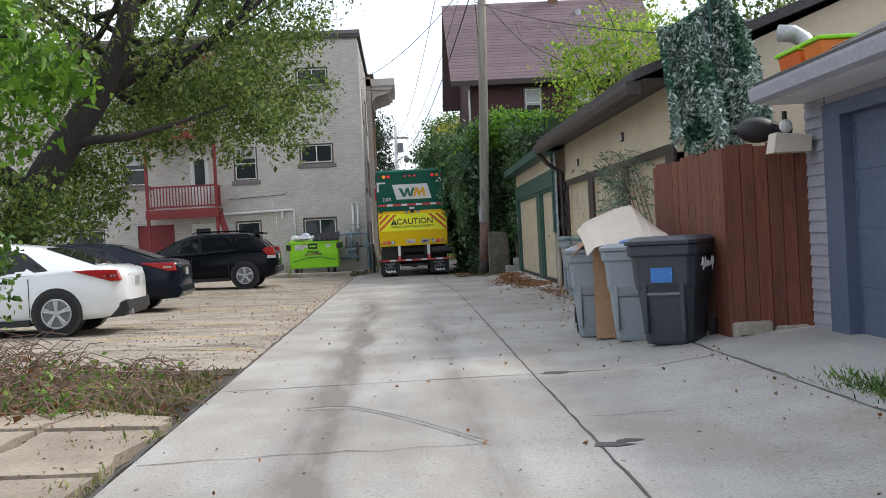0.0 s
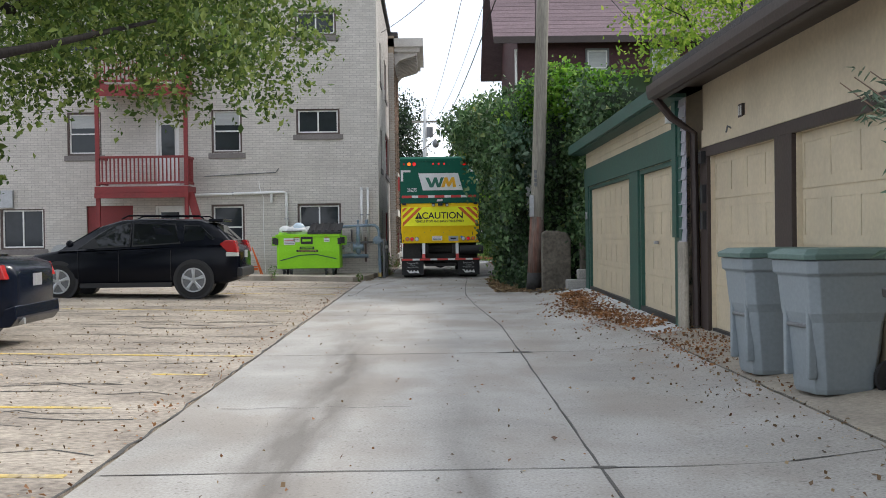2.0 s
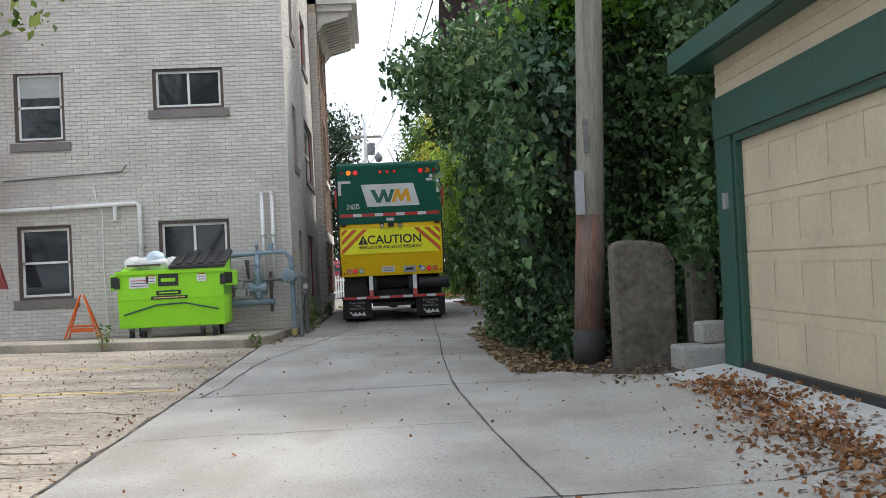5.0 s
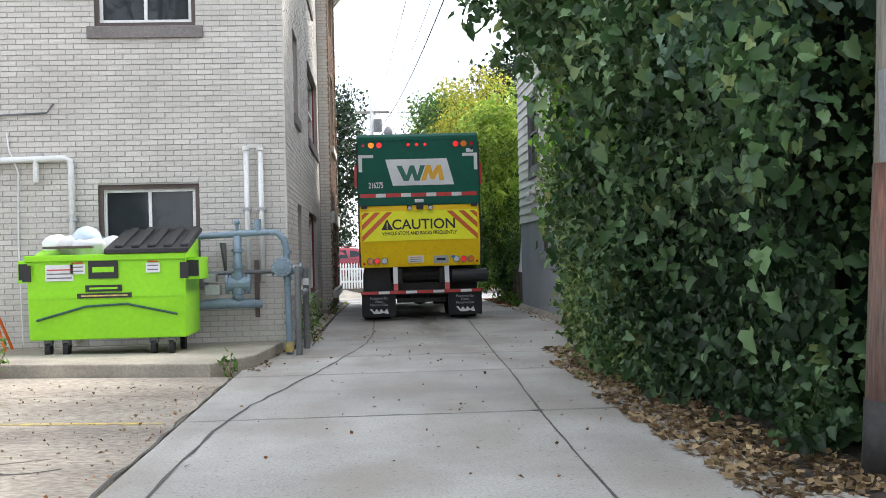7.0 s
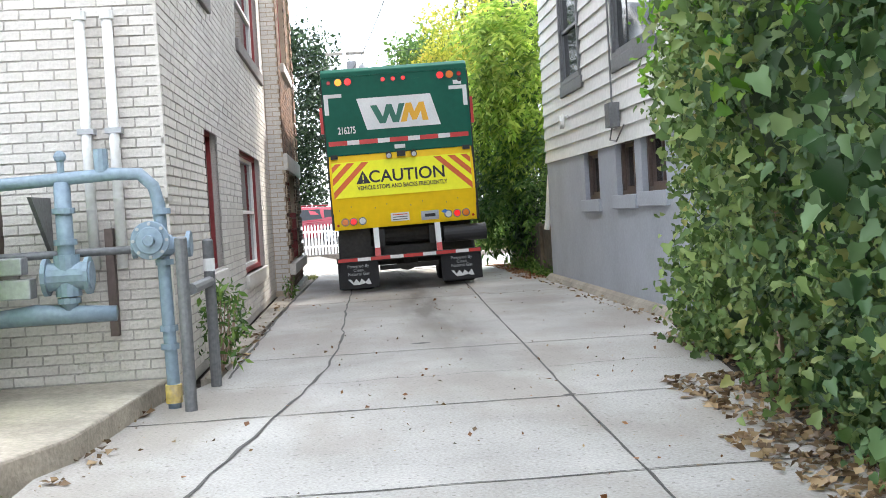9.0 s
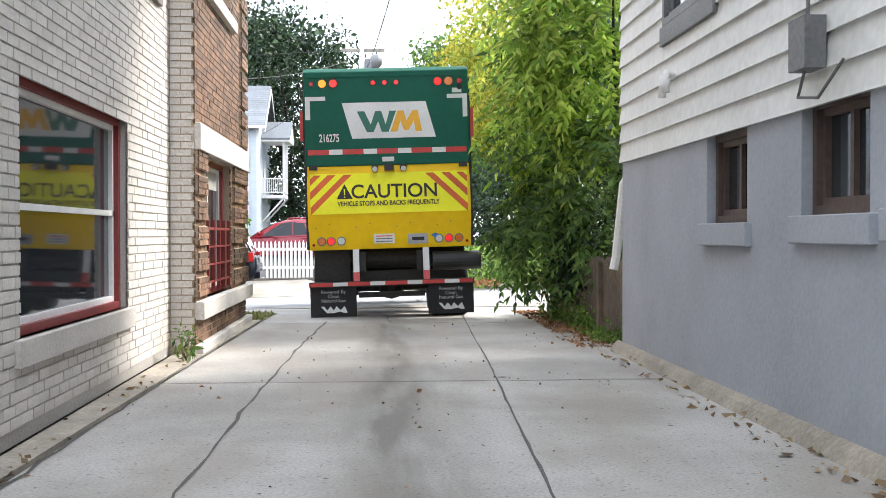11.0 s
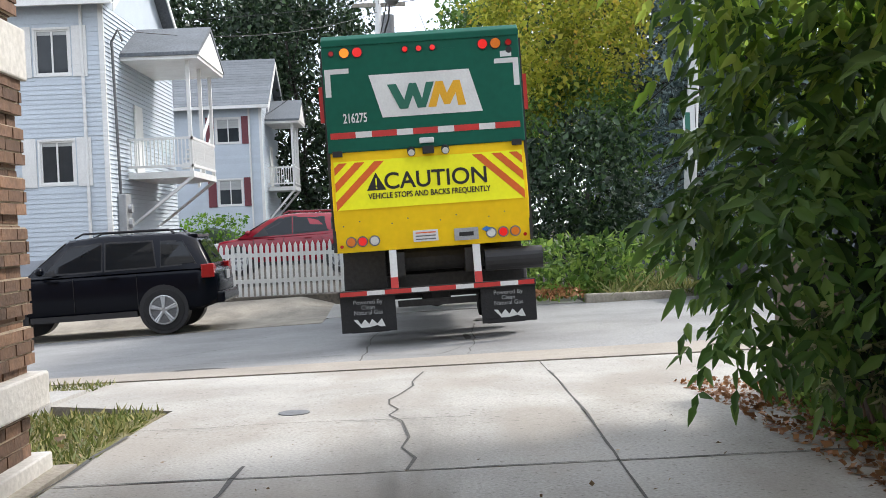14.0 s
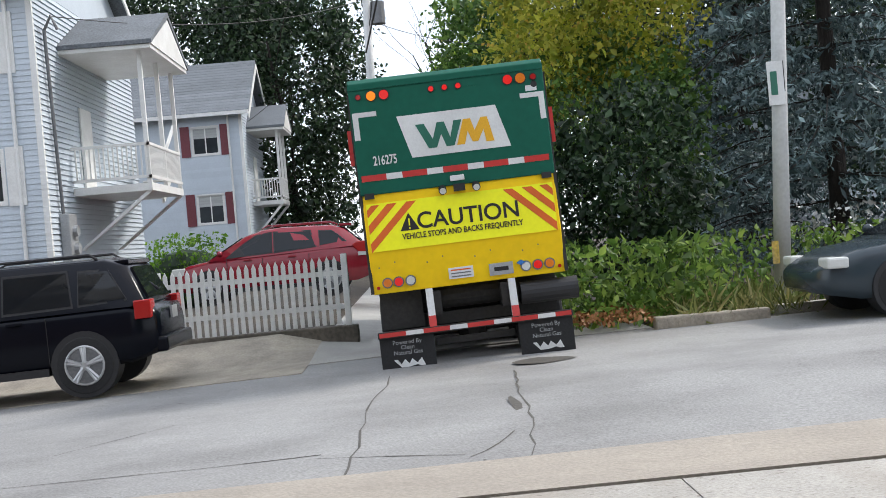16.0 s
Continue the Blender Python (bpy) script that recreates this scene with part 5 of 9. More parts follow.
def build_green_garage():
    g = thing("garage", "cream garage with green trim and two panelled doors", "garage")
    g.matrix_basis = Matrix.Translation((2.54, 28.6, 0)) @ Matrix.Rotation(radians(-1.0), 4, "Z") @ Matrix.Translation((-2.88, -28.6, 0))
    x = 2.88
    holes = [(32.55, 37.84, 0.0, 2.32), (28.9, 31.62, 0.0, 2.32)]
    part("wall", holed(Mesh(), "x", x, x + 0.15, 28.45, 38.3, 0.05, 3.06, holes), CREAM, g, fix=False)
    part("wall", Mesh().box(x + .15, 9, 38.15, 38.3, 0.05, 3.06), CREAM, g)
    part("wall", Mesh().box(x + .15, 9, 28.45, 28.6, 0.05, 3.06), CREAM, g)
    part("wall", Mesh().box(8.85, 9, 28.6, 38.15, .05, 3.06), CREAM, g)
    clapboards("board", g, CREAM, "x", x, -1, 28.45, 38.32, 2.72, 3.07, 0.12, lap=0.018)
    part("header_trim", Mesh().box(x - 0.05, x, 28.45, 38.34, 2.33, 2.72), GREENT, g, bevel=0.006)
    for y0, y1 in ((37.86, 38.34), (31.68, 32.5), (28.45, 28.88)):
        part("post_trim", Mesh().box(x - 0.04, x + .1, y0, y1, 0.12, 2.33), GREENT, g, bevel=0.006)
    part("post_base", Mesh().box(x - .03, x + .1, 31.7, 32.48, 0.1, 0.2), DARKFR, g, "rotted dark post foot")
    for y0, y1 in ((32.55, 37.84), (28.9, 31.62)):
        for ya in (y0, y1 - 0.08):
            part("jamb", Mesh().box(x - 0.015, x + 0.13, ya, ya + 0.08, 0.2, 2.32), GREENT, g)
        part("jamb", Mesh().box(x - .015, x + .13, y0 + .08, y1 - .08, 2.26, 2.32), GREENT, g)
        panel_door("garage_door", g, x + .02, y0 + 0.08, y1 - 0.08, 0.22, 2.26, CREAMD, 4, 8 if y1 - y0 > 4 else 4, "cream sectional door")
        part("threshold", Mesh().box(x - .02, x + .12, y0, y1, .1, .235), BLACKP, g)
    clapboards("board", g, GREYSID, "x", x - .02, -1, 28.2, 28.6, 1.25, 3.05, .155, lap=.022)
    part("plinth", Mesh().box(x - .06, x, 28.2, 28.62, .1, 1.25), CONC_OLD, g, "stained dark concrete corner", bevel=.02)
    part("corner_trim", Mesh().box(x - .07, x - .001, 28.62, 28.88, 1.3, 3.05), GREENT, g)
    part("corner_lamp", Mesh().box(x - .16, x - .07, 28.7, 28.84, 2.78, 2.88), WHITEREF, g, "small white floodlight")
    part("handle", Mesh().box(x - .03, x + .02, 30.3, 30.42, 1.2, 1.24), STEEL, g)
    part("switch_box", Mesh().box(x - .07, x - .04, 37.98, 38.08, 1.65, 1.8), STEEL, g)
    # low roof with a short overhanging eave
    part("soffit", Mesh().box(2.62, x, 28.25, 38.8, 3.05, 3.10), GREENT, g)
    part("roof", Mesh().prism([(2.58, 3.1), (5.9, 4.5), (9.5, 3.1), (9.5, 3.24), (5.9, 4.65), (2.58, 3.24)], "y", 28.2, 38.85), SHINGLE, g)
    part("fascia", Mesh().box(2.55, 2.61, 28.2, 38.85, 3.06, 3.25), GREENT, g)
    part("gable", Mesh().prism([(x, 3.06), (9, 3.06), (5.9, 4.45)], "y", 38.16, 38.3), CREAM, g)
    part("gable", Mesh().prism([(x, 3.06), (9, 3.06), (5.9, 4.45)], "y", 28.45, 28.6), CREAM, g)


def build_cream_garage():
    g = thing("garage", "cream garage with dark brown trim and white doors", "garage")
    g.matrix_basis = Matrix.Translation((-.17, -.2, 0))
    x = 2.88
    holes = [(25.4, 27.98, 0, 2.28), (22.2, 24.85, 0, 2.28), (19.2, 21.7, 0, 2.28)]
    part("wall", holed(Mesh(), "x", x, x + .15, 18.7, 28.35, 0.05, 3.25, holes), CREAM, g, fix=False)
    part("wall", Mesh().box(x + .15, 9, 28.2, 28.35, .05, 3.25), CREAM, g)
    part("wall", Mesh().box(x + .15, 9, 18.7, 18.85, .05, 3.25), CREAM, g)
    part("wall", Mesh().box(8.85, 9, 18.85, 28.2, .05, 3.25), CREAM, g)
    part("header_trim", Mesh().box(x - .045, x, 18.7, 28.35, 2.28, 2.40), BROWNT, g, bevel=0.005)
    part("board", Mesh().box(x - .02, x - .002, 18.7, 28.35, 2.41, 2.62), CREAM, g, "lower cream board")
    for y0, y1 in ((28.0, 28.35), (24.87, 25.38), (21.72, 22.18), (18.7, 19.18)):
        part("post_trim", Mesh().box(x - .045, x + .1, y0, y1, .1, 2.28), BROWNT, g, bevel=0.005)
    for y0, y1 in [h[:2] for h in holes]:
        panel_door("garage_door", g, x + .03, y0, y1, .2, 2.28, CREAMD, 4, 4, "pale sectional door")
        part("threshold", Mesh().box(x, x + .12, y0, y1, .1, .21), BLACKP, g)
    part("fascia", Mesh().box(2.34, 2.42, 18.5, 28.5, 3.02, 3.2), BROWNT, g, bevel=0.008)
    part("gutter", Mesh().prism([(2.22, 3.12), (2.24, 3.04), (2.3, 3.02), (2.34, 3.04), (2.34, 3.2), (2.22, 3.2)], "y", 18.5, 28.55), BROWNT, g)
    part("soffit", Mesh().box(2.42, x, 18.5, 28.45, 3.18, 3.22), BROWNT, g)
    part("roof", Mesh().prism([(2.3, 3.2), (5.9, 4.5), (9.5, 3.2), (9.5, 3.32), (5.9, 4.64), (2.3, 3.32)], "y", 18.45, 28.55), SHINGLE, g)
    part("gable", Mesh().prism([(x, 3.25), (9, 3.25), (5.9, 4.45)], "y", 28.2, 28.35), CREAM, g)
    part("gable", Mesh().prism([(x, 3.25), (9, 3.25), (5.9, 4.45)], "y", 18.7, 18.85), CREAM, g)
    part("downspout", Mesh().path([(2.3, 28.42, 3.05), (2.5, 28.42, 2.8), (2.78, 28.42, 2.6), (2.8, 28.42, .2)], .05, 8), BROWNT, g)
    for y, z in ((26.6, 2.68), (22.1, 2.78)):
        v = part("vent", Mesh().box(x - .03, x, y - .08, y + .08, z - .07, z + .07), BROWNT, g, "small dark vent")
        part("vent_lamp", Mesh().box(x - .034, x - .03, y - .05, y - .02, z - .05, z + .05).box(x - .034, x - .03, y + .02, y + .05, z - .05, z + .05), WHITEP, v)
    part("hook", Mesh().path([(x, 27.0, 2.52), (x - .06, 27.0, 2.55), (x - .08, 26.98, 2.48)], .012, 6), GREYMET, g)
    part("hinge_box", Mesh().box(x - .1, x - .04, 28.05, 28.2, 2.2, 2.35), BLACKP, g)
    part("hinge_box", Mesh().box(x - .09, x - .04, 28.05, 28.18, 1.4, 1.62), BLACKP, g)
    part("hinge_box", Mesh().box(x - .09, x - .04, 28.05, 28.18, 1.72, 1.94), BLACKP, g)


def build_blue_garage():
    g = thing("garage", "grey clapboard garage with slate-blue door and trim", "garage")
    x = 3.28
    part("wall", holed(Mesh(), "x", x, x + .15, 3, 15.45, .05, 2.6, [(5.6, 14.5, 0, 2.3)]), GREYSID, g, fix=False)
    part("wall", Mesh().box(x + .15, 10, 15.3, 15.45, .05, 2.6), GREYSID, g)
    part("wall", Mesh().box(x + .15, 10, 3, 3.15, .05, 2.6), GREYSID, g)
    clapboards("board", g, GREYSID, "x", x, -1, 14.92, 15.45, .15, 2.55, .115, lap=.022)
    clapboards("board", g, GREYSID, "y", 15.45, 1, x, 8.0, .15, 2.55, .115, lap=.022, single=False)
    part("door_trim", Mesh().box(x - .04, x + .1, 14.485, 14.92, .1, 2.42).box(x - .04, x + .1, 5.0, 14.485, 2.285, 2.42), BLUEG, g, bevel=.006)
    panel_door("garage_door", g, x + .06, 5.6, 14.5, .12, 2.3, BLUEG, 4, 8, "slate-blue sectional door")
    part("soffit", Mesh().box(2.78, x, 2.9, 15.4, 2.5, 2.55), WHITEP, g)
    part("gutter", Mesh().prism([(2.66, 2.63), (2.68, 2.53), (2.74, 2.50), (2.78, 2.52), (2.78, 2.66), (2.66, 2.66)], "y", 2.9, 15.35), GREYSID, g, "grey roof gutter")
    part("roof", Mesh().prism([(2.74, 2.62), (6.6, 4.2), (10.4, 2.62), (10.4, 2.74), (6.6, 4.33), (2.74, 2.72)], "y", 2.9, 15.4), SHINGLE, g)
    part("gable", Mesh().prism([(x, 2.6), (10, 2.6), (6.6, 4.1)], "y", 15.3, 15.45), GREYSID, g)
    lt = thing("wall_lamp", "floodlight with pale rectangular hood", "lamp")
    part("lamp_hood", Mesh().prism([(2.82, 2.0), (3.2, 2.0), (3.22, 2.16), (2.86, 2.2)], "y", 15.12, 15.36), CARDPALE, lt)
    part("bulb", Mesh().ball((3.0, 15.25, 2.27), .07), LAMP_W, lt)
    part("arm", Mesh().tube((3.0, 15.28, 2.2), (3.0, 15.28, 2.42), .025), BLACKP, lt)
    # tubs on the roof edge
    for y, ln, lid in ((14.55, .55, LIME), (14.0, .42, LEAF_VINETOP)):
        t = thing("storage_tub", "orange tub with lime lid on the garage roof", "tub", group="tubs on the roof")
        part("tub", Mesh().prism([(2.93, 2.74), (3.2, 2.74), (3.23, 2.92), (2.9, 2.92)], "y", y, y + ln), ORANGE if lid is LIME else LAMP_A, t, bevel=.01)
        part("lid", Mesh().box(2.87, 3.26, y - .02, y + ln + .02, 2.92, 2.96), LIME, t, "lime plastic lid", bevel=.012)
    w = thing("wire_rack", "low wire mesh tray lying on the roof", "rack")
    wm = Mesh()
    for k in range(12):
        wm.tube((3.0, 13.4 + k * .15, 2.84), (3.4, 13.4 + k * .15, 3.0), .006, n=4)
    for k in range(5):
        wm.tube((3.0 + k * .1, 13.4, 2.84 + k * .04), (3.0 + k * .1, 15.1, 2.84 + k * .04), .006, n=4)
    part("mesh", wm, STEEL, w)
    pp = thing("stove_pipe", "grey bent pipe behind the camouflage net", "pipe")
    part("pipe", Mesh().path([(3.4, 15.3, 2.6), (3.4, 15.5, 3.05), (3.36, 15.6, 3.18), (3.25, 15.6, 3.25), (3.1, 15.6, 3.26)], .09, 12), STEEL, pp, smooth=True)


def build_fence():
    f = thing("board_fence", "red-brown stained board fence corner", "fence")
    rng = random.Random(3)
    x = 2.46
    while x < 3.2:
        w = .142
        part("board", Mesh().box(x, x + w - .008, 15.52 + rng.uniform(0, .008), 15.56, .15, 2.12 + rng.uniform(-.02, .02)), WOODR, f)
        x += w
    y = 15.56
    while y < 18.6:
        part("board", Mesh().box(2.42 + rng.uniform(0, .008), 2.46, y, y + .134, .14, 2.1 + rng.uniform(-.02, .02)), WOODR, f)
        y += .142
    for z in (.6, 1.85):
        part("rail", Mesh().box(2.5, 3.2, 15.57, 15.62, z, z + .09), WOODR, f)
        part("rail", Mesh().box(2.47, 2.52, 15.62, 18.5, z, z + .09), WOODR, f)
    part("post", Mesh().box(2.47, 2.57, 15.575, 15.67, .1, 2.1), WOODR, f)
    s = thing("footing", "rough concrete footing blocks under the fence", "block")
    part("block", Mesh().box(2.45, 2.85, 15.45, 15.75, .05, .3), CONC_OLD, s, bevel=.03)
    part("block", Mesh().box(2.88, 3.24, 15.47, 15.75, .05, .24), CONC_OLD, s, bevel=.03)
    part("beam", Mesh().box(2.5, 3.2, 15.44, 15.56, .1, .17), DARKFR, s, "dark timber")
    # camouflage net draped on a pole
    n = thing("camouflage_net", "green and grey leafy camouflage netting draped on a pole", "netting")
    n.matrix_basis = Matrix.Translation((.152, -.693, -.221)) @ Matrix.Diagonal((1.165, 1.165, 1.165, 1))
    part("pole", Mesh().tube((2.55, 15.95, 1.2), (2.48, 15.95, 3.8), .02), GREENT, n, "green stake")
    rg = np.random.default_rng(4)

    def edge(u):
        low = 2.02 + .5 * abs(u - .3) + .1 * math.sin(u * 17) + .05 * math.sin(u * 41)
        high = 3.45 + .75 * u ** 1.6 if u < .62 else 3.8 - 1.8 * (u - .62)
        return low, max(high, low + .2)

    def net_points(n, bias):
        pts = []
        for k in range(n):
            u, v = rg.uniform(), rg.uniform() ** bias
            low, high = edge(u)
            z = low + (high - low) * v
            pts.append((1.95 + u * 1.05, 15.95 + .12 * math.sin(u * 14 + z * 2) + rg.normal() * .02 - .25 * (1 - v), z))
        return np.array(pts)
    leaf_part("net", net_points(13000, .8), .026, NETG, n, 4, facing=(0, -1, 0), up=.8, long=1.8)
    pale = net_points(15000, 1.9)
    keep = np.array([noise.noise((p[0] * 6, p[2] * 1.6, 3)) > -.12 for p in pale])
    ob = leaf_part("pale_strip", pale[keep] - np.array([0, .03, 0]), .024, NETP, n, 5, facing=(0, -1, 0), up=1.2, long=2.8)
    ob["kind"] = "stuff"
    cl = Mesh()
    g = 26
    for j in range(g + 1):
        for i in range(g + 1):
            u, v = i / g, j / g
            low, high = edge(u)
            low += .12
            zz = low + (high - low) * v
            cl.v.append((1.95 + u * 1.05, 16.0 + .12 * math.sin(u * 14 + zz * 2) - .2 * (1 - v), zz))
    for j in range(g):
        for i in range(g):
            cl.f.append((j * (g + 1) + i, j * (g + 1) + i + 1, (j + 1) * (g + 1) + i + 1, (j + 1) * (g + 1) + i))
    c = part("backing_cloth", cl, GREENT, n, "dark green cloth", smooth=True, fix=False)
    mod = c.modifiers.new("thick", "SOLIDIFY")
    mod.thickness = .008
    bg = thing("bin_bag", "black plastic sack hung on the fence top", "bag")
    part("bag", Mesh().ball((2.86, 15.72, 2.28), .17, 14, 8, (1.3, .7, .8)), BLACKP, bg, smooth=True)
    part("bag_neck", Mesh().tube((3.0, 15.7, 2.3), (3.2, 15.62, 2.24), .08, .04), BLACKP, bg)


def build_right_house():
    h = thing("house", "tall house with grey base, white clapboards and maroon upper floor", "house")
    x, xr, y0, y1 = 2.42, 10.5, 52.3, 60.62
    win = [(56.65, 57.6, 1.33, 2.02), (54.7, 55.65, 1.36, 2.06), (53.4, 54.4, 1.38, 2.08)]
    up = [(53.5, 55.4, 3.05, 4.7), (57.4, 58.8, 3.1, 4.7)]
    part("wall", holed(Mesh(), "x", x, x + .3, y0, y1, -.05, 2.1, win), GREYWALL, h, "grey painted base wall", fix=False)
    part("wall", Mesh().box(x + .3, xr, y0, y0 + .3, -.05, 2.1), GREYWALL, h)
    part("wall", Mesh().box(x + .3, xr, y1 - .3, y1, -.05, 2.1), GREYWALL, h)
    part("wall", Mesh().box(xr - .3, xr, y0 + .3, y1 - .3, -.05, 8.0), GREYWALL, h)
    part("footing", Mesh().prism([(x - .11, -.02), (x, -.02), (x, .11), (x - .05, .07)], "y", y0, y1 + .2), CONC_OLD, h, "low sloped concrete foot")
    part("wall", holed(Mesh(), "x", x, x + .2, y0, y1, 2.1, 6.0, up), WSIDING, h, fix=False)
    part("wall", Mesh().box(x + .2, xr, y0, y0 + .2, 2.1, 6.0), WSIDING, h)
    part("wall", Mesh().box(x + .2, xr, y1 - .2, y1, 2.1, 6.0), WSIDING, h)
    clapboards("board", h, WSIDING, "x", x, -1, y0 - .03, y1 + .04, 2.0, 6.0, .2, up, lap=.032)
    clapboards("board", h, WSIDING, "y", y1, 1, x, xr, 2.0, 6.0, .2, lap=.032, single=False)
    part("corner_board", Mesh().box(x - .04, x + .06, y0 - .06, y0 - .03, 2.0, 6), WSIDING, h)
    part("corner_board", Mesh().box(x - .045, x - .03, y0 - .03, y0 + .09, 2.0, 6.0), WSIDING, h)
    part("wall", Mesh().box(x - .03, xr, y0 - .03, y0 + .2, 6.0, 8.1), MAROON, h, "maroon shingled upper floor")
    part("wall", Mesh().box(x - .03, x + .2, y0 + .2, y1, 6.0, 8.1), MAROON, h, "maroon shingled upper floor")
    part("wall", Mesh().box(x - .03, xr, y1 - .2, y1 + .03, 6.0, 8.1), MAROON, h, "maroon shingled upper floor")
    part("gable", Mesh().prism([(y0 - .03, 8.1), (y1 + .03, 8.1), (56.5, 11.7)], "x", x - .03, x + .15), MAROON, h)
    part("gable", Mesh().prism([(y0 - .03, 8.1), (y1 + .03, 8.1), (56.5, 11.7)], "x", xr - .15, xr), MAROON, h)
    part("roof", Mesh().prism([(51.7, 7.75), (56.5, 11.95), (61.3, 7.75), (61.3, 7.93), (56.5, 12.15), (51.7, 7.93)], "x", 1.55, 11.0), MROOF, h, "faded maroon shingle roof")
    rows = Mesh()
    for k in range(26):
        ya, za = 51.7 + k * .185, 7.935 + k * .163
        rows.prism([(ya, za + .0), (ya, za + .018), (ya + .2, za + .182), (ya + .2, za + .165)], "x", 1.54, 11.01)
    ob = part("shingle_course", rows, MROOF, h)
    ob["kind"] = "stuff"
    part("fascia", Mesh().box(1.55, 11, 51.66, 51.7, 7.72, 7.95), BROWNT, h)
    part("chimney", Mesh().box(6.6, 7.0, 56.3, 56.8, 11.8, 13.2), BRICKB, h, "brick chimney")
    part("roof_vent", Mesh().tube((7.8, 55.6, 11.2), (7.8, 55.6, 11.55), .15), STEEL, h)
    for a0, a1 in ((4.7, 5.5), (6.9, 7.9)):
        w = window("window", "y", y0 - .03, -1, a0, a1, 6.3, 7.6, "", "v", casing=GREYMET, depth=-.02, blind=.6)
        w.parent = h
    for a0, a1, z0, z1 in win:
        w = window("window", "x", x, -1, a0, a1, z0, z1, "", "h", casing=DARKFR, frame_mat=DARKFR, sill=GREYWALL, depth=.14)
        w.parent = h
    for a0, a1, z0, z1 in up:
        w = window("window", "x", x, -1, a0, a1, z0, z1, "", "v", casing=GREYMET, frame_mat=GREYMET, sill=GREYMET, depth=.02)
        w.parent = h
    # added dark board that stands in for the unlit rooms
    part("dark_room_board", Mesh().box(x + .9, x + 1, y0 + .3, y1 - .3, 0, 6), DARKFR, h)
    part("downspout", Mesh().path([(x - .1, 52.15, 7.6), (x - .1, 52.15, 2.0)], .045, 8), WSIDING, h)
    m = Mesh().box(x - .16, x - .032, 55.2, 55.45, 2.2, 2.5).tube((x - .1, 55.3, 2.5), (x - .1, 55.3, 4.6), .012, n=6).path([(x - .1, 55.35, 2.2), (x - .12, 55.4, 2.05), (x - .1, 55.15, 2.02), (x - .06, 54.9, 2.2)], .01, 6)
    part("meter_box", m, GREYMET, h, "grey service box with wires")
    part("vent_pipe", Mesh().path([(x - .03, 58.45, 2.6), (x - .1, 58.45, 2.64), (x - .12, 58.4, 2.55), (x - .12, 58.4, 2.46)], .032, 10).tube((x - .1, 58.6, 2.44), (x - .1, 58.6, 2.64), .034), WHITEP, h, "white vent elbows", smooth=True)
    d = thing("downspout", "white downspout leaning by the wall corner", "downspout")
    part("pipe", Mesh().path([(2.75, 61.0, 2.0), (2.62, 61.1, 1.95), (2.56, 61.2, 1.8), (2.5, 61.3, 1.0), (2.47, 61.3, .85)], .05, 8), WHITEP, d)
    r = thing("retaining_wall", "weathered tan concrete retaining wall", "wall")
    part("wall", Mesh().box(2.62, 2.95, 60.7, 66.8, -.1, .95), RETW, r, bevel=.03)
    part("buttress", Mesh().box(2.56, 2.62, 62.6, 62.75, -.1, .9), RETW, r)
    part("fill", Mesh().box(2.95, 30, 60.7, 66.8, -.1, .85), SOIL, r, "raised planted bank")


build_green_garage()
build_cream_garage()
build_blue_garage()
build_fence()
build_right_house()


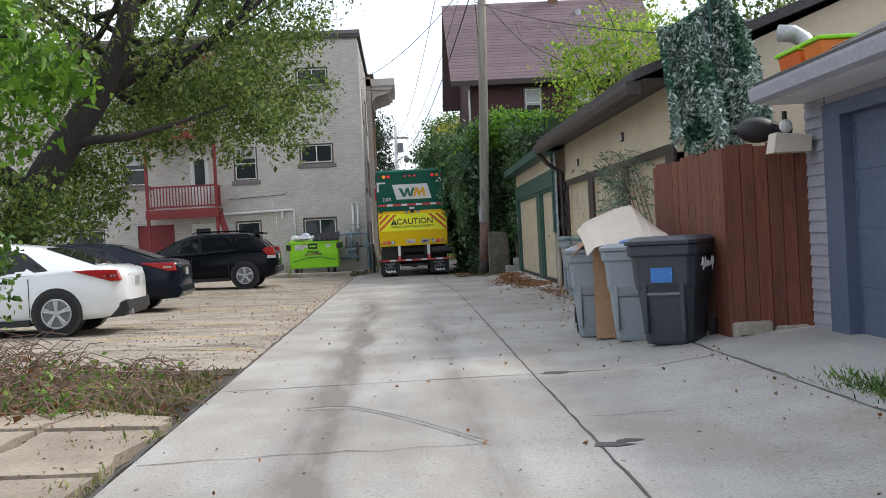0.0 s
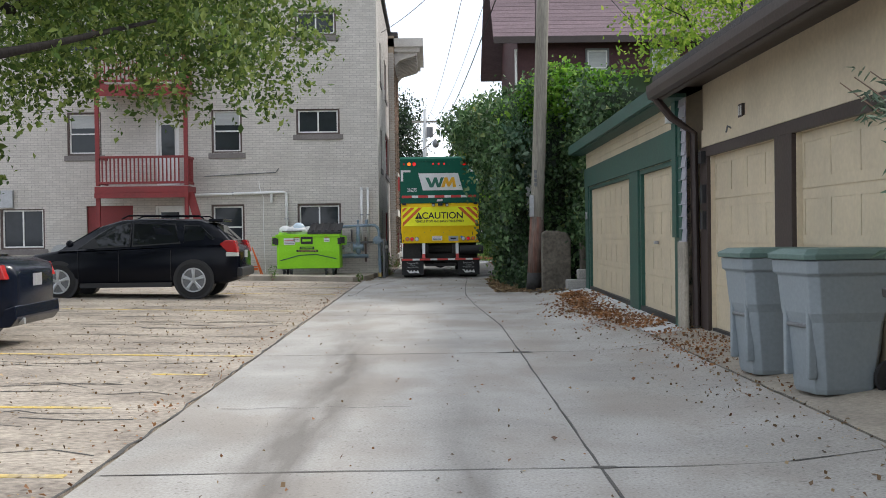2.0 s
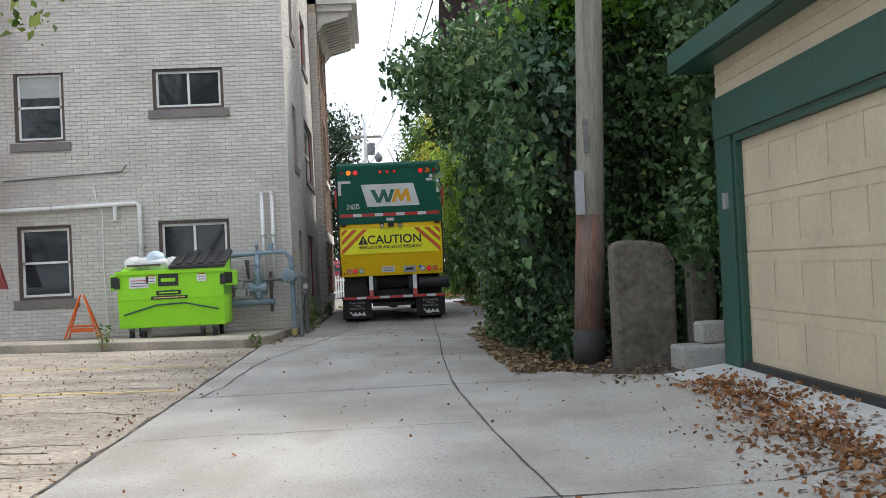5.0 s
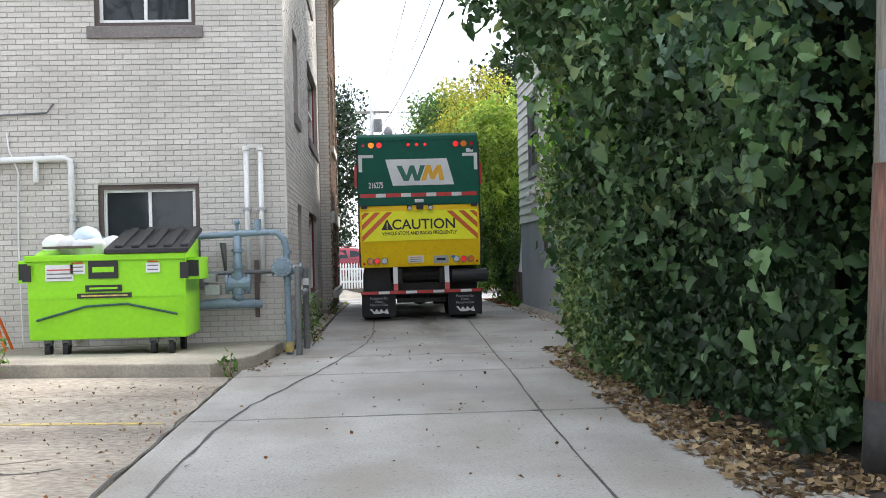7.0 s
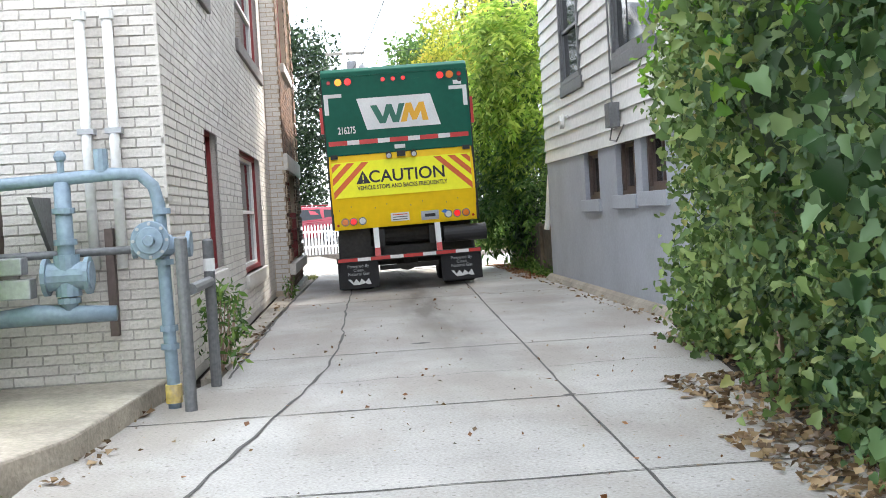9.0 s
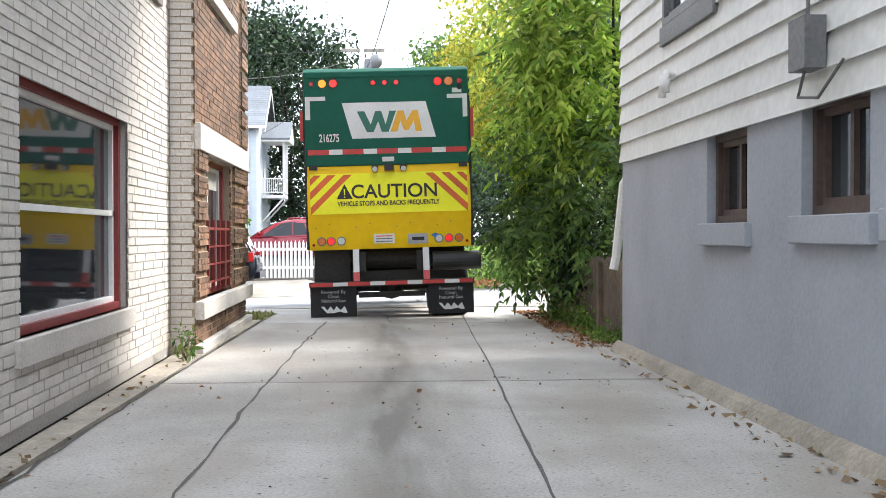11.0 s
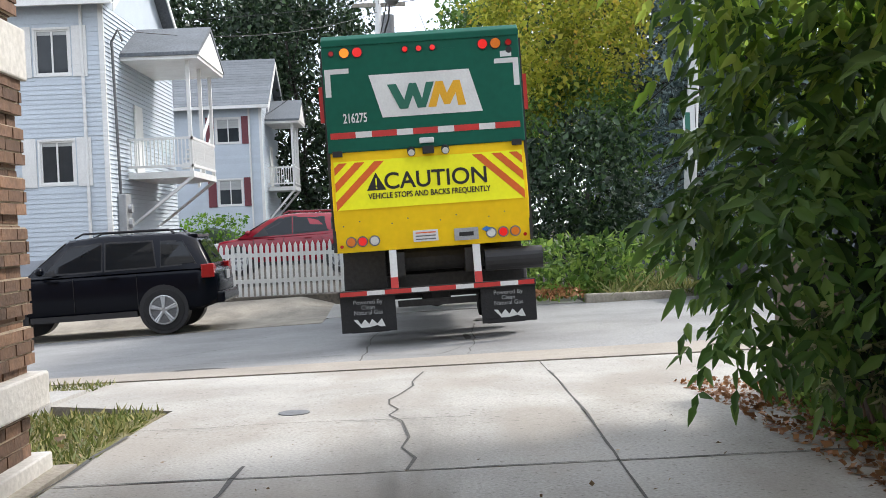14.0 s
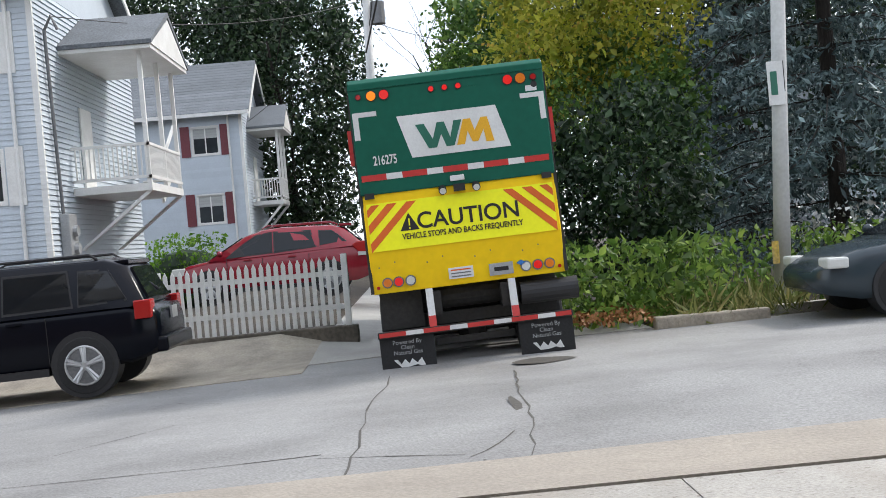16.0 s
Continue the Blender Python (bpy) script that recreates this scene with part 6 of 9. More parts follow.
def build_pole_and_blocks():
    p = thing("utility_pole", "weathered wooden utility pole with dark foot", "utility pole")
    part("shaft", Mesh().path([(1.79, 40.7, 0), (1.90, 40.7, 2.1), (2.05, 40.7, 6), (2.25, 40.7, 12)], [.175, .16, .145, .12], 14), POLEW, p, smooth=True)
    part("foot_band", Mesh().path([(1.79, 40.7, 0), (1.813, 40.7, .44)], [.187, .182], 14), DIRTBLK, p, "blackened foot", smooth=True)
    part("worn_band", Mesh().path([(1.813, 40.7, .44), (1.85, 40.7, 1.15), (1.88, 40.7, 1.75)], [.176, .172, .163], 14), POLERED, p, "red-brown weathered lower shaft", smooth=True)
    part("tag", Mesh().box(1.69, 1.79, 40.51, 40.58, 1.75, 2.25), STEEL, p, "pale metal tag")
    for k in range(4):
        part("tag_plate", Mesh().box(1.81, 1.87, 40.52, 40.535, 2.45 + k * .1, 2.53 + k * .1), GREYMET, p, "small plate with a bar")
    part("crossarm", Mesh().box(1.0, 3.3, 40.65, 40.77, 10.6, 10.75), POLEW, p)
    p.matrix_basis = Matrix.Translation((-.05, -.3, 0))
    b = thing("concrete_block", "rough weathered concrete wall stub", "block")
    b.matrix_basis = Matrix.Translation((-.22, -.7, 0))
    # stub and slab: the shade they stand in is put into the concrete colour
    part("block", Mesh().prism([(2.05, -.02), (2.68, -.02), (2.7, 1.2), (2.62, 1.36), (2.4, 1.41), (2.15, 1.42), (2.05, 1.37)], "y", 39.95, 40.3), CONC_DARK, b, bevel=.04)
    b = thing("concrete_block", "leaning concrete slab behind the stub", "block")
    part("block", Mesh().box(2.74, 3.02, 39.6, 39.9, 0.1, 1.25), CONC_DARK, b, bevel=.05)
    s = thing("step", "two small pale concrete steps by the garage", "step")
    s.matrix_basis = Matrix.Translation((0, -.62, 0))
    part("tread", Mesh().box(2.3, 2.95, 39.1, 39.6, 0, .34), CONC, s, bevel=.03)
    part("tread", Mesh().box(2.55, 2.95, 39.3, 39.6, .34, .56), CONC, s, bevel=.03)
    # wires overhead
    def wire(a, b, sag, r=.012):
        a, b = Vector(a), Vector(b)
        pts = [a.lerp(b, k / 14) - Vector((0, 0, sag * 4 * (k / 14) * (1 - k / 14))) for k in range(15)]
        w = thing("power_line", "black overhead wire strung between utility poles", "cable", group="overhead wires")
        part("wire", Mesh().path(pts, r, 5), CABLE, w)
    wire((1.0, 40.75, 10.7), (-.9, 105, 10.5), 1.2)
    wire((1.9, 40.75, 10.7), (-.4, 105, 10.5), 1.4)
    wire((1.9, 40.75, 9.6), (-.9, 105, 9.2), 1.6, .02)
    wire((1.9, 40.75, 9.9), (-2.6, 55, 8.6), .5)
    wire((1.9, 40.75, 9.2), (3.0, 52.3, 7.4), .4)
    wire((1.9, 40.75, 9.4), (7.5, 52.3, 7.6), .5)
    wire((1.0, 40.75, 10.7), (.6, -10, 9.5), .8)
    wire((1.9, 40.75, 10.7), (3.2, -10, 9.5), .8)
    wire((1.9, 40.75, 9.0), (4.5, 18, 3.6), .3)
    wire((-.95, 105, 10.2), (-7.6, 89.2, 6.9), .5)
    wire((-.95, 105, 9.8), (-6.6, 112, 6.9), .2)
    wire((-.9, 105, 10.5), (14, 80, 9.5), .8)
    wire((-1.6, 105, 10.5), (-30, 98, 9.5), .6)
    wire((-.9, 105, 9.4), (4.2, 100, 7.2), .3)


build_pole_and_blocks()

# ---- garbage truck ----


def lamp_disc(m, x, z, r, y0=-0.02, y1=0.01, n=16):
    return m.tube((x, y0, z), (x, y1, z), r, n=n)


def build_truck():
    t = thing("garbage_truck", "green and yellow garbage truck with caution sign and mud flaps", "truck")
    part("tailgate", Mesh().prism([(0.0, 2.33), (0.0, 3.72), (0.08, 3.78), (1.2, 3.78), (1.2, 2.33)], "x", -1.22, 1.22), TGREEN, t, "dark green tailgate top", bevel=.015)
    part("lower_gate", Mesh().prism([(0.03, 2.36), (-0.02, 1.62), (0.06, 1.09), (1.2, 1.09), (1.2, 2.36)], "x", -1.21, 1.21), TYELL, t, "yellow lower tailgate", bevel=.012)
    part("body", Mesh().box(-1.2, 1.2, 1.22, 6.8, 1.1, 3.65), TGREEN, t, bevel=.03)
    for s in (-1, 1):
        part("side_rib", Mesh().box(s * 1.22 - .02, s * 1.22 + .02, .02, .14, 1.1, 3.6), DIRTBLK, t)
        for k in range(6):
            part("side_rib", Mesh().box(s * 1.22 - .03, s * 1.22 + .03, 1.5 + k * .95, 1.6 + k * .95, 1.15, 3.6), TGREEN, t)
        part("side_marker", Mesh().box(s * 1.26 - .03, s * 1.26 + .03, .06, .12, 2.72, 3.16), REDREF, t, "red side flag")
    part("top_rail", Mesh().box(-1.22, 1.22, -.015, .0, 3.64, 3.7), TGREEN, t)
    part("cab", Mesh().prism([(6.9, .7), (9.1, .7), (9.1, 2.0), (8.8, 2.9), (6.9, 2.9)], "x", -1.15, 1.15), TGREEN, t, bevel=.04)
    part("cab_window", Mesh().box(-1.16, 1.16, 7.3, 8.6, 1.9, 2.6), CARGL, t)
    # top lamps
    for x, r, m in ((-1.1, .03, LAMP_RD), (-.94, .058, LAMP_AL), (-.78, .058, LAMP_R), (-.19, .033, LAMP_R), (-.02, .033, LAMP_R), (.15, .033, LAMP_R), (.77, .058, LAMP_R), (.93, .062, LAMP_A), (1.09, .036, LAMP_RD)):
        part("lamp", lamp_disc(Mesh(), x, 3.55, r), m, t)
        part("lamp_ring", lamp_disc(Mesh(), x, 3.55, r + .012, -.008, .01), BLACKP, t)
    # flat black disc in place of a hole, its inner shade painted
    part("lamp", lamp_disc(Mesh(), 1.09, 3.46, .04, -.006), BLACKP, t, "black disc painting the shade in an empty lamp hole")
    part("slot", Mesh().box(.27, .43, -.004, .01, 3.53, 3.58), TGREEN, t)
    # white corner brackets
    for s in (-1, 1):
        part("corner_mark", Mesh().box(min(s * 1.2, s * .9), max(s * 1.2, s * .9), -.005, .002, 3.3, 3.36).box(min(s * 1.2, s * 1.13), max(s * 1.2, s * 1.13), -.005, .002, 3.02, 3.3), WHITEREF, t)
    part("white_patch", Mesh().box(.98, 1.12, -.005, .002, 3.38, 3.45), WHITEREF, t)
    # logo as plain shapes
    sg = part("logo_panel", Mesh().prism([(-.66, 3.26), (.58, 3.26), (.72, 2.73), (-.52, 2.73)], "y", -.006, .002), WHITEREF, t, "white slanted panel")
    part("logo_shape", Mesh().prism([(-.44, 3.13), (-.33, 3.13), (-.24, 2.93), (-.17, 3.13), (-.08, 3.13), (-.02, 2.93), (.04, 3.13), (.14, 3.13), (.02, 2.82), (-.08, 2.82), (-.13, 2.98), (-.2, 2.82), (-.3, 2.82)], "y", -.0105, -.0065), LOGOG, sg, "green zigzag")
    part("logo_shape", Mesh().prism([(.05, 2.82), (.16, 3.13), (.25, 3.13), (.29, 2.98), (.38, 3.13), (.46, 3.13), (.52, 2.82), (.42, 2.82), (.4, 2.98), (.32, 2.84), (.25, 2.84), (.2, 2.98), (.15, 2.82)], "y", -.0105, -.0065), LOGOY, sg, "yellow zigzag")
    letters("fleet_number", "216275", .135, WHITEREF, t, pose(-.86, -.006, 2.74, 90, 0, 0) @ Matrix.Diagonal((.74, 1.2, 1, 1)), heavy=.0025)
    x = -1.18
    k = 0
    while x < 1.17:
        w = .31 if k % 2 == 0 else .2
        w = min(w, 1.2 - x)
        part("reflector_strip", Mesh().box(x, x + w, -.006, .002, 2.5, 2.575), REDREF if k % 2 == 0 else WHITEREF, t)
        x += w
        k += 1
    part("plate_lamp", Mesh().box(-.09, .09, -.02, .0, 2.38, 2.45), WHITEREF, t, bevel=.01)
    part("latch", Mesh().box(-1.17, -1.05, -.03, .02, 2.28, 2.35), BLACKP, t)
    part("latch", Mesh().box(1.05, 1.17, -.03, .02, 2.28, 2.35), BLACKP, t)
    part("camera_housing", Mesh().box(-.06, .08, -.08, .02, 2.25, 2.34), BLACKP, t, "small rear camera")
    for x in (-.2, .22):
        part("work_lamp", Mesh().tube((x, -.09, 2.27), (x, .0, 2.3), .05, n=14), BLACKP, t)
        part("work_lamp_glass", Mesh().tube((x, -.095, 2.268), (x, -.088, 2.27), .04, n=14), LAMP_W, t)
    # caution sign, slightly tilted plate
    sn = part("caution_sign", Mesh().prism([(.012, 2.22), (-.035, 1.62), (-.03, 1.62), (.018, 2.22)], "x", -1.17, 1.17), SIGNY, t, "bright yellow caution sign")

    def on(z, off):
        return .012 - (2.22 - z) * .047 / .6 - off

    def stripe(poly):
        m = Mesh()
        n = len(poly)
        m.add([(p[0], on(p[1], .001), p[1]) for p in poly] + [(p[0], on(p[1], .004), p[1]) for p in poly],
              [(i, (i + 1) % n, n + (i + 1) % n, n + i) for i in range(n)] + [tuple(range(n)), tuple(range(2 * n - 1, n - 1, -1))])
        part("stripe", m, ORANGE, sn)
    for s in (-1, 1):
        for a, b in ((0.06, .16), (.26, .38), (.5, .62)):
            # bands running from the outer edge up to the top edge
            stripe([(s * 1.165, 2.2 - a * .95), (s * 1.165, 2.2 - b * .95), (s * (1.165 - b * 1.0), 2.2), (s * (1.165 - a * 1.0), 2.2)])
    slope = math.degrees(math.atan2(.047, .6))
    letters("caution_text", "CAUTION", .285, INK, sn, pose(.08, on(1.93, .004), 1.935, 90 - slope, 0, 0), heavy=.004)
    letters("small_text", "VEHICLE STOPS AND BACKS FREQUENTLY", .092, INK, sn, pose(-.01, on(1.74, .004), 1.765, 90 - slope, 0, 0) @ Matrix.Diagonal((.86, 1.08, 1, 1)), heavy=.0016)
    m = Mesh()
    tri = [(-.78, 1.84), (-.54, 1.84), (-.66, 2.06)]
    m.add([(p[0], on(p[1], .001), p[1]) for p in tri] + [(p[0], on(p[1], .004), p[1]) for p in tri], [(0, 1, 4, 3), (1, 2, 5, 4), (2, 0, 3, 5), (0, 1, 2), (5, 4, 3)])
    part("warning_triangle", m, INK, sn)
    part("exclamation", Mesh().box(-.668, -.652, on(1.9, .008), on(1.9, .002), 1.9, 1.99).box(-.668, -.652, on(1.86, .008), on(1.86, .002), 1.86, 1.88), SIGNY, sn)
    # lower lamps
    for x, m in ((-1.02, LAMP_A), (-.88, LAMP_R), (-.73, LAMP_W), (.72, LAMP_W), (.87, LAMP_R), (1.02, LAMP_A)):
        part("lamp", lamp_disc(Mesh(), x, 1.22, .052, .012, .06), m, t)
        part("lamp_ring", lamp_disc(Mesh(), x, 1.22, .068, .02, .06), GREYMET, t)
    for x in (-1.14, 1.14):
        part("lamp", lamp_disc(Mesh(), x, 1.17, .022, .02, .06, 10), LAMP_RD, t)
    part("notice", Mesh().box(-.25, .06, .022, .05, 1.17, 1.31), WHITEREF, t, "white notice with unreadable bars")
    for k in range(3):
        part("notice_bar", Mesh().box(-.22, .03, .018, .022, 1.19 + k * .04, 1.205 + k * .04), ORANGE if k == 2 else GREYMET, t)
    part("number_plate", Mesh().box(.26, .56, .015, .05, 1.15, 1.3), STEEL, t, "rear plate with a dark bar")
    part("plate_bar", Mesh().box(.32, .5, .011, .015, 1.2, 1.25), INK, t)
    part("badge", Mesh().prism([(.6, 1.27), (.665, 1.305), (.73, 1.27), (.665, 1.235)], "y", .012, .05), BLUEPL, t, "small blue diamond badge")
    rv = Mesh()
    for k in range(12):
        rv.tube((-1.1 + k * .2, .0, 1.42 + .05 * (k % 3)), (-1.1 + k * .2, .03, 1.42 + .05 * (k % 3)), .01, n=6)
    part("rivet", rv, GREYMET, t)
    # undercarriage
    part("frame_rail", Mesh().box(-.5, -.38, .1, 8.6, .75, 1.05).box(.38, .5, .1, 8.6, .75, 1.05), DIRTBLK, t)
    part("cross_member", Mesh().tube((-.75, .5, .95), (.85, .5, .95), .16, n=14).box(-1.1, 1.1, .45, .55, .6, .75), DIRTBLK, t)
    part("underbody", Mesh().box(-1.15, 1.15, .75, .95, .75, 1.09).box(-1.15, -.62, .25, .95, .62, 1.09), DIRTBLK, t)
    # boxes added to darken the space below the body, where shade lies
    part("underside_shade_box", Mesh().box(-.6, .6, 1.5, 6.6, .5, 1.09).box(-1.1, 1.1, 3.1, 6.4, .55, 1.09), DIRTBLK, t, "black boxes standing in for shade under the truck")
    part("step_beam", Mesh().box(-.5, .5, .2, .3, .36, .44), DIRTBLK, t)
    part("muffler", Mesh().tube((.62, .12, .88), (1.34, .12, .88), .14, n=18), BLACKP, t, "black cylinder beside the bumper", smooth=False)
    for x in (-.52, .52):
        part("bumper_arm", Mesh().prism([(.04, 1.09), (.1, 1.09), (.04, .6), (-.06, .6)], "x", x - .045, x + .045), WHITEREF, t)
        part("bumper_arm_tape", Mesh().prism([(.012, .82), (-.05, .62), (-.07, .62), (-.008, .82)], "x", x - .046, x + .046), REDREF, t)
    b = part("bumper", Mesh().box(-1.22, 1.22, -.08, .02, .54, .62), DIRTBLK, t, "striped rear bumper bar", bevel=.006)
    x = -1.2
    k = 0
    while x < 1.19:
        w = min(.33 if k % 2 == 0 else .22, 1.2 - x)
        part("bumper_tape", Mesh().box(x, x + w, -.085, -.081, .555, .61), REDREF if k % 2 == 0 else WHITEREF, b)
        x += w
        k += 1
    for s in (-1, 1):
        f = part("mud_flap", Mesh().box(s * .87 - .34, s * .87 + .34, -.03, -.012, .1, .54), RUBBER, t, "black mud flap with white lettering")
        for k, (txt, z) in enumerate((("Powered By", .47), ("Clean", .405), ("Natural Gas", .34))):
            letters("flap_text", txt, .074, STEEL, f, pose(s * .87, -.032, z, 90, 0, 0))
        part("flap_mark", Mesh().prism([(s * .87 - .19, .26), (s * .87 - .14, .26), (s * .87 - .1, .2), (s * .87 - .05, .26), (s * .87 - .0, .2), (s * .87 + .04, .26), (s * .87 + .1, .2), (s * .87 + .16, .26), (s * .87 + .2, .16), (s * .87 + .14, .16), (s * .87 + .1, .18), (s * .87, .16), (s * .87 - .1, .16)], "y", -.036, -.031), WHITEREF, f, "white zigzag mark")
    # axles and wheels
    part("axle", Mesh().tube((-1.0, 1.0, .5), (1.0, 1.0, .5), .09), DIRTBLK, t)
    part("axle", Mesh().tube((-1.0, 2.4, .5), (1.0, 2.4, .5), .09), DIRTBLK, t)
    part("axle_housing", Mesh().ball((0, 1.0, .5), .22), DIRTBLK, t)
    wheels = []
    for s in (-1, 1):
        for y in (1.0, 2.4, 7.6):
            w = part("wheel", Mesh().tube((s * .28, 0, 0), (-s * .28, 0, 0), .5, n=28), RUBBER, t, bevel=.04)
            w.matrix_basis = pose(s * .9, y, .5)
            part("rim", Mesh().tube((s * .282, 0, 0), (s * .27, 0, 0), .28, n=18), STEEL, w)
            wheels.append((w, s * .9, y))
    return t, wheels


TRUCK, TRUCK_WHEELS = build_truck()

# ---- cars ----


def car(name, label, L, W, paint, prof, belt, roof, hw, glass, wheels, wr, at, lights=None, group=""):
    """A parked car, its front towards +x. prof: (x, low z, top z, half width) of the lower body; roof: (x, z, half width) of the cabin."""
    c = thing(name, label, "car", group, at=at)
    m = Mesh()
    secs = []
    for x, zl, zt, w in prof:
        zm = zl + (zt - zl) * .45
        half = [(w * .90, zl), (w * .985, zl + .10), (w, zm), (w * .985, zt - .10), (w * .94, zt - .03), (w * .80, zt), (0, zt + .012)]
        secs.append([(x, y, z) for y, z in half] + [(x, -y, z) for y, z in half[-2::-1]])
    n = len(secs[0])
    for s in secs:
        m.v += s
    for j in range(len(secs) - 1):
        for i in range(n - 1):
            m.f.append((j * n + i, j * n + i + 1, (j + 1) * n + i + 1, (j + 1) * n + i))
        m.f.append((j * n + n - 1, j * n, (j + 1) * n, (j + 1) * n + n - 1))
    m.f += [tuple(range(n)), tuple(range((len(secs) - 1) * n + n - 1, (len(secs) - 1) * n - 1, -1))]
    part("body", m, paint, c, smooth=True, bevel=.0)
    # cabin
    m = Mesh()
    secs = []
    for x, z, w in roof:
        zb = belt(x) - .05
        wb = hw * .965
        half = [(wb, zb), (wb + (w - wb) * .93, zb + (z - zb) * .93), (w * .86, z - .005), (0, z + .015)]
        secs.append([(x, y, zz) for y, zz in half] + [(x, -y, zz) for y, zz in half[-2::-1]])
    n = len(secs[0])
    for s in secs:
        m.v += s
    for j in range(len(secs) - 1):
        for i in range(n - 1):
            m.f.append((j * n + i, j * n + i + 1, (j + 1) * n + i + 1, (j + 1) * n + i))
    m.f += [tuple(range(n)), tuple(range((len(secs) - 1) * n + n - 1, (len(secs) - 1) * n - 1, -1))]
    part("cabin", m, paint, c, smooth=True)

    def side_y(x, z):
        w = lerp([(r[0], r[2]) for r in sorted(roof)], x)
        zt = lerp([(r[0], r[1]) for r in sorted(roof)], x)
        zb = belt(x) - .05
        k = clamp((z - zb) / max(.05, (zt - zb) * .93), 0, 1)
        return hw * .965 + (w - hw * .965) * .93 * k
    for poly in glass:
        for s in (-1, 1):
            k = len(poly)
            mm = Mesh()
            mm.add([(x, s * (side_y(x, z) + .004), z) for x, z in poly] + [(x, s * (side_y(x, z) + .012), z) for x, z in poly],
                   [(i, (i + 1) % k, k + (i + 1) % k, k + i) for i in range(k)] + [tuple(range(k)), tuple(range(2 * k - 1, k - 1, -1))])
            part("side_window", mm, CARGL, c)
            cx = sum(p[0] for p in poly) / k
            cz = sum(p[1] for p in poly) / k
            out = [(cx + (x - cx) * 1.06, cz + (z - cz) * 1.14) for x, z in poly]
            mm = Mesh()
            mm.add([(x, s * (side_y(x, z) + .0), z) for x, z in out] + [(x, s * (side_y(x, z) + .006), z) for x, z in out],
                   [(i, (i + 1) % k, k + (i + 1) % k, k + i) for i in range(k)] + [tuple(range(k)), tuple(range(2 * k - 1, k - 1, -1))])
            part("window_trim", mm, BLACKP, c)
    # windscreens between the first and last pairs of roof stations
    for (a, b, sg) in ((roof[0], roof[1], -1), (roof[-1], roof[-2], 1)):
        (xa, za, wa), (xb, zb, wb) = a, b
        zlo, zhi = za + (zb - za) * .08, za + (zb - za) * .9
        xlo, xhi = xa + (xb - xa) * .08, xa + (xb - xa) * .9
        nx, nz = -(zb - za), (xb - xa)
        ln = math.hypot(nx, nz)
        nx, nz = nx / ln, nz / ln
        if nz < 0:
            nx, nz = -nx, -nz
        o = .024
        y0, y1 = wa * .84, wb * .82
        mm = Mesh()
        q = [(xlo, -y0, zlo), (xlo, y0, zlo), (xhi, y1, zhi), (xhi, -y1, zhi)]
        mm.add([(p[0] + nx * .0, p[1], p[2] + nz * .0) for p in q] + [(p[0] + nx * o, p[1], p[2] + nz * o) for p in q],
               [(0, 1, 2, 3), (4, 5, 6, 7), (0, 1, 5, 4), (1, 2, 6, 5), (2, 3, 7, 6), (3, 0, 4, 7)])
        part("windscreen" if sg > 0 else "rear_window", mm, CARGL, c)
    # wheels in dark arches
    for x in wheels:
        for s in (-1, 1):
            w = lerp([(p[0], p[3]) for p in sorted(prof)], x)
            part("wheel_arch", Mesh().tube((x, s * (w + .004), wr * 1.03), (x, s * (w - .3), wr * 1.03), wr * 1.16, n=30), BLACKP, c, smooth=False)
            wh = part("wheel", Mesh().tube((x, s * (w + .012), wr), (x, s * (w - .2), wr), wr, n=30), RUBBER, c, bevel=.02)
            part("rim_back", Mesh().tube((x, s * (w + .016), wr), (x, s * (w + .01), wr), wr * .68, n=26), GREYMET, wh)
            rm = Mesh()
            yy = s * (w + .02)
            for k in range(5):
                an = k * 2 * math.pi / 5 + .3
                for off in (-.10, .10):
                    p = (x + wr * .64 * math.cos(an + off), yy, wr + wr * .64 * math.sin(an + off))
                    rm.tube((x + wr * .1 * math.cos(an), yy, wr + wr * .1 * math.sin(an)), p, wr * .075, wr * .06, n=6)
            rm.tube((x, yy - s * .01, wr), (x, yy + s * .012, wr), wr * .17, n=14)
            for k in range(24):
                a0, a1 = k * math.pi / 12, (k + 1) * math.pi / 12
                rm.tube((x + wr * .66 * math.cos(a0), yy, wr + wr * .66 * math.sin(a0)), (x + wr * .66 * math.cos(a1), yy, wr + wr * .66 * math.sin(a1)), wr * .045, n=5)
            part("rim", rm, RIM, wh, "silver spoked wheel")
    xr, xf = min(p[0] for p in prof), max(p[0] for p in prof)
    zsill = prof[len(prof) // 2][1]
    part("sill_trim", Mesh().box(wheels[0] + wr * 1.25, wheels[1] - wr * 1.25, -hw - .006, hw + .006, zsill - .03, zsill + .07), BLACKP, c)
    for s in (-1, 1):
        part("mirror", Mesh().ball((roof[-1][0] - .32, s * (hw + .1), belt(0) + .08), .11, 10, 6, (.7, 1, .7)), paint, c, smooth=True)
        for x in (-.55, .5):
            part("door_handle", Mesh().box(x - .1, x + .1, min(s * hw * .985, s * (hw * .985 + .03)), max(s * hw * .985, s * (hw * .985 + .03)), belt(0) - .13, belt(0) - .10), CHROME if paint is CARW else paint, c)
        for x in (-.95, .15, 1.0):
            part("door_seam", Mesh().box(x - .004, x + .004, min(s * (hw - .01), s * (hw + .004)), max(s * (hw - .01), s * (hw + .004)), zsill + .1, belt(0) - .08), BLACKP, c)
    if lights:
        lights(c, xr, xf)
    return c


def tail(c, boxes, material, label=""):
    for (x0, x1, y0, y1, z0, z1) in boxes:
        for s in (-1, 1):
            part("tail_lamp", Mesh().box(x0, x1, min(s * y0, s * y1), max(s * y0, s * y1), z0, z1), material, c, label, bevel=.015)


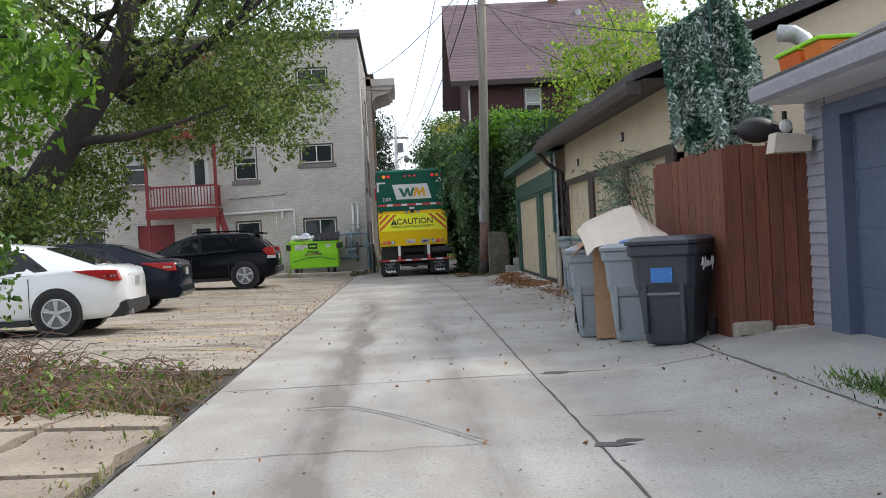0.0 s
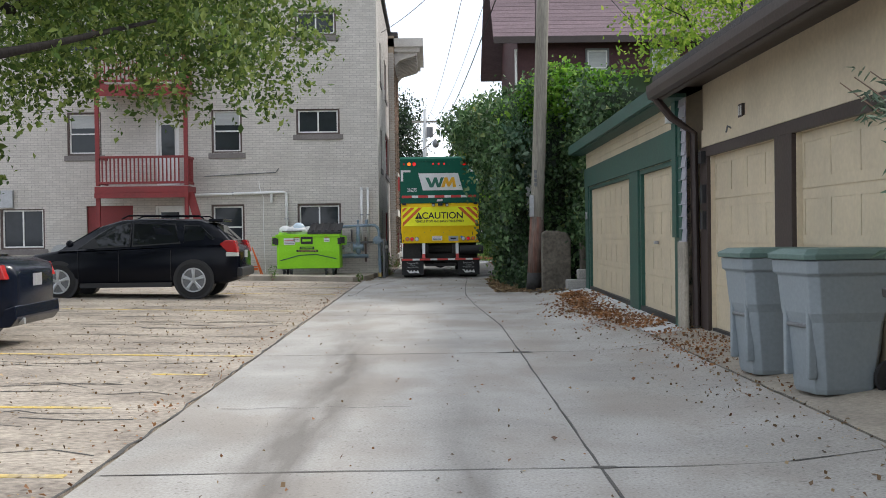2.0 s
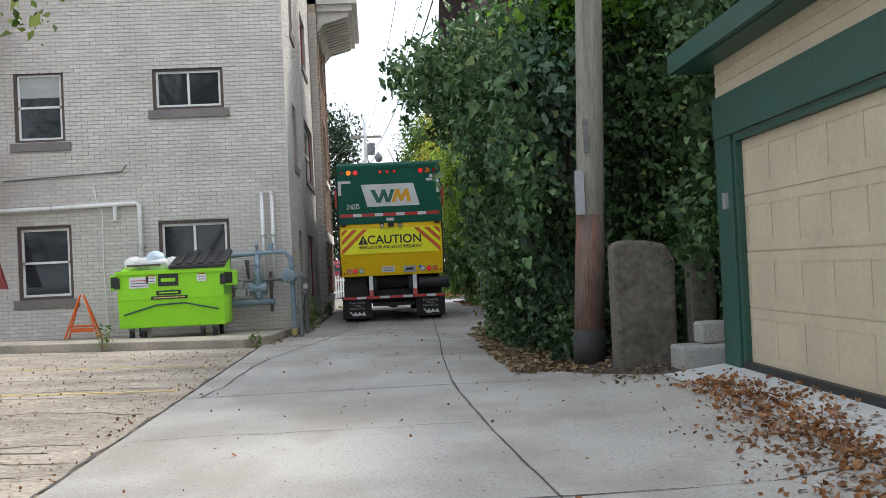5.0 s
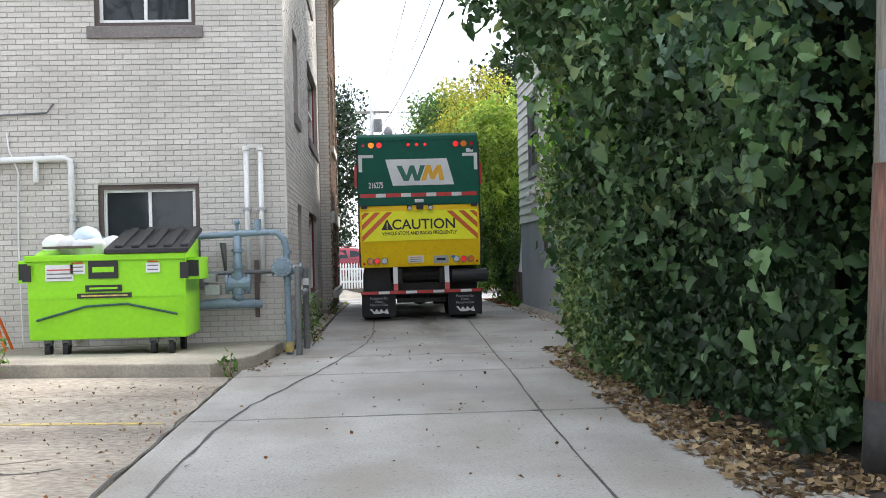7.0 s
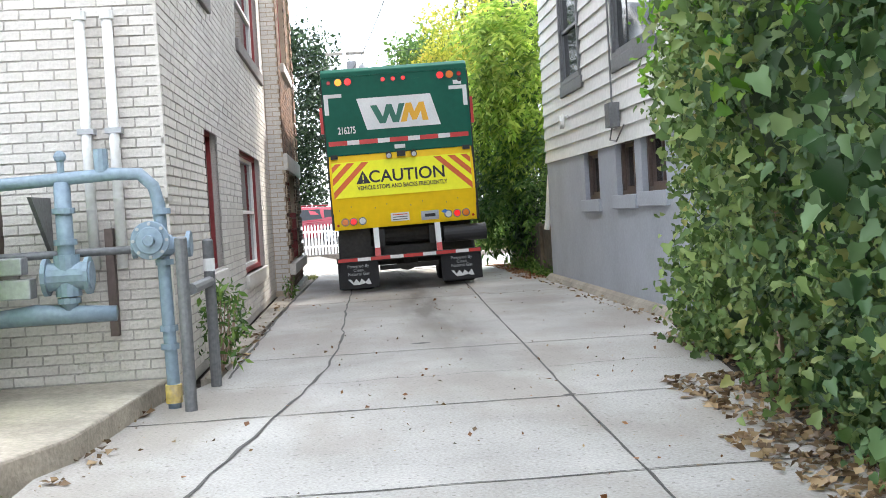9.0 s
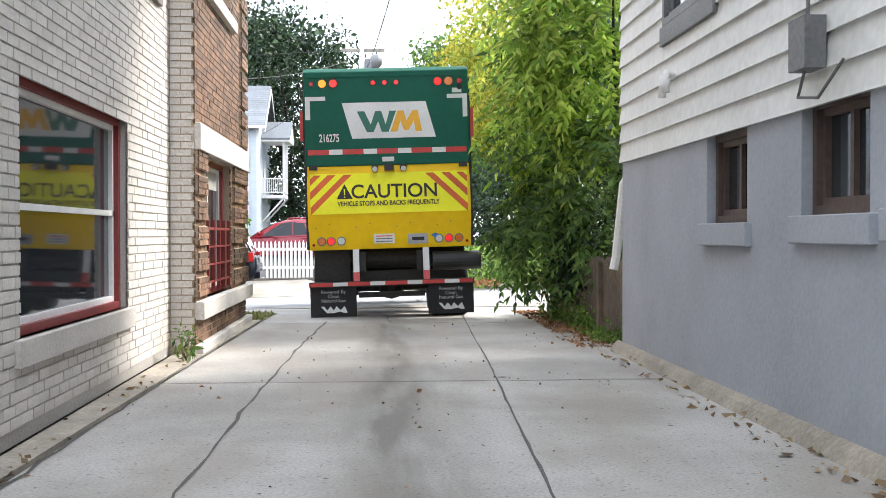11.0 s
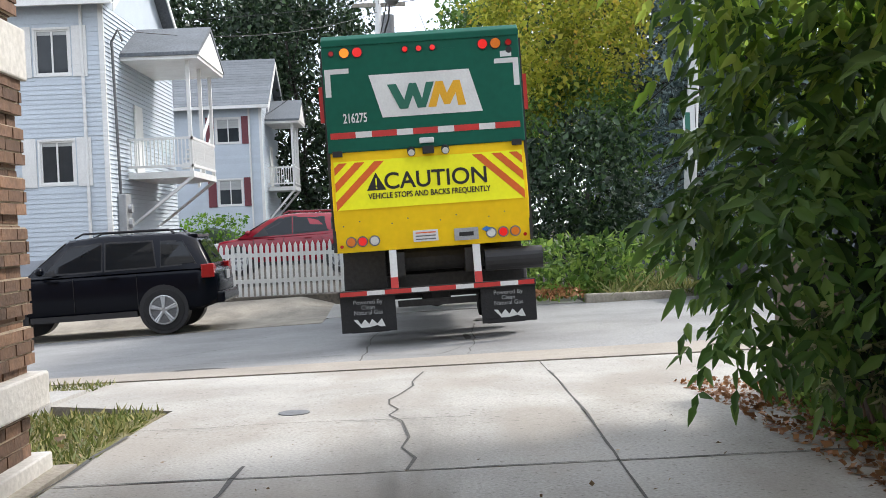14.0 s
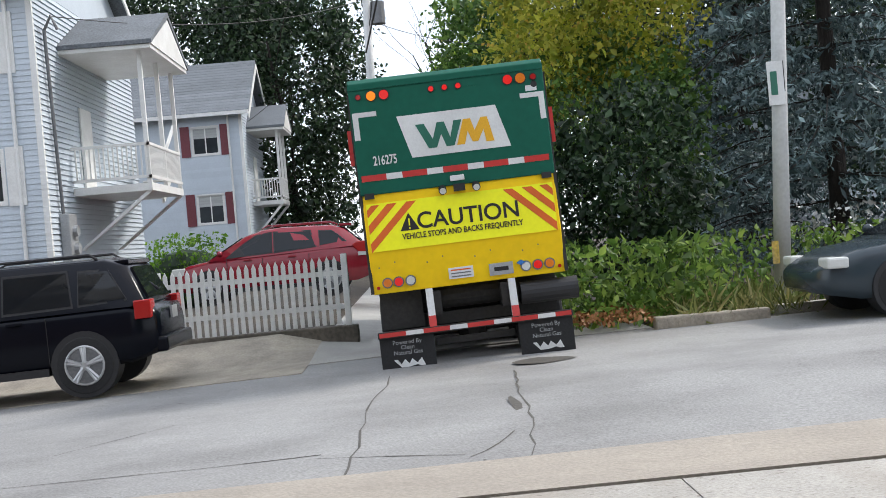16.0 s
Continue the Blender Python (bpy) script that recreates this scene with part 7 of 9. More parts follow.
def sedan(label, paint, at, name="sedan"):
    L = 4.85
    hw = .915
    prof = [(-2.42, .42, .88, .60), (-2.36, .32, .98, .78), (-2.15, .24, 1.04, .88), (-1.5, .2, 1.05, hw), (-.6, .19, .98, hw), (.7, .19, .96, hw), (1.3, .2, .93, hw), (1.9, .22, .84, .88), (2.25, .28, .72, .78), (2.42, .36, .6, .6)]
    roof = [(-1.95, 1.03, .62), (-1.05, 1.38, .60), (-.45, 1.455, .62), (.1, 1.455, .62), (.5, 1.39, .61), (1.35, .94, .68)]
    glass = [[(-1.22, 1.02), (-.12, 1.0), (-.12, 1.35), (-.45, 1.37), (-.85, 1.28)], [(-.05, 1.0), (.95, .98), (.72, 1.14), (.42, 1.31), (-.05, 1.36)]]

    def lights(c, xr, xf):
        for s in (-1, 1):
            part("tail_lamp", Mesh().prism([(-2.36, .80), (-2.2, .80), (-1.62, .98), (-1.9, .985), (-2.3, .97)], "y", min(s * .58, s * .912), max(s * .58, s * .912)), LAMP_RD, c, "swept red tail lamp", bevel=.015)
        for s in (-1, 1):
            part("lamp_strip", Mesh().box(-2.3, -2.1, min(s * .88, s * .912), max(s * .88, s * .912), .86, .9), LAMP_W, c)
            part("head_lamp", Mesh().box(2.05, 2.33, min(s * .5, s * .84), max(s * .5, s * .84), .62, .76), LAMP_W, c, bevel=.03)
        part("rear_bumper", Mesh().prism([(-2.44, .34), (-2.36, .24), (-2.0, .22), (-2.0, .36), (-2.42, .5)], "y", -.8, .8), BLACKP if paint is CARW else paint, c, "dark lower bumper", bevel=.02)
        part("number_plate", Mesh().box(-2.425, -2.40, -.16, .16, .7, .85), STEEL, c, "rear plate")
        part("boot_seam", Mesh().box(-2.41, -2.39, -.6, .6, .86, .885), CHROME, c)
        part("exhaust", Mesh().tube((-2.45, .55, .3), (-2.3, .55, .3), .04), STEEL, c)
    return car(name, label, L, 1.83, paint, prof, lambda x: .97 + .03 * clamp(-x, -1, 2), roof, hw, glass, (-1.36, 1.42), .335, at, lights)


def suv(label, paint, at, boxy=False, name="suv"):
    hw = .92 if not boxy else .925
    if boxy:
        prof = [(-2.36, .55, .9, .72), (-2.3, .42, 1.02, .86), (-2.0, .33, 1.08, hw), (-.5, .31, 1.08, hw), (.9, .31, 1.08, hw), (1.3, .32, 1.1, .91), (2.0, .36, 1.05, .86), (2.3, .42, .9, .78), (2.37, .5, .8, .7)]
        roof = [(-2.22, 1.08, .72), (-1.98, 1.6, .66), (-1.7, 1.70, .68), (-.3, 1.73, .70), (.25, 1.69, .68), (1.0, 1.1, .74)]
        glass = [[(-1.98, 1.16), (-1.38, 1.14), (-1.38, 1.55), (-1.75, 1.54)], [(-1.28, 1.14), (-.42, 1.13), (-.42, 1.58), (-1.22, 1.57)], [(-.34, 1.13), (.66, 1.12), (.2, 1.55), (-.34, 1.58)]]
        wb = (-1.39, 1.39)
    else:
        prof = [(-2.38, .5, .95, .70), (-2.32, .36, 1.08, .84), (-2.05, .28, 1.14, .90), (-1.4, .27, 1.14, hw), (-.4, .26, 1.09, hw), (.8, .26, 1.05, hw), (1.4, .27, 1.03, .90), (1.95, .3, .95, .86), (2.25, .36, .82, .76), (2.38, .44, .68, .6)]
        roof = [(-2.25, 1.14, .70), (-1.82, 1.55, .64), (-1.5, 1.65, .64), (-.3, 1.69, .66), (.15, 1.66, .65), (.55, 1.55, .64), (1.45, 1.03, .72)]
        glass = [[(-1.85, 1.24), (-1.22, 1.18), (-1.22, 1.52), (-1.55, 1.5)], [(-1.12, 1.17), (-.15, 1.12), (-.15, 1.57), (-1.0, 1.54)], [(-.07, 1.12), (1.0, 1.08), (.6, 1.36), (.3, 1.52), (-.07, 1.57)]]
        wb = (-1.43, 1.43)

    def lights(c, xr, xf):
        if boxy:
            tail(c, [(-2.3, -2.08, .68, .928, .88, 1.12)], LAMP_RD, "red tail lamp")
        else:
            for s in (-1, 1):
                part("tail_lamp", Mesh().prism([(-2.37, .93), (-2.14, .95), (-1.98, 1.12), (-2.1, 1.2), (-2.3, 1.2)], "y", min(s * .62, s * .912), max(s * .62, s * .912)), LAMP_RD, c, "rounded red tail lamp", bevel=.02)
            for s in (-1, 1):
                part("lamp_strip", Mesh().box(-2.36, -2.12, min(s * .66, s * .9), max(s * .66, s * .9), .86, .95), LAMP_W, c)
        for s in (-1, 1):
            part("head_lamp", Mesh().box(2.0, 2.33, min(s * .5, s * .82), max(s * .5, s * .82), .72, .9), LAMP_W, c, bevel=.03)
            part("roof_rail", Mesh().path([(-1.6, s * .58, 1.70 if boxy else 1.66), (-1.5, s * .58, 1.77 if boxy else 1.73), (0, s * .6, 1.79 if boxy else 1.75), (.15, s * .6, 1.72 if boxy else 1.68)], .018, 6), BLACKP if boxy else paint, c)
        part("rear_bumper", Mesh().box(-2.44, -2.2, -.8, .8, .42, .62), BLACKP if not boxy else paint, c, "dark rear bumper", bevel=.04)
        part("number_plate", Mesh().box(-2.40, -2.37, -.16, .16, .82, .98), STEEL, c, "rear plate")
        part("spoiler", Mesh().box(-2.0, -1.7, -.58, .58, 1.60, 1.66), paint, c, bevel=.01)
        part("wiper", Mesh().tube((-2.2, -.1, 1.22), (-2.05, .25, 1.42), .012), BLACKP, c)
    return car(name, label, 4.77, 1.84, paint, prof, (lambda x: 1.1) if boxy else (lambda x: 1.09 + .03 * clamp(-x, -1, 2)), roof, hw, glass, wb, .37, at, lights)


sedan("white sedan parked nose-in on the worn lot", CARW, pose(-7.67, 22.45, ground_z(-7.6, 22.4), 0, 0, 181))
sedan("black sedan parked between the white car and the black suv", CARN, pose(-7.95, 28.1, ground_z(-7.9, 28), 0, 0, 181))
suv("black compact suv parked across the lot", CARB, pose(-7.12, 38.85, ground_z(-7.1, 38.8), 0, 0, 180))
suv("black boxy suv parked at the far kerb of the street", CARB, pose(-5.7, 79.35, -.41, 0, 1.6, 180), boxy=True)
suv("dark red suv parked behind the white picket fence", CARR, pose(-3.45, 91.5, .12, 0, 0, 180))
sedan("dark teal-grey hatchback parked by the planted bank", CART, pose(7.4, 78.6, -.235, 0, -.8, 180), name="hatchback")

# ---- dumpster, cone and carts ----


def build_dumpster():
    d = thing("dumpster", "lime-green dumpster with black lid and rubbish bags", "dumpster")
    z0, y0, y1, x0, x1 = .37, 48.35, 49.5, -5.36, -3.45
    part("tub", Mesh().prism([(y0 + .05, z0), (y1, z0), (y1, 1.62), (y0, 1.36), (y0, z0 + .5)], "x", x0, x1), LIME, d, bevel=.012)
    part("rim", Mesh().box(x0 - .03, x1 + .03, y0 - .03, y0 + .03, 1.34, 1.42), LIME, d, bevel=.01)
    part("skirt", Mesh().box(x0 + .02, x1 - .02, y0 - .012, y0 + .04, z0 + .52, z0 + .56), LIME, d)
    part("rib", Mesh().path([(x0 + .1, y0 - .003, .62), (x0 + .7, y0 - .006, .78), (x0 + 1.2, y0 - .006, .8), (x1 - .1, y0 - .003, .66)], .015, 6), GREENT, d, "dark rib line")
    for s, x in ((-1, x0), (1, x1)):
        part("fork_pocket", Mesh().box(min(x, x + s * .16), max(x, x + s * .16), y0 + .15, y1 - .25, 1.08, 1.36), LIME, d, bevel=.008)
        # black plate paints the shade inside the open fork pocket
        part("pocket_shade_plate", Mesh().box(min(x, x + s * .15), max(x, x + s * .15), y0 + .146, y0 + .149, 1.12, 1.32), BLACKP, d)
        part("corner_guard", Mesh().box(x - .05, x + .05, y0 - .05, y0 - .02, 1.1, 1.3), BLACKP, d, "black handle patch")
    # ribbed lid, right half shut
    lid = part("lid", Mesh().prism([(y0 - .05, 1.42), (y1 + .02, 1.70), (y1 + .02, 1.75), (y0 - .05, 1.48)], "x", -4.42, x1 + .05), BLACKP, d, "black ribbed lid", bevel=.01)
    for k in range(5):
        xx = -4.3 + k * .2
        part("lid_rib", Mesh().prism([(y0, 1.49), (y1 - .1, 1.735), (y1 - .1, 1.775), (y0, 1.53)], "x", xx, xx + .1), BLACKP, lid, bevel=.015)
    rng = random.Random(2)
    for k in range(6):
        x, y = -5.2 + rng.uniform(0, .75), y0 + .15 + rng.uniform(0, .6)
        m = Mesh().ball((x, y, 1.45 + rng.uniform(0, .12)), .19, 12, 8, (1.25, .9, .75))
        m.v = [tuple(Vector(v) + Vector((noise.noise(Vector(v) * 6) * .05, noise.noise(Vector(v) * 7 + Vector((3, 3, 3))) * .05, noise.noise(Vector(v) * 8) * .04))) for v in m.v]
        part("rubbish_bag", m, (WHITEREF, WHITEP, WHITEREF, BLUEPL, WHITEP, WHITEREF)[k] if k != 3 else WHITEP, d, "pale crumpled rubbish bag", smooth=True)
    part("rubbish_bag", Mesh().ball((-4.72, y0 + .35, 1.62), .17, 14, 9, (1.1, .8, .95)), BAGBLUE, d, "pale blue crumpled bag", smooth=True)
    part("loose_board", Mesh().box(-5.2, -4.6, y0 + .1, y0 + .4, 1.5, 1.53), DARKFR, d)
    # stickers
    for (a, b, c, e, mt) in ((-4.62, -4.26, 1.12, 1.34, BLACKP), (-5.14, -4.8, 1.1, 1.3, WHITEREF), (-4.84, -4.66, 1.18, 1.3, WHITEREF), (-3.92, -3.75, 1.18, 1.3, WHITEREF), (-4.66, -4.22, .96, 1.04, BLACKP), (-4.76, -4.1, .88, .94, BLACKP)):
        st = part("sticker", Mesh().box(a, b, y0 - .016, y0 - .001, c, e), mt, d)
        if mt is BLACKP:
            part("sticker_bar", Mesh().box(a + .05, b - .05, y0 - .019, y0 - .016, c + (e - c) * .35, c + (e - c) * .65), WHITEREF if e < 1.03 and c > .95 else (YPAINT if e < .96 else LIME), st)
        else:
            for k in range(3):
                part("sticker_bar", Mesh().box(a + .02, b - .02, y0 - .019, y0 - .016, c + .03 + k * .05, c + .045 + k * .05), REDREF if k == 2 else GREYMET, st)
    for x in (x0 + .2, x0 + .42, x1 - .42, x1 - .2):
        for y in (y0 + .15, y1 - .15):
            if (x in (x0 + .42, x1 - .42)) and y > y0 + .2:
                continue
            c = part("caster", Mesh().tube((x - .03, y, .245), (x + .03, y, .245), .095, n=16), RUBBER, d)
            part("caster_fork", Mesh().box(x - .05, x + .05, y - .04, y + .04, .3, .39), GREYMET, c)


build_dumpster()


def build_cone():
    s = thing("folding_sign", "orange folding warning stand against the wall", "sign")
    m = Mesh()
    for sx in (-1, 1):
        for y in (49.55, 49.85):
            m.tube((-6.35 + sx * .32, y, .17), (-6.35 + sx * .03, 49.7, 1.02), .022, n=6)
    part("leg", m, ORANGE, s)
    part("bar", Mesh().tube((-6.6, 49.56, .42), (-6.1, 49.56, .42), .02, n=6).box(-6.57, -6.13, 49.56, 49.6, .3, .38), ORANGE, s)


build_cone()


def cart(label, at, body=CARTG, lid=CARTG, tilt=0.0, blue=False, scale=1.0):
    c = thing("wheeled_bin", label, "bin", "wheeled bins by the garages", at=at)
    h = 1.02

    def ring(z, w, d, r=.06):
        return [(-w + r, -d, z), (w - r, -d, z), (w, -d + r, z), (w, d - r, z), (w - r, d, z), (-w + r, d, z), (-w, d - r, z), (-w, -d + r, z)]
    levels = [(.0, .21, .24), (.04, .225, .25), (.55, .265, .30), (.62, .285, .32), (.9, .30, .345), (.92, .325, .37), (h, .33, .375)]
    m = Mesh()
    for z, w, d in levels:
        m.v += ring(z, w, d)
    for j in range(len(levels) - 1):
        for i in range(8):
            m.f.append((j * 8 + i, j * 8 + (i + 1) % 8, (j + 1) * 8 + (i + 1) % 8, (j + 1) * 8 + i))
    m.f += [tuple(range(7, -1, -1)), tuple(range((len(levels) - 1) * 8, len(levels) * 8))]
    part("tub", m, body, c, bevel=.008)
    m = Mesh()
    m.v += ring(h + .004, .34, .40) + ring(h + .045, .345, .405) + ring(h + .085, .27, .33)
    for j in range(2):
        for i in range(8):
            m.f.append((j * 8 + i, j * 8 + (i + 1) % 8, (j + 1) * 8 + (i + 1) % 8, (j + 1) * 8 + i))
    m.f += [tuple(range(7, -1, -1)), tuple(range(16, 24))]
    part("lid", m, lid, c, bevel=.006)
    part("handle", Mesh().path([(-.26, .42, .93), (-.26, .46, .98), (.26, .46, .98), (.26, .42, .93)], .018, 8), body, c)
    for s in (-1, 1):
        w = part("wheel", Mesh().tube((s * .26, .3, .13), (s * .31, .3, .13), .13, n=20), RUBBER, c)
        part("hub", Mesh().tube((s * .312, .3, .13), (s * .316, .3, .13), .06, n=12), GREYMET, w)
    part("axle", Mesh().tube((-.26, .3, .13), (.26, .3, .13), .015), GREYMET, c)
    # recessed front panel with catch bar
    part("front_rib", Mesh().box(-.2, -.15, -.325, -.25, .12, .86).box(.15, .2, -.325, -.25, .12, .86), body, c, bevel=.015)
    part("catch_bar", Mesh().tube((-.16, -.3, .52), (.16, -.3, .52), .018), GREYMET, c)
    if blue:
        part("blue_label", Mesh().box(-.1, .1, -.34, -.30, .64, .79), BLUEPL, c, "blue label patch")
        rng = random.Random(6)
        sc = Mesh()
        x = -.12
        for k in range(9):
            sc.path([(.331, -.2 + k * .04, .78 + rng.uniform(-.05, .03)), (.337, -.18 + k * .04, .84 + rng.uniform(-.03, .05)), (.337, -.16 + k * .04, .78 + rng.uniform(-.03, .03))], .006, 5)
        part("scrawl", sc, WHITEREF, c, "white scribbled marks")
    else:
        part("emblem", Mesh().box(-.334, -.328, -.1, .02, .78, .9), GREYMET, c, "faint emblem bars")
    return c


def build_carts():
    g = lambda x, y: ground_z(x, y)
    cart("charcoal wheeled bin with blue label and white scribble", pose(1.97, 16.0, g(1.95, 16), 0, 0, -32) @ Matrix.Diagonal((1.16, 1.16, 1.03, 1)), CARTD, CARTD, blue=True)
    cart("grey wheeled bin beside the charcoal bin", pose(1.75, 16.85, g(1.7, 16.9), 0, 0, -24))
    cart("grey wheeled bin under a sheet of cardboard", pose(1.47, 17.85, g(1.5, 17.8), 0, 0, -18))
    cart("grey wheeled bin with clear plastic hanging out", pose(1.68, 19.15, g(1.7, 19.1), 0, 0, -10), CARTG, BLACKP)
    cart("grey wheeled bin with green lid before the cream garage", pose(2.42, 22.95, g(2.4, 22.9), 0, 0, -80), CARTG, CARTLID)
    cart("grey wheeled bin with green lid beside the brown post", pose(2.35, 24.25, g(2.3, 24.2), 0, 0, -85), CARTG, CARTLID)
    b = thing("cardboard_box", "tall flattened brown cardboard boxes leaning on bins", "box")
    part("panel", Mesh().box(-.05, .05, -.28, .3, 0, 1.12), CARD, b)
    part("panel", Mesh().box(.06, .14, -.25, .2, 0, 1.02), CARD, b)
    part("tape", Mesh().box(-.055, .145, -.3, -.285, .5, .54), CARDPALE, b)
    b.matrix_basis = pose(1.63, 17.25, g(1.6, 17.2), 0, 3, 80)
    s = thing("cardboard_sheet", "bent pale cardboard sheet lying over the bins", "cardboard")
    m = Mesh()
    nx, ny = 10, 8
    for j in range(ny + 1):
        for i in range(nx + 1):
            u, v = i / nx, j / ny
            x = 1.2 + u * .95 + .1 * v
            y = 16.9 + v * 1.3 - .25 * u
            ridge = .95 - .35 * abs(u - .72) / .72 if u < .72 else .95 - 1.9 * (u - .72)
            z = 1.1 + (.03 + .5 * ridge * v ** .8) + .02 * math.sin(u * 7 + v * 4) - (.1 * (.12 - u) / .12 if u < .12 else 0)
            m.v.append((x, y, z))
    for j in range(ny):
        for i in range(nx):
            m.f.append((j * (nx + 1) + i, j * (nx + 1) + i + 1, (j + 1) * (nx + 1) + i + 1, (j + 1) * (nx + 1) + i))
    o = part("sheet", m, CARDPALE, s, fix=False)
    mod = o.modifiers.new("thick", "SOLIDIFY")
    mod.thickness = .012
    s = thing("cardboard_sheet", "curled brown cardboard flap lying across the bin rims", "cardboard")
    m = Mesh()
    for j in range(7):
        for i in range(9):
            u, w = i / 8, j / 6
            m.v.append((1.12 + .55 * u, 17.5 + .75 * w - .12 * u, 1.125 + .1 * math.sin(u * 2.6) + .05 * math.sin(w * 5) * u - .09 * (1 - u) ** 3))
    for j in range(6):
        for i in range(8):
            m.f.append((j * 9 + i, j * 9 + i + 1, (j + 1) * 9 + i + 1, (j + 1) * 9 + i))
    o = part("sheet", m, CARD, s, fix=False)
    mod = o.modifiers.new("thick", "SOLIDIFY")
    mod.thickness = .012
    b = thing("rubbish_bag", "blue plastic bag lying on a bin lid", "bag")
    mm = Mesh().ball((1.76, 16.75, 1.16), .17, 14, 8, (1.3, 1.1, .28))
    part("bag", mm, BLUEPL, b, smooth=True)


build_carts()

# ---- plants ----


def build_plants():
    rg = np.random.default_rng(21)
    # large tree over the lot
    t = thing("tree", "large tree arching over the lot with drooping leafy branches", "tree")
    rng = random.Random(12)
    m, tips = Mesh(), []
    m.path([(-10.6, 30.5, -.05), (-10.2, 30.5, 1.2), (-9.6, 30.6, 2.6), (-8.8, 30.8, 3.9), (-7.9, 31, 5.2), (-7.4, 31.2, 6.4), (-7.0, 31.6, 8)], [.5, .45, .42, .38, .32, .25, .17], 14)
    m.path([(-8.9, 30.8, 3.8), (-8.2, 30.8, 4.05), (-7.3, 31.0, 4.1), (-6.4, 31.6, 4.4), (-5.2, 33, 5.0)], [.16, .12, .09, .06, .03], 10)
    m.path([(-9.5, 30.6, 2.8), (-10.8, 29, 4.2), (-12, 27, 5.6)], [.25, .2, .12], 10)
    m.path([(-7.9, 31.0, 5.2), (-7, 34, 6.5), (-5.5, 37, 7.4), (-4.4, 39.5, 7.6)], [.24, .18, .12, .06], 9)
    for k in range(16):
        a = rng.uniform(0, 6.28)
        limbs(m, (-8.2 + rng.uniform(-1, 1.4), 32 + rng.uniform(-1, 4), 5.2 + rng.uniform(0, 2)), (math.cos(a), math.sin(a) + .4, .35), rng.uniform(2.5, 4.5), .09, 2, rng, tips)
    part("trunk", m, BARK, t, smooth=True)
    pts = [clump_points(rg, (-7.6, 35, 8.2), (5.2, 6.2, 3.4), 330, 60, .27)]
    for c, r, k in (((-4.8, 38.5, 5.9), (1.9, 2.6, 1.3), 75), ((-9.5, 34, 5.2), (3.4, 4, 1.5), 85), ((-6.5, 36, 5.4), (2.6, 3, 1.1), 75), ((-12.6, 29.5, 3.8), (2.0, 2.6, 1.9), 80), ((-5.6, 33.0, 6.4), (2.2, 2.4, 1.6), 80), ((-4.6, 35, 7.5), (1.8, 3, 1.6), 70), ((-10.5, 27, 6.6), (3, 3, 2), 80), ((-8.7, 32.5, 2.9), (1.0, 1.2, 1.0), 60), ((-9.5, 29.3, 2.3), (1.2, .7, 1.0), 70)):
        pts.append(clump_points(rg, c, r, int(k * .8), 60, .24))
    # drooping sprays under the crown
    for k in range(130):
        x, y = rg.uniform(-11, -3.6), rg.uniform(31, 40.5)
        top = 5.0 + rg.uniform(-.4, .8)
        ln = rg.uniform(.5, 1.4)
        s = np.linspace(0, 1, 40)
        pts.append(np.stack([x + s * rg.normal() * .25 + rg.normal(size=40) * .09, y + s * rg.normal() * .25 + rg.normal(size=40) * .09, top - s * ln + rg.normal(size=40) * .05], 1))
    leaf_part("crown", np.concatenate(pts), .082, LEAF_TREE, t, 5, long=1.8)
    # maple bough in the near foreground
    t = thing("tree", "bright green maple bough reaching over the alley edge", "tree")
    m = Mesh().path([(-9.5, 17, -.05), (-9.1, 17.2, 2), (-8.0, 17.6, 3.6), (-6.6, 18, 4.1), (-5.4, 18.2, 4.1)], [.2, .17, .11, .06, .02], 8)
    part("trunk", m, BARK, t, smooth=True)
    leaf_part("crown", np.concatenate([clump_points(rg, (-5.75, 18.0, 3.75), (.95, 1.3, .7), 60, 26, .16), clump_points(rg, (-6.7, 17.8, 4.4), (1.4, 1.4, .9), 70, 26, .2), clump_points(rg, (-6.3, 18, 2.8), (.6, 1, .5), 26, 22, .16)]), .095, LEAF_MAPLE, t, 6, up=.7, broad=True)
    # shrub at the lot's corner
    t = thing("shrub", "leafy green shrub beside the white car", "shrub")
    st = Mesh()
    rr = random.Random(3)
    for k in range(10):
        a = Vector((-6.2 + rr.uniform(-.4, .3), 16.9 + rr.uniform(-.5, .5), .05))
        st.path([a, a + Vector((rr.uniform(-.1, .2), 0, .8)), a + Vector((rr.uniform(-.1, .5), rr.uniform(-.2, .2), 1.6))], [.02, .014, .006], 5)
    part("stem", st, TWIG, t)
    leaf_part("foliage", np.concatenate([clump_points(rg, (-6.3, 17.0, 1.0), (.75, .8, .95), 60, 22, .13), clump_points(rg, (-5.75, 17, 1.35), (.35, .4, .25), 12, 16, .1)]), .085, LEAF_MID, t, 7)
    # dry brush and grass patch
    t = thing("brush_patch", "dry weeds, twigs and grass at the lot corner", "weeds", kind="stuff")
    tw = Mesh()
    for k in range(1900):
        x, y = min(rr.uniform(-8, -2.9), rr.uniform(-8, -2.9)) if k % 3 else rr.uniform(-8, -2.9), rr.uniform(13.2, 16.4)
        h = .62 * math.exp(-((x + 5.9) / 1.3) ** 2) + .05
        p = Vector((x, y, ground_z(x, y) - .05 + rr.uniform(0, h)))
        q = p + Vector((rr.uniform(-.45, .45), rr.uniform(-.25, .25), rr.uniform(-.05, .22)))
        tw.path([p, p.lerp(q, .5) + Vector((0, 0, rr.uniform(0, .1))), q], .006, 4)
    part("twigs", tw, TWIG, t)
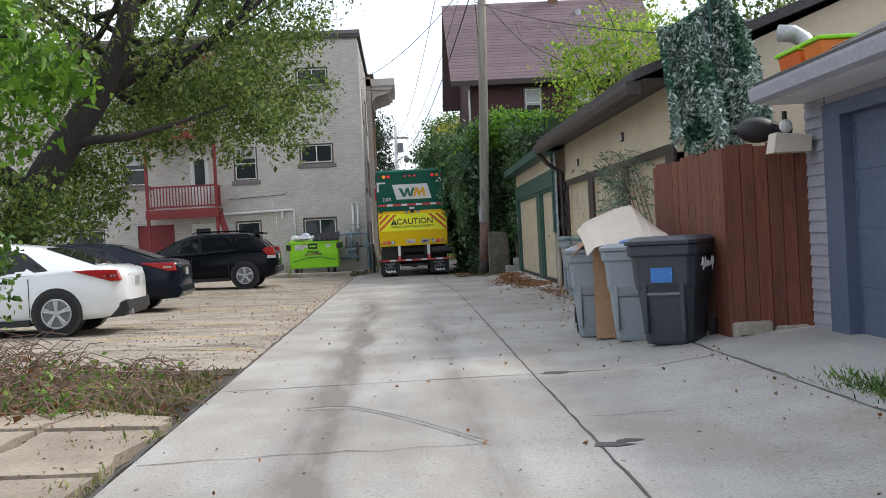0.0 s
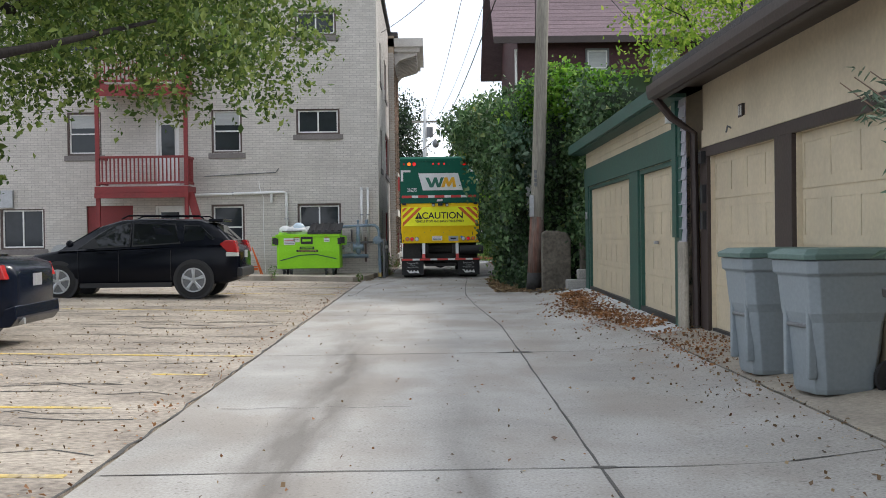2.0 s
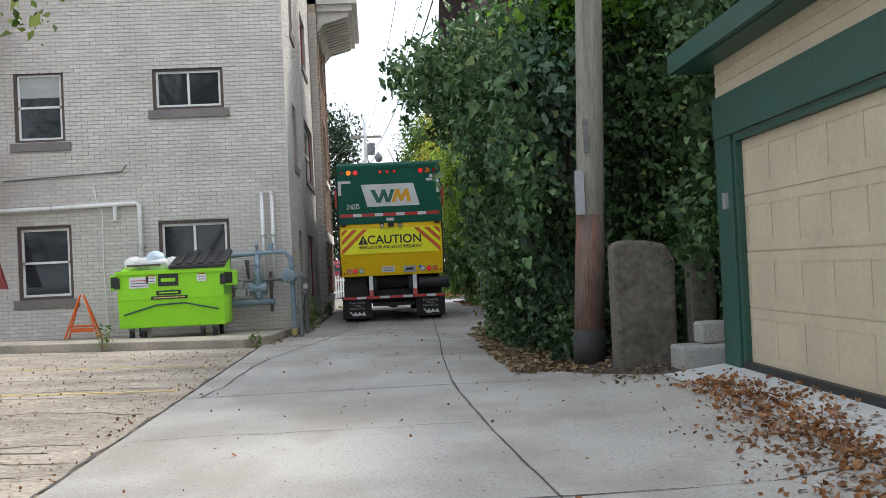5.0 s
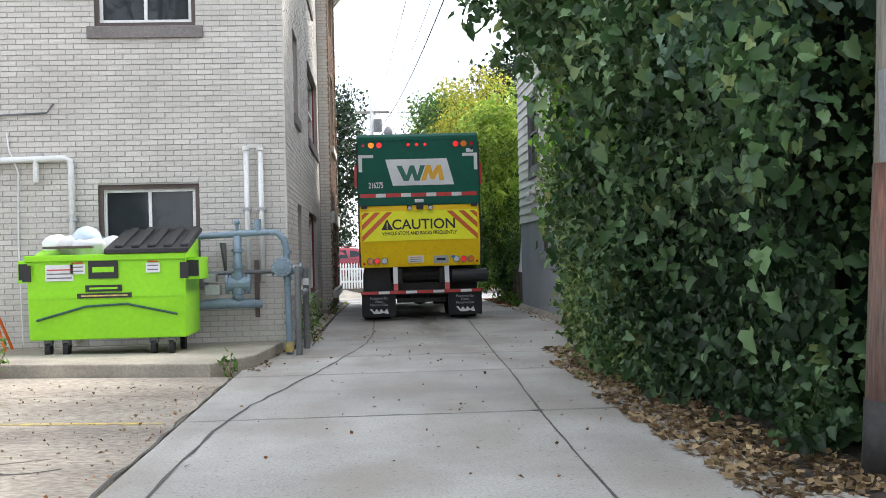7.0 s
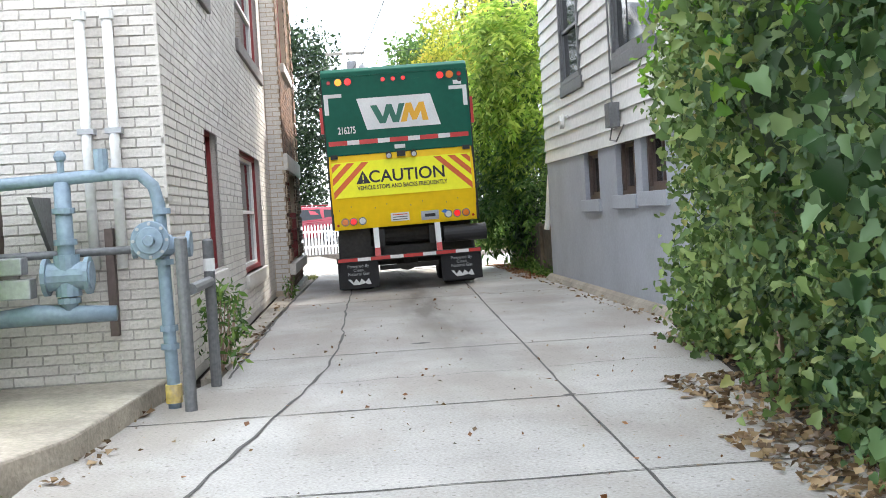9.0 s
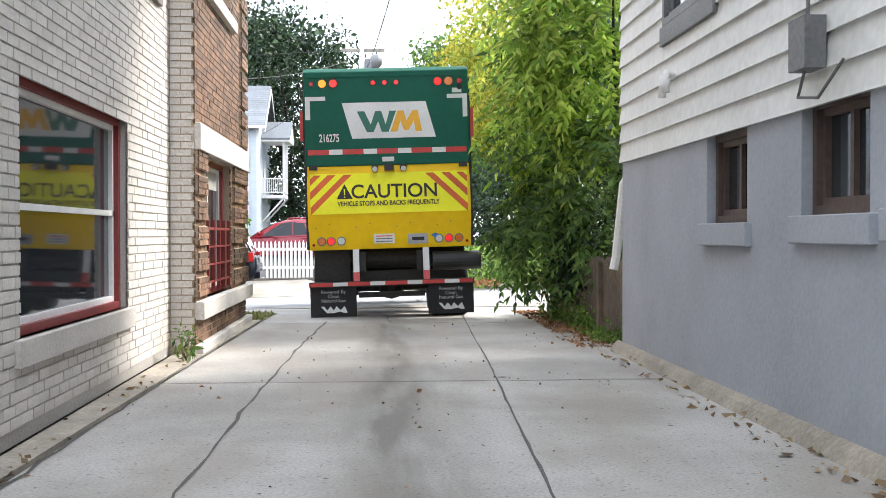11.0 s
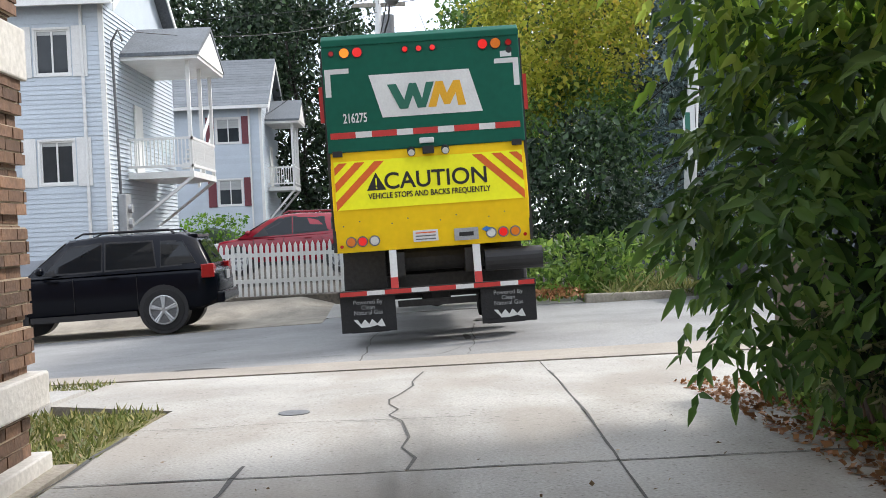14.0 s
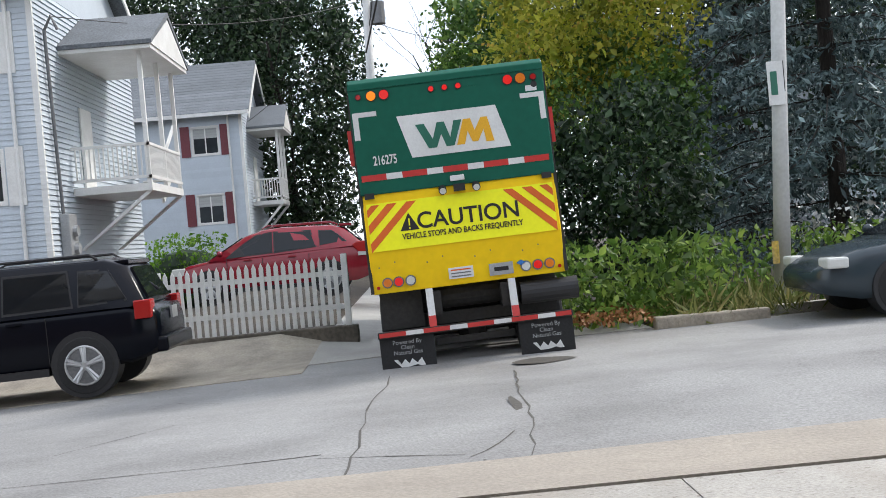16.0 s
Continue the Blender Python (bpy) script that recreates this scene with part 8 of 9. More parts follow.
    x = rg.uniform(-4.9, -2.95, 5200)
    y = rg.uniform(13.2, 16.0, 5200)
    z = np.array([ground_z(a, b) for a, b in zip(x, y)]) - .05
    leaf_part("grass", np.stack([x, y, z], 1), .022, GRASS, t, 8, up=-.6, long=5, fold=.05)
    xx, yy = rg.uniform(-8, -3.4, 1600), rg.uniform(13.2, 16.5, 1600)
    leaf_part("weed_leaves", np.stack([xx, yy, rg.uniform(0, .3, 1600) * np.exp(-((xx + 5) / 2) ** 2)], 1), .055, LEAF_BUSH, t, 9)
    xd, yd = rg.uniform(-8, -2.9, 3200), rg.uniform(12.9, 16.8, 3200)
    leaf_part("dead_leaves", np.stack([xd, yd, np.array([ground_z(a, b) for a, b in zip(xd, yd)]) - .06 + rg.uniform(0, .5, 3200) * np.exp(-((xd + 5.9) / 1.4) ** 2) + .02], 1), .05, LEAF_DRY, t, 10)
    xg, yg = rg.uniform(-3.05, -2.74, 1500), rg.uniform(5, 16.5, 1500)
    zg = np.array([ground_z(a, b) for a, b in zip(xg, yg)]) - .03
    leaf_part("edge_grass", np.stack([xg, yg, zg], 1)[np.sin(yg * 3.1) > -.2], .016, GRASS, t, 22, up=-.6, long=5, fold=.05)
    xg, yg = rg.uniform(-8, -2.8, 1500), rg.uniform(7, 13.2, 1500)
    leaf_part("fallen_leaves", np.stack([xg, yg, np.array([ground_z(a, b) for a, b in zip(xg, yg)]) + .01], 1), .03, LEAF_TAN, t, 23, facing=(0, 0, 1))
    # tuft of grass in the broken apron
    g = thing("grass_tuft", "green grass growing in the broken apron joint", "grass", kind="stuff")
    xg, yg = rg.normal(2.32, .09, 900), rg.normal(11.6, .45, 900)
    leaf_part("blades", np.stack([xg, yg, np.array([ground_z(a, b) for a, b in zip(xg, yg)]) - .005], 1), .013, LEAF_MID, g, 24, up=-1.0, long=6, fold=.05)
    # vine-covered hedge
    t = thing("vine_hedge", "tall hedge wholly overgrown with broad-leaved vines", "hedge")

    def hedge_x(y, v):
        hollow = .28 * clamp((44.6 - y) / 1.2, 0, 1) * clamp((.42 - v) / .15, 0, 1)
        return hollow + lerp([(0, 1.75), (.35, 1.5), (.7, 1.35), (.9, 1.9), (1, 3.2)], v) - .2 + .02 * clamp(y - 44, 0, 3) + .17 * clamp(y - 47.5, 0, 5) + .42 * noise.noise((y * .7, v * 3.7, 2))
    # dark sheet and boxes within the hedge: shade between leaves put into colour
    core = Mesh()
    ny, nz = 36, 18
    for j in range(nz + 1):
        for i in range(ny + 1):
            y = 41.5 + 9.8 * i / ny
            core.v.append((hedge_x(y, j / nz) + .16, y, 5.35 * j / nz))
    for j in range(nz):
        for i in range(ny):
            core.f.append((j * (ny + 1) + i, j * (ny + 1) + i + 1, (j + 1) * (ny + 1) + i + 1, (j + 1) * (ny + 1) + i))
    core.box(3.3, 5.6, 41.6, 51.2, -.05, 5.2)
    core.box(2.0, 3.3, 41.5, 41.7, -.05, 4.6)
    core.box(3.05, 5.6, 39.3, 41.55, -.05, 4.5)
    part("shade_core", core, LEAF_DARK, t, "dark core standing in for shade inside the hedge", fix=False)

    def boughs(n, y0, y1, lo, hi, reach, drop, per):
        """Leaf points along boughs that lean out of the face and hang down."""
        out = []
        for k in range(n):
            y, v = rg.uniform(y0, y1), rg.uniform(lo, hi)
            x, z = hedge_x(y, v), 5.4 * v
            r, dn, dy = abs(rg.normal()) * reach + .05, rg.uniform(.3, 1.0) * drop, rg.normal() * .3
            m2 = int(per * rg.uniform(.5, 1.3))
            s = rg.uniform(0, 1, m2)
            q = np.stack([x + .12 - r * np.sin(s * 2.0), y + dy * s, z + .12 * np.sin(s * 3.1) - dn * s ** 1.6], 1) + rg.normal(size=(m2, 3)) * (.05 + .09 * (1 - s))[:, None]
            q[:, 2] = np.maximum(q[:, 2], .04 + rg.uniform(0, .12, m2))
            out.append(q)
        return np.concatenate(out)
    leaf_part("leaves", np.concatenate([boughs(190, 40.6, 46.2, .36, .95, .24, 1.3, 44), boughs(60, 44.0, 46.4, .02, .4, .2, .8, 40), boughs(70, 41.6, 46, .62, .95, .45, 2.0, 54)]), .085, LEAF_VINE, t, 11, facing=(-.8, -.5, .45), up=.9, long=1.1, broad=True)
    # upper face in the paler leaf, light painted by colour
    leaf_part("lit_upper_leaves", np.concatenate([boughs(120, 46.5, 51.5, .5, .95, .18, .8, 30), boughs(40, 44.5, 47.5, .45, .9, .25, 1.0, 30)]), .07, LEAF_VINETOP, t, 116, facing=(-.8, -.5, .5), up=.8, long=1.05, broad=True)
    # leaves of the low hollow: shade is put into a darker green
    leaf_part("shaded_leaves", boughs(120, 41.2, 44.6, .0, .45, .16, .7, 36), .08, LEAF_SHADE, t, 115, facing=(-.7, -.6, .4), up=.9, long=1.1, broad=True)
    leaf_part("low_leaves", np.concatenate([boughs(150, 44, 48.5, .0, .4, .12, .4, 26), boughs(30, 41, 44, .0, .1, .14, .2, 22)]), .062, LEAF_VINE, t, 19, facing=(-.7, -.5, .5), up=.7, long=1.2, broad=True)
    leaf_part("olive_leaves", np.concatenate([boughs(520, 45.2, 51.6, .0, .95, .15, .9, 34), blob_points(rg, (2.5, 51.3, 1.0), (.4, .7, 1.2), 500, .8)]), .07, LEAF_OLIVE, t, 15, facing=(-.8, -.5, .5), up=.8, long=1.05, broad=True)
    n = 5200
    xa, ya = rg.uniform(1.7, 4.6, n), rg.uniform(41.3, 51.2, n)
    za = np.array([5.3 + .45 * noise.noise((a * .7, b * .7, 7)) + .2 * math.sin(b * 1.3) for a, b in zip(xa, ya)])
    za -= np.clip((2.4 - xa) * .6, 0, 1)
    # top of the hedge: the light from above is in the leaf colour
    leaf_part("lit_top_leaves", np.stack([xa, ya, za + rg.normal(size=n) * .12], 1), .105, LEAF_VINETOP, t, 12, facing=(0, -.5, 1), up=.3, long=1.1, broad=True)
    # near end face and overhanging boughs
    ce = np.stack([rg.uniform(1.75, 3.5, 150), 41.35 + rg.normal(size=150) * .15, rg.uniform(.1, 5.2, 150)], 1)
    pe = (ce[:, None, :] + rg.normal(size=(150, 26, 3)) * np.array([.16, .1, .2])).reshape(-1, 3)
    pe[:, 2] = np.abs(pe[:, 2])
    ce = np.concatenate([np.stack([rg.uniform(2.75, 4.2, 90), 39.15 + rg.normal(size=90) * .1, rg.uniform(1.0, 4.7, 90)], 1), np.stack([2.9 + rg.normal(size=90) * .1, rg.uniform(39.2, 41.4, 90), rg.uniform(.8, 4.7, 90)], 1)])
    pe = np.concatenate([pe, (ce[:, None, :] + rg.normal(size=(180, 26, 3)) * np.array([.14, .14, .2])).reshape(-1, 3)])
    sp = clump_points(rg, (1.35, 41.6, 2.75), (.42, .45, .42), 26, 22, .12)
    leaf_part("pale_bough", np.concatenate([sp, clump_points(rg, (1.7, 41.2, 3.5), (.5, .4, .6), 20, 22, .13)]), .1, LEAF_SILVER, t, 113, facing=(-.3, -.9, .5), up=.8, long=1.2, broad=True)
    # crest at the near end, brightened by the same paler leaf colour
    leaf_part("lit_crest_leaves", clump_points(rg, (2.5, 41.4, 4.6), (1.1, .5, .7), 90, 26, .16), .09, LEAF_VINETOP, t, 114, facing=(-.2, -.8, .6), up=.6, long=1.1, broad=True)
    leaf_part("end_leaves", pe, .09, LEAF_VINE, t, 13, facing=(-.2, -1, .3), up=.8, long=1.1, broad=True)
    leaf_part("overhang", np.concatenate([clump_points(rg, (.25, 45.6, 4.35), (.5, 1.3, .55), 42, 22, .13), clump_points(rg, (.55, 44.4, 3.9), (.4, 1.0, .6), 34, 22, .13), clump_points(rg, (1.15, 44.8, 4.4), (.7, 2.2, .9), 90, 24, .17), clump_points(rg, (.85, 46.4, 4.1), (.45, 1.4, .8), 44, 22, .15), clump_points(rg, (1.8, 49, 4.9), (.7, 1.6, .8), 50, 24, .18), clump_points(rg, (1.35, 43, 3.6), (.45, 1.2, .8), 44, 24, .16)]), .09, LEAF_VINE, t, 14, up=1.0, broad=True)
    br = Mesh()
    for k in range(16):
        y = rr.uniform(41.8, 49.5)
        br.path([(1.85 + rr.uniform(0, .2), y, 0), (1.75 + rr.uniform(0, .2), y + rr.uniform(-.4, .4), 1.6), (1.75 + rr.uniform(0, .2), y + rr.uniform(-.7, .7), 3.4), (2.0 + rr.uniform(-.2, .6), y + rr.uniform(-1, 1), 4.8)], [.035, .03, .02, .01], 5)
    part("vine_stem", br, TWIG, t)
    # weeds on the cream garage
    v = thing("vine", "thin climbing vine before the cream garage doors", "vine")
    cp = np.concatenate([blob_points(rg, (2.45, 20.3, 1.8), (.3, 1.0, .7), 90, .3), blob_points(rg, (2.4, 21.5, 2.15), (.22, .9, .3), 40, .3)])
    frond_part("leaves", cp, rg.normal(size=(len(cp), 3)) + np.array([-.5, .3, .3]), .3, 4, .085, LEAF_GREY, v, 16, .25, wide=.26)
    stv = Mesh()
    for k in range(8):
        y = 19.6 + k * .28
        stv.path([(2.8, y, .15), (2.66, y + .1, 1.2), (2.5, y + .4, 2.1), (2.3, y + .9, 2.45)], [.014, .011, .008, .004], 5)
    part("stem", stv, TWIG, v)
    # weeds at wall feet
    for (x, y, s, k) in ((-2.15, 51.5, .35, 90), (-2.2, 52.6, .3, 60), (-2.05, 60.0, .15, 24), (-5.3, 46.9, .2, 26), (-2.75, 46.95, .12, 20)):
        w = thing("weed", "green weed growing from a joint", "weed", group="weeds at wall feet")
        pp = blob_points(rg, (x, y, s * 1.2), (s * .7, s * 1.3, s * 1.15), k * 3, .2)
        pp[:, 2] = np.abs(pp[:, 2]) + ground_z(x, y)
        leaf_part("leaves", pp, .034, LEAF_MID, w, int(y * 7), long=3)
        sm = Mesh()
        for q in range(6):
            sm.path([(x, y + rr.uniform(-.1, .1), ground_z(x, y) - .01), (x + rr.uniform(-.1, .15), y + rr.uniform(-s, s), s * 1.8)], [.008, .004], 4)
        part("stem", sm, TWIG, w)
    # bushes and small trees past the grey house
    t = thing("tree", "leafy small tree with drooping compound leaves over the alley mouth", "tree")
    t.matrix_basis = Matrix.Translation((-.05, -1.0, 0))
    m, tips = Mesh(), []
    for k, (ex, ey, ez) in enumerate(((1.9, 66.0, 3.6), (2.2, 66.8, 4.9), (2.3, 65.2, 2.3), (3.0, 64.6, 4.6), (2.1, 66.4, 1.5), (3.6, 67.0, 5.4), (2.6, 65.6, 5.6))):
        b0 = Vector((3.35 + .08 * (k % 3), 66.0 + .1 * (k % 2), .35))
        e = Vector((ex, ey, ez))
        m.path([b0, b0.lerp(e, .35) + Vector((.1, 0, .5)), b0.lerp(e, .7) + Vector((0, 0, .45)), e], [.06, .045, .028, .01], 7)
    part("trunk", m, BARK, t, smooth=True)

    def fronds(boxes):
        """Stalk bases in ellipsoids, each stalk heading out of its ellipsoid."""
        ps, hs = [], []
        for c, r, k in boxes:
            q = blob_points(rg, c, r, k, .55)
            ps.append(q)
            hs.append((q - np.asarray(c)) / np.asarray(r) * .8 + rg.normal(size=(k, 3)) * .45 + np.array([-.35, -.25, -.15]))
        return np.concatenate(ps), np.concatenate(hs)
    # low fronds stay mid green; above, light is put into a paler leaf
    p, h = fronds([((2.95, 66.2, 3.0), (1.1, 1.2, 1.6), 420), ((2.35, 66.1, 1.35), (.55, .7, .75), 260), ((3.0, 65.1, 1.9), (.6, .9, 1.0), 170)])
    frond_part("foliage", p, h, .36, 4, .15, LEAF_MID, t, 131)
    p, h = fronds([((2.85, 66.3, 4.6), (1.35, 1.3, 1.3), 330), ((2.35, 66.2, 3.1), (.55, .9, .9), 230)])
    frond_part("sunlit_foliage", p, h, .36, 4, .15, LEAF_LIT, t, 132)
    # front layer in the paler leaf too, brightened by colour alone
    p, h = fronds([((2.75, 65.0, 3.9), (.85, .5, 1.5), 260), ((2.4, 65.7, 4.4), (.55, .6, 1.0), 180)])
    frond_part("lit_outer_foliage", p, h + np.array([-.2, -.6, 0]), .38, 4, .16, LEAF_LIT, t, 135, .7)
    # dark leaves inside the crown: its inner shade is put into colour
    leaf_part("shade_foliage", np.concatenate([clump_points(rg, (3.6, 64.6, 1.9), (.7, 1.2, 1.2), 90, 50, .2), clump_points(rg, (2.75, 65.5, .9), (.3, .8, .5), 50, 40, .12)]), .06, LEAF_DARK, t, 133)
    w = thing("shrub", "pale cream-leaved shrub at the retaining wall end", "shrub")
    p, h = fronds([((2.55, 65.0, .5), (.22, .35, .25), 40)])
    frond_part("foliage", p, h + np.array([-.8, -.3, .2]), .3, 6, .075, LEAF_CREAM, w, 134, .2, wide=.28)
    sm = Mesh()
    for k in range(5):
        sm.path([(2.58, 64.8 + k * .1, 0.0), (2.54, 64.8 + k * .12, .3), (2.45, 64.7 + k * .15, .6)], [.012, .009, .005], 5)
    part("stem", sm, TWIG, w)
    sh = tree("dark shrub sprinkled with tiny white flowers above the retaining wall", (3.4, 62.4, .8), 1.0, (3.25, 62.5, 1.6), (.7, 1.2, .8), .04, BARK, LEAF_MID, .05, 110, 34, .13, 32, name="shrub")
    fl = leaf_part("flower", clump_points(rg, (2.95, 62.3, 1.75), (.6, 1.1, .75), 46, 9, .07), .017, WHITEP, sh, 136, "tiny white flowers", long=1.0)
    fl["kind"] = "stuff"
    tree("tall dark tree behind the retaining wall", (6.3, 62.8, .8), 4.0, (5.6, 62.4, 4.0), (2.2, 2.0, 2.8), .16, BARK, LEAF_DARK, .085, 240, 50, .26, 34)
    lw = thing("weeds", "low weeds and ivy along the retaining wall foot", "weeds", kind="stuff")
    yy = rg.uniform(61.2, 66.2, 1500)
    leaf_part("weed_leaves", np.stack([2.6 - np.abs(rg.normal(size=1500)) * .12, yy, np.abs(rg.normal(size=1500)) * .1 * (1 + np.sin(yy * 2.2)) + .01], 1), .045, LEAF_BUSH, lw, 36, up=-.4)
    # grass beside the walk at the alley mouth
    g = thing("grass_verge", "patchy yellow-green grass beside the pavement", "grass", kind="stuff")
    n = 16000
    gx = np.concatenate([rg.uniform(-6, -1.86, n), rg.uniform(-9, -2.9, n // 2)])
    gy = np.concatenate([rg.uniform(65.15, 67.35, n), rg.uniform(68.95, 69.95, n // 2)])
    keep = (gx < -1.86) | (gy > 68.9)
    gx, gy = gx[keep], gy[keep]
    leaf_part("blades", np.stack([gx, gy, np.array([ground_z(a, b) for a, b in zip(gx, gy)]) - .025], 1), .014, GRASS, g, 17, up=-1.2, long=5.5, fold=.05)
    # fallen leaves: many loose pieces
    for nm, lab, mt, boxes, size in (
            ("leaf_litter", "red-brown fallen leaves on the apron", LEAF_DRY, [(2.1, .16, 29, 37.6, 3600), (1.8, .22, 29.5, 35.5, 700), (2.5, .25, 28.8, 38, 500), (2.45, .14, 61, 66.4, 1400), (2.05, 2.6, 62.8, 67.6, 1500)], .045),
            ("leaf_litter", "tan leaf litter along the hedge foot", LEAF_TAN, [(.85, 1.6, 40.0, 44.5, 2300), (.95, 1.7, 44.5, 47.5, 1300), (1.15, 2.0, 47.3, 49.5, 900), (1.8, 2.3, 49.3, 52, 350), (1.4, 2.3, 38, 41, 260), (2.1, 2.36, 52, 61, 160), (-2.25, -2.0, 51, 66, 160), (-2.6, -2.4, 47.4, 51, 90)], .06),
            ("leaf_litter", "scattered dry leaves on the lot and alley", LEAF_TAN, [(-12, -2.8, 17, 46.5, 5200), (-5.5, -2.8, 17, 46, 2400), (-2.6, 2.0, 5, 66, 1100), (1.2, 2.1, 16, 30, 500), (1.9, 2.1, 8, 38, 600)], .024),
            ("leaf_litter", "dark brown leaf scraps gathered by the garages", LEAF_DRY, [(1.95, 2.65, 25, 28.6, 1100), (1.6, 2.6, 23, 27, 260), (-3.0, -2.72, 17, 46, 500), (-2.4, 2.0, 8, 60, 420)], .03)):
        q = []
        for x0, x1, y0, y1, k in boxes:
            b = rg.uniform(y0, y1, k)
            a = rg.uniform(x0, x1, k) if abs(x1) > .3 or x0 < 0 else x0 + rg.normal(size=k) * x1 * (.6 + .8 * np.abs(np.sin(b * 1.1))) + .12 * np.sin(b * .9)
            q.append(np.stack([a, b, np.array([ground_z(i, j) for i, j in zip(a, b)]) + .008], 1))
        p = np.concatenate(q)
        ob = leaf_part(nm, p, size, mt, None, 18 + len(p), up=0, facing=(0, 0, 1), fold=.15, long=1.2)
        me = ob.data
        co = np.zeros(len(me.vertices) * 3, np.float32)
        me.vertices.foreach_get("co", co)
        co = co.reshape(-1, 4, 3)
        co[:, :, 2] = p[:, None, 2] + np.clip(co[:, :, 2] - p[:, None, 2], -.002, .03)
        me.vertices.foreach_set("co", co.ravel())
        tagged(ob, lab, "leaves", kind="stuff")


build_plants()

# ---- across the street ----


def picket_fence():
    f = thing("picket_fence", "white wooden picket fence along the pavement", "fence")
    zb = -.05
    me = Mesh().prism([(-.035, 0), (.035, 0), (.035, 1.02), (.0, 1.1), (-.035, 1.02)], "y", -.012, .012).data("picket", WHITEP)
    x = -7.2
    while x < -1.2:
        o = new("picket", me)
        o.parent, o.location = f, (x, 82.0, zb + .035 * (x + 4) * .4)
        x += .118
    for z in (.28, .82):
        part("rail", Mesh().box(-7.25, -1.15, 82.015, 82.055, zb + z, zb + z + .08), WHITEP, f)
    part("post", Mesh().box(-1.2, -1.1, 82.0, 82.1, zb, zb + 1.16), WHITEP, f, bevel=.01)
    part("post", Mesh().box(-4.2, -4.1, 82.02, 82.1, zb, zb + 1.1), WHITEP, f)
    solo("garden_kerb", Mesh().box(-8, -1.0, 81.92, 82.18, -.5, zb + .01), CONC_DARK, "low stained concrete kerb under the fence", kind="structure", bevel=.02)


def vinyl_house(label, x1, y0, x0, depth, zb, eave, ridge, shut, seed, wins, detail=True):
    h = thing("house", label, "house")
    holes = [(a, b, c, d) for a, b, c, d in wins]
    part("wall", holed(Mesh(), "y", y0, y0 + .2, x0, x1, zb, eave, holes), LSID, h, fix=False)
    part("wall", Mesh().box(x1 - .2, x1, y0 + .2, y0 + depth, zb, eave).box(x0, x0 + .2, y0 + .2, y0 + depth, zb, eave).box(x0, x1, y0 + depth - .2, y0 + depth, zb, eave), LSID, h)
    clapboards("siding", h, LSID, "y", y0, -1, x0, x1, zb + .6, eave, .125, holes, .02, single=detail)
    m = Mesh()
    z = zb + .6
    while z < eave:
        m.prism([(x1, z), (x1 + .035, z), (x1 + .004, z + .12), (x1, z + .125)], "y", y0, y0 + depth)
        z += .125
    ob = part("siding", m, LSID, h)
    ob["kind"] = "stuff"
    part("foundation", Mesh().box(x0 - .02, x1 + .02, y0 - .03, y0 + depth, zb - .3, zb + .6), GREYWALL, h)
    ym = y0 + depth / 2
    part("gable", Mesh().prism([(y0, eave), (y0 + depth, eave), (ym, ridge)], "x", x1 - .1, x1 + .01), LSID, h)
    part("roof", Mesh().prism([(y0 - .45, eave - .12), (ym, ridge + .1), (y0 + depth + .45, eave - .12), (y0 + depth + .45, eave + .04), (ym, ridge + .27), (y0 - .45, eave + .04)], "x", x0 - .4, x1 + .4), GROOF, h)
    rows = Mesh()
    n = int((ym - y0 + .45) / .2)
    for k in range(n):
        f = k / n
        ya = y0 - .45 + (ym - y0 + .45) * f
        za = eave + .045 + (ridge + .225 - eave) * f
        sl = (ridge + .225 - eave) / n
        rows.prism([(ya, za), (ya, za + .02), (ya + .22, za + sl * 1.1 + .008), (ya + .22, za + sl * 1.1 - .01)], "x", x0 - .41, x1 + .41)
    ob = part("shingle_course", rows, GROOF, h)
    ob["kind"] = "stuff"
    part("gutter", Mesh().box(x0 - .4, x1 + .4, y0 - .55, y0 - .45, eave - .12, eave + .03), WHITEP, h)
    part("verge_board", Mesh().prism([(y0 - .45, eave - .12), (ym, ridge + .1), (ym, ridge - .1), (y0 - .45, eave - .32)], "x", x1 + .4, x1 + .44).prism([(y0 + depth + .45, eave - .12), (ym, ridge + .1), (ym, ridge - .1), (y0 + depth + .45, eave - .32)], "x", x1 + .4, x1 + .44), WHITEP, h)
    part("corner_post", Mesh().box(x1 - .1, x1 + .03, y0 - .035, y0 + .06, zb + .6, eave), WHITEP, h)
    part("downspout", Mesh().tube((x1 - .55, y0 - .06, zb + .3), (x1 - .55, y0 - .06, eave), .045), WHITEP, h)
    for a, b, c, d in wins:
        w = window("window", "y", y0, -1, a, b, c, d, "", "h", casing=WHITEP, sill=False, depth=.05, blind=.12 if shut is WHITEP else .4)
        w.parent = h
        for s, e in ((a - .42, a - .04), (b + .04, b + .42)):
            sh = part("shutter", Mesh().box(s, e, y0 - .05, y0 - .02, c - .02, d + .02), shut, h)
            if detail:
                for k in range(int((d - c) / .09)):
                    part("slat", Mesh().box(s + .04, e - .04, y0 - .056, y0 - .05, c + .02 + k * .09, c + .07 + k * .09), shut, sh)
    # added dark board: unlit rooms painted by its colour
    part("dark_room_board", Mesh().box(x0 + .3, x1 - .3, y0 + 1.0, y0 + 1.1, zb, eave), DARKFR, h)
    return h


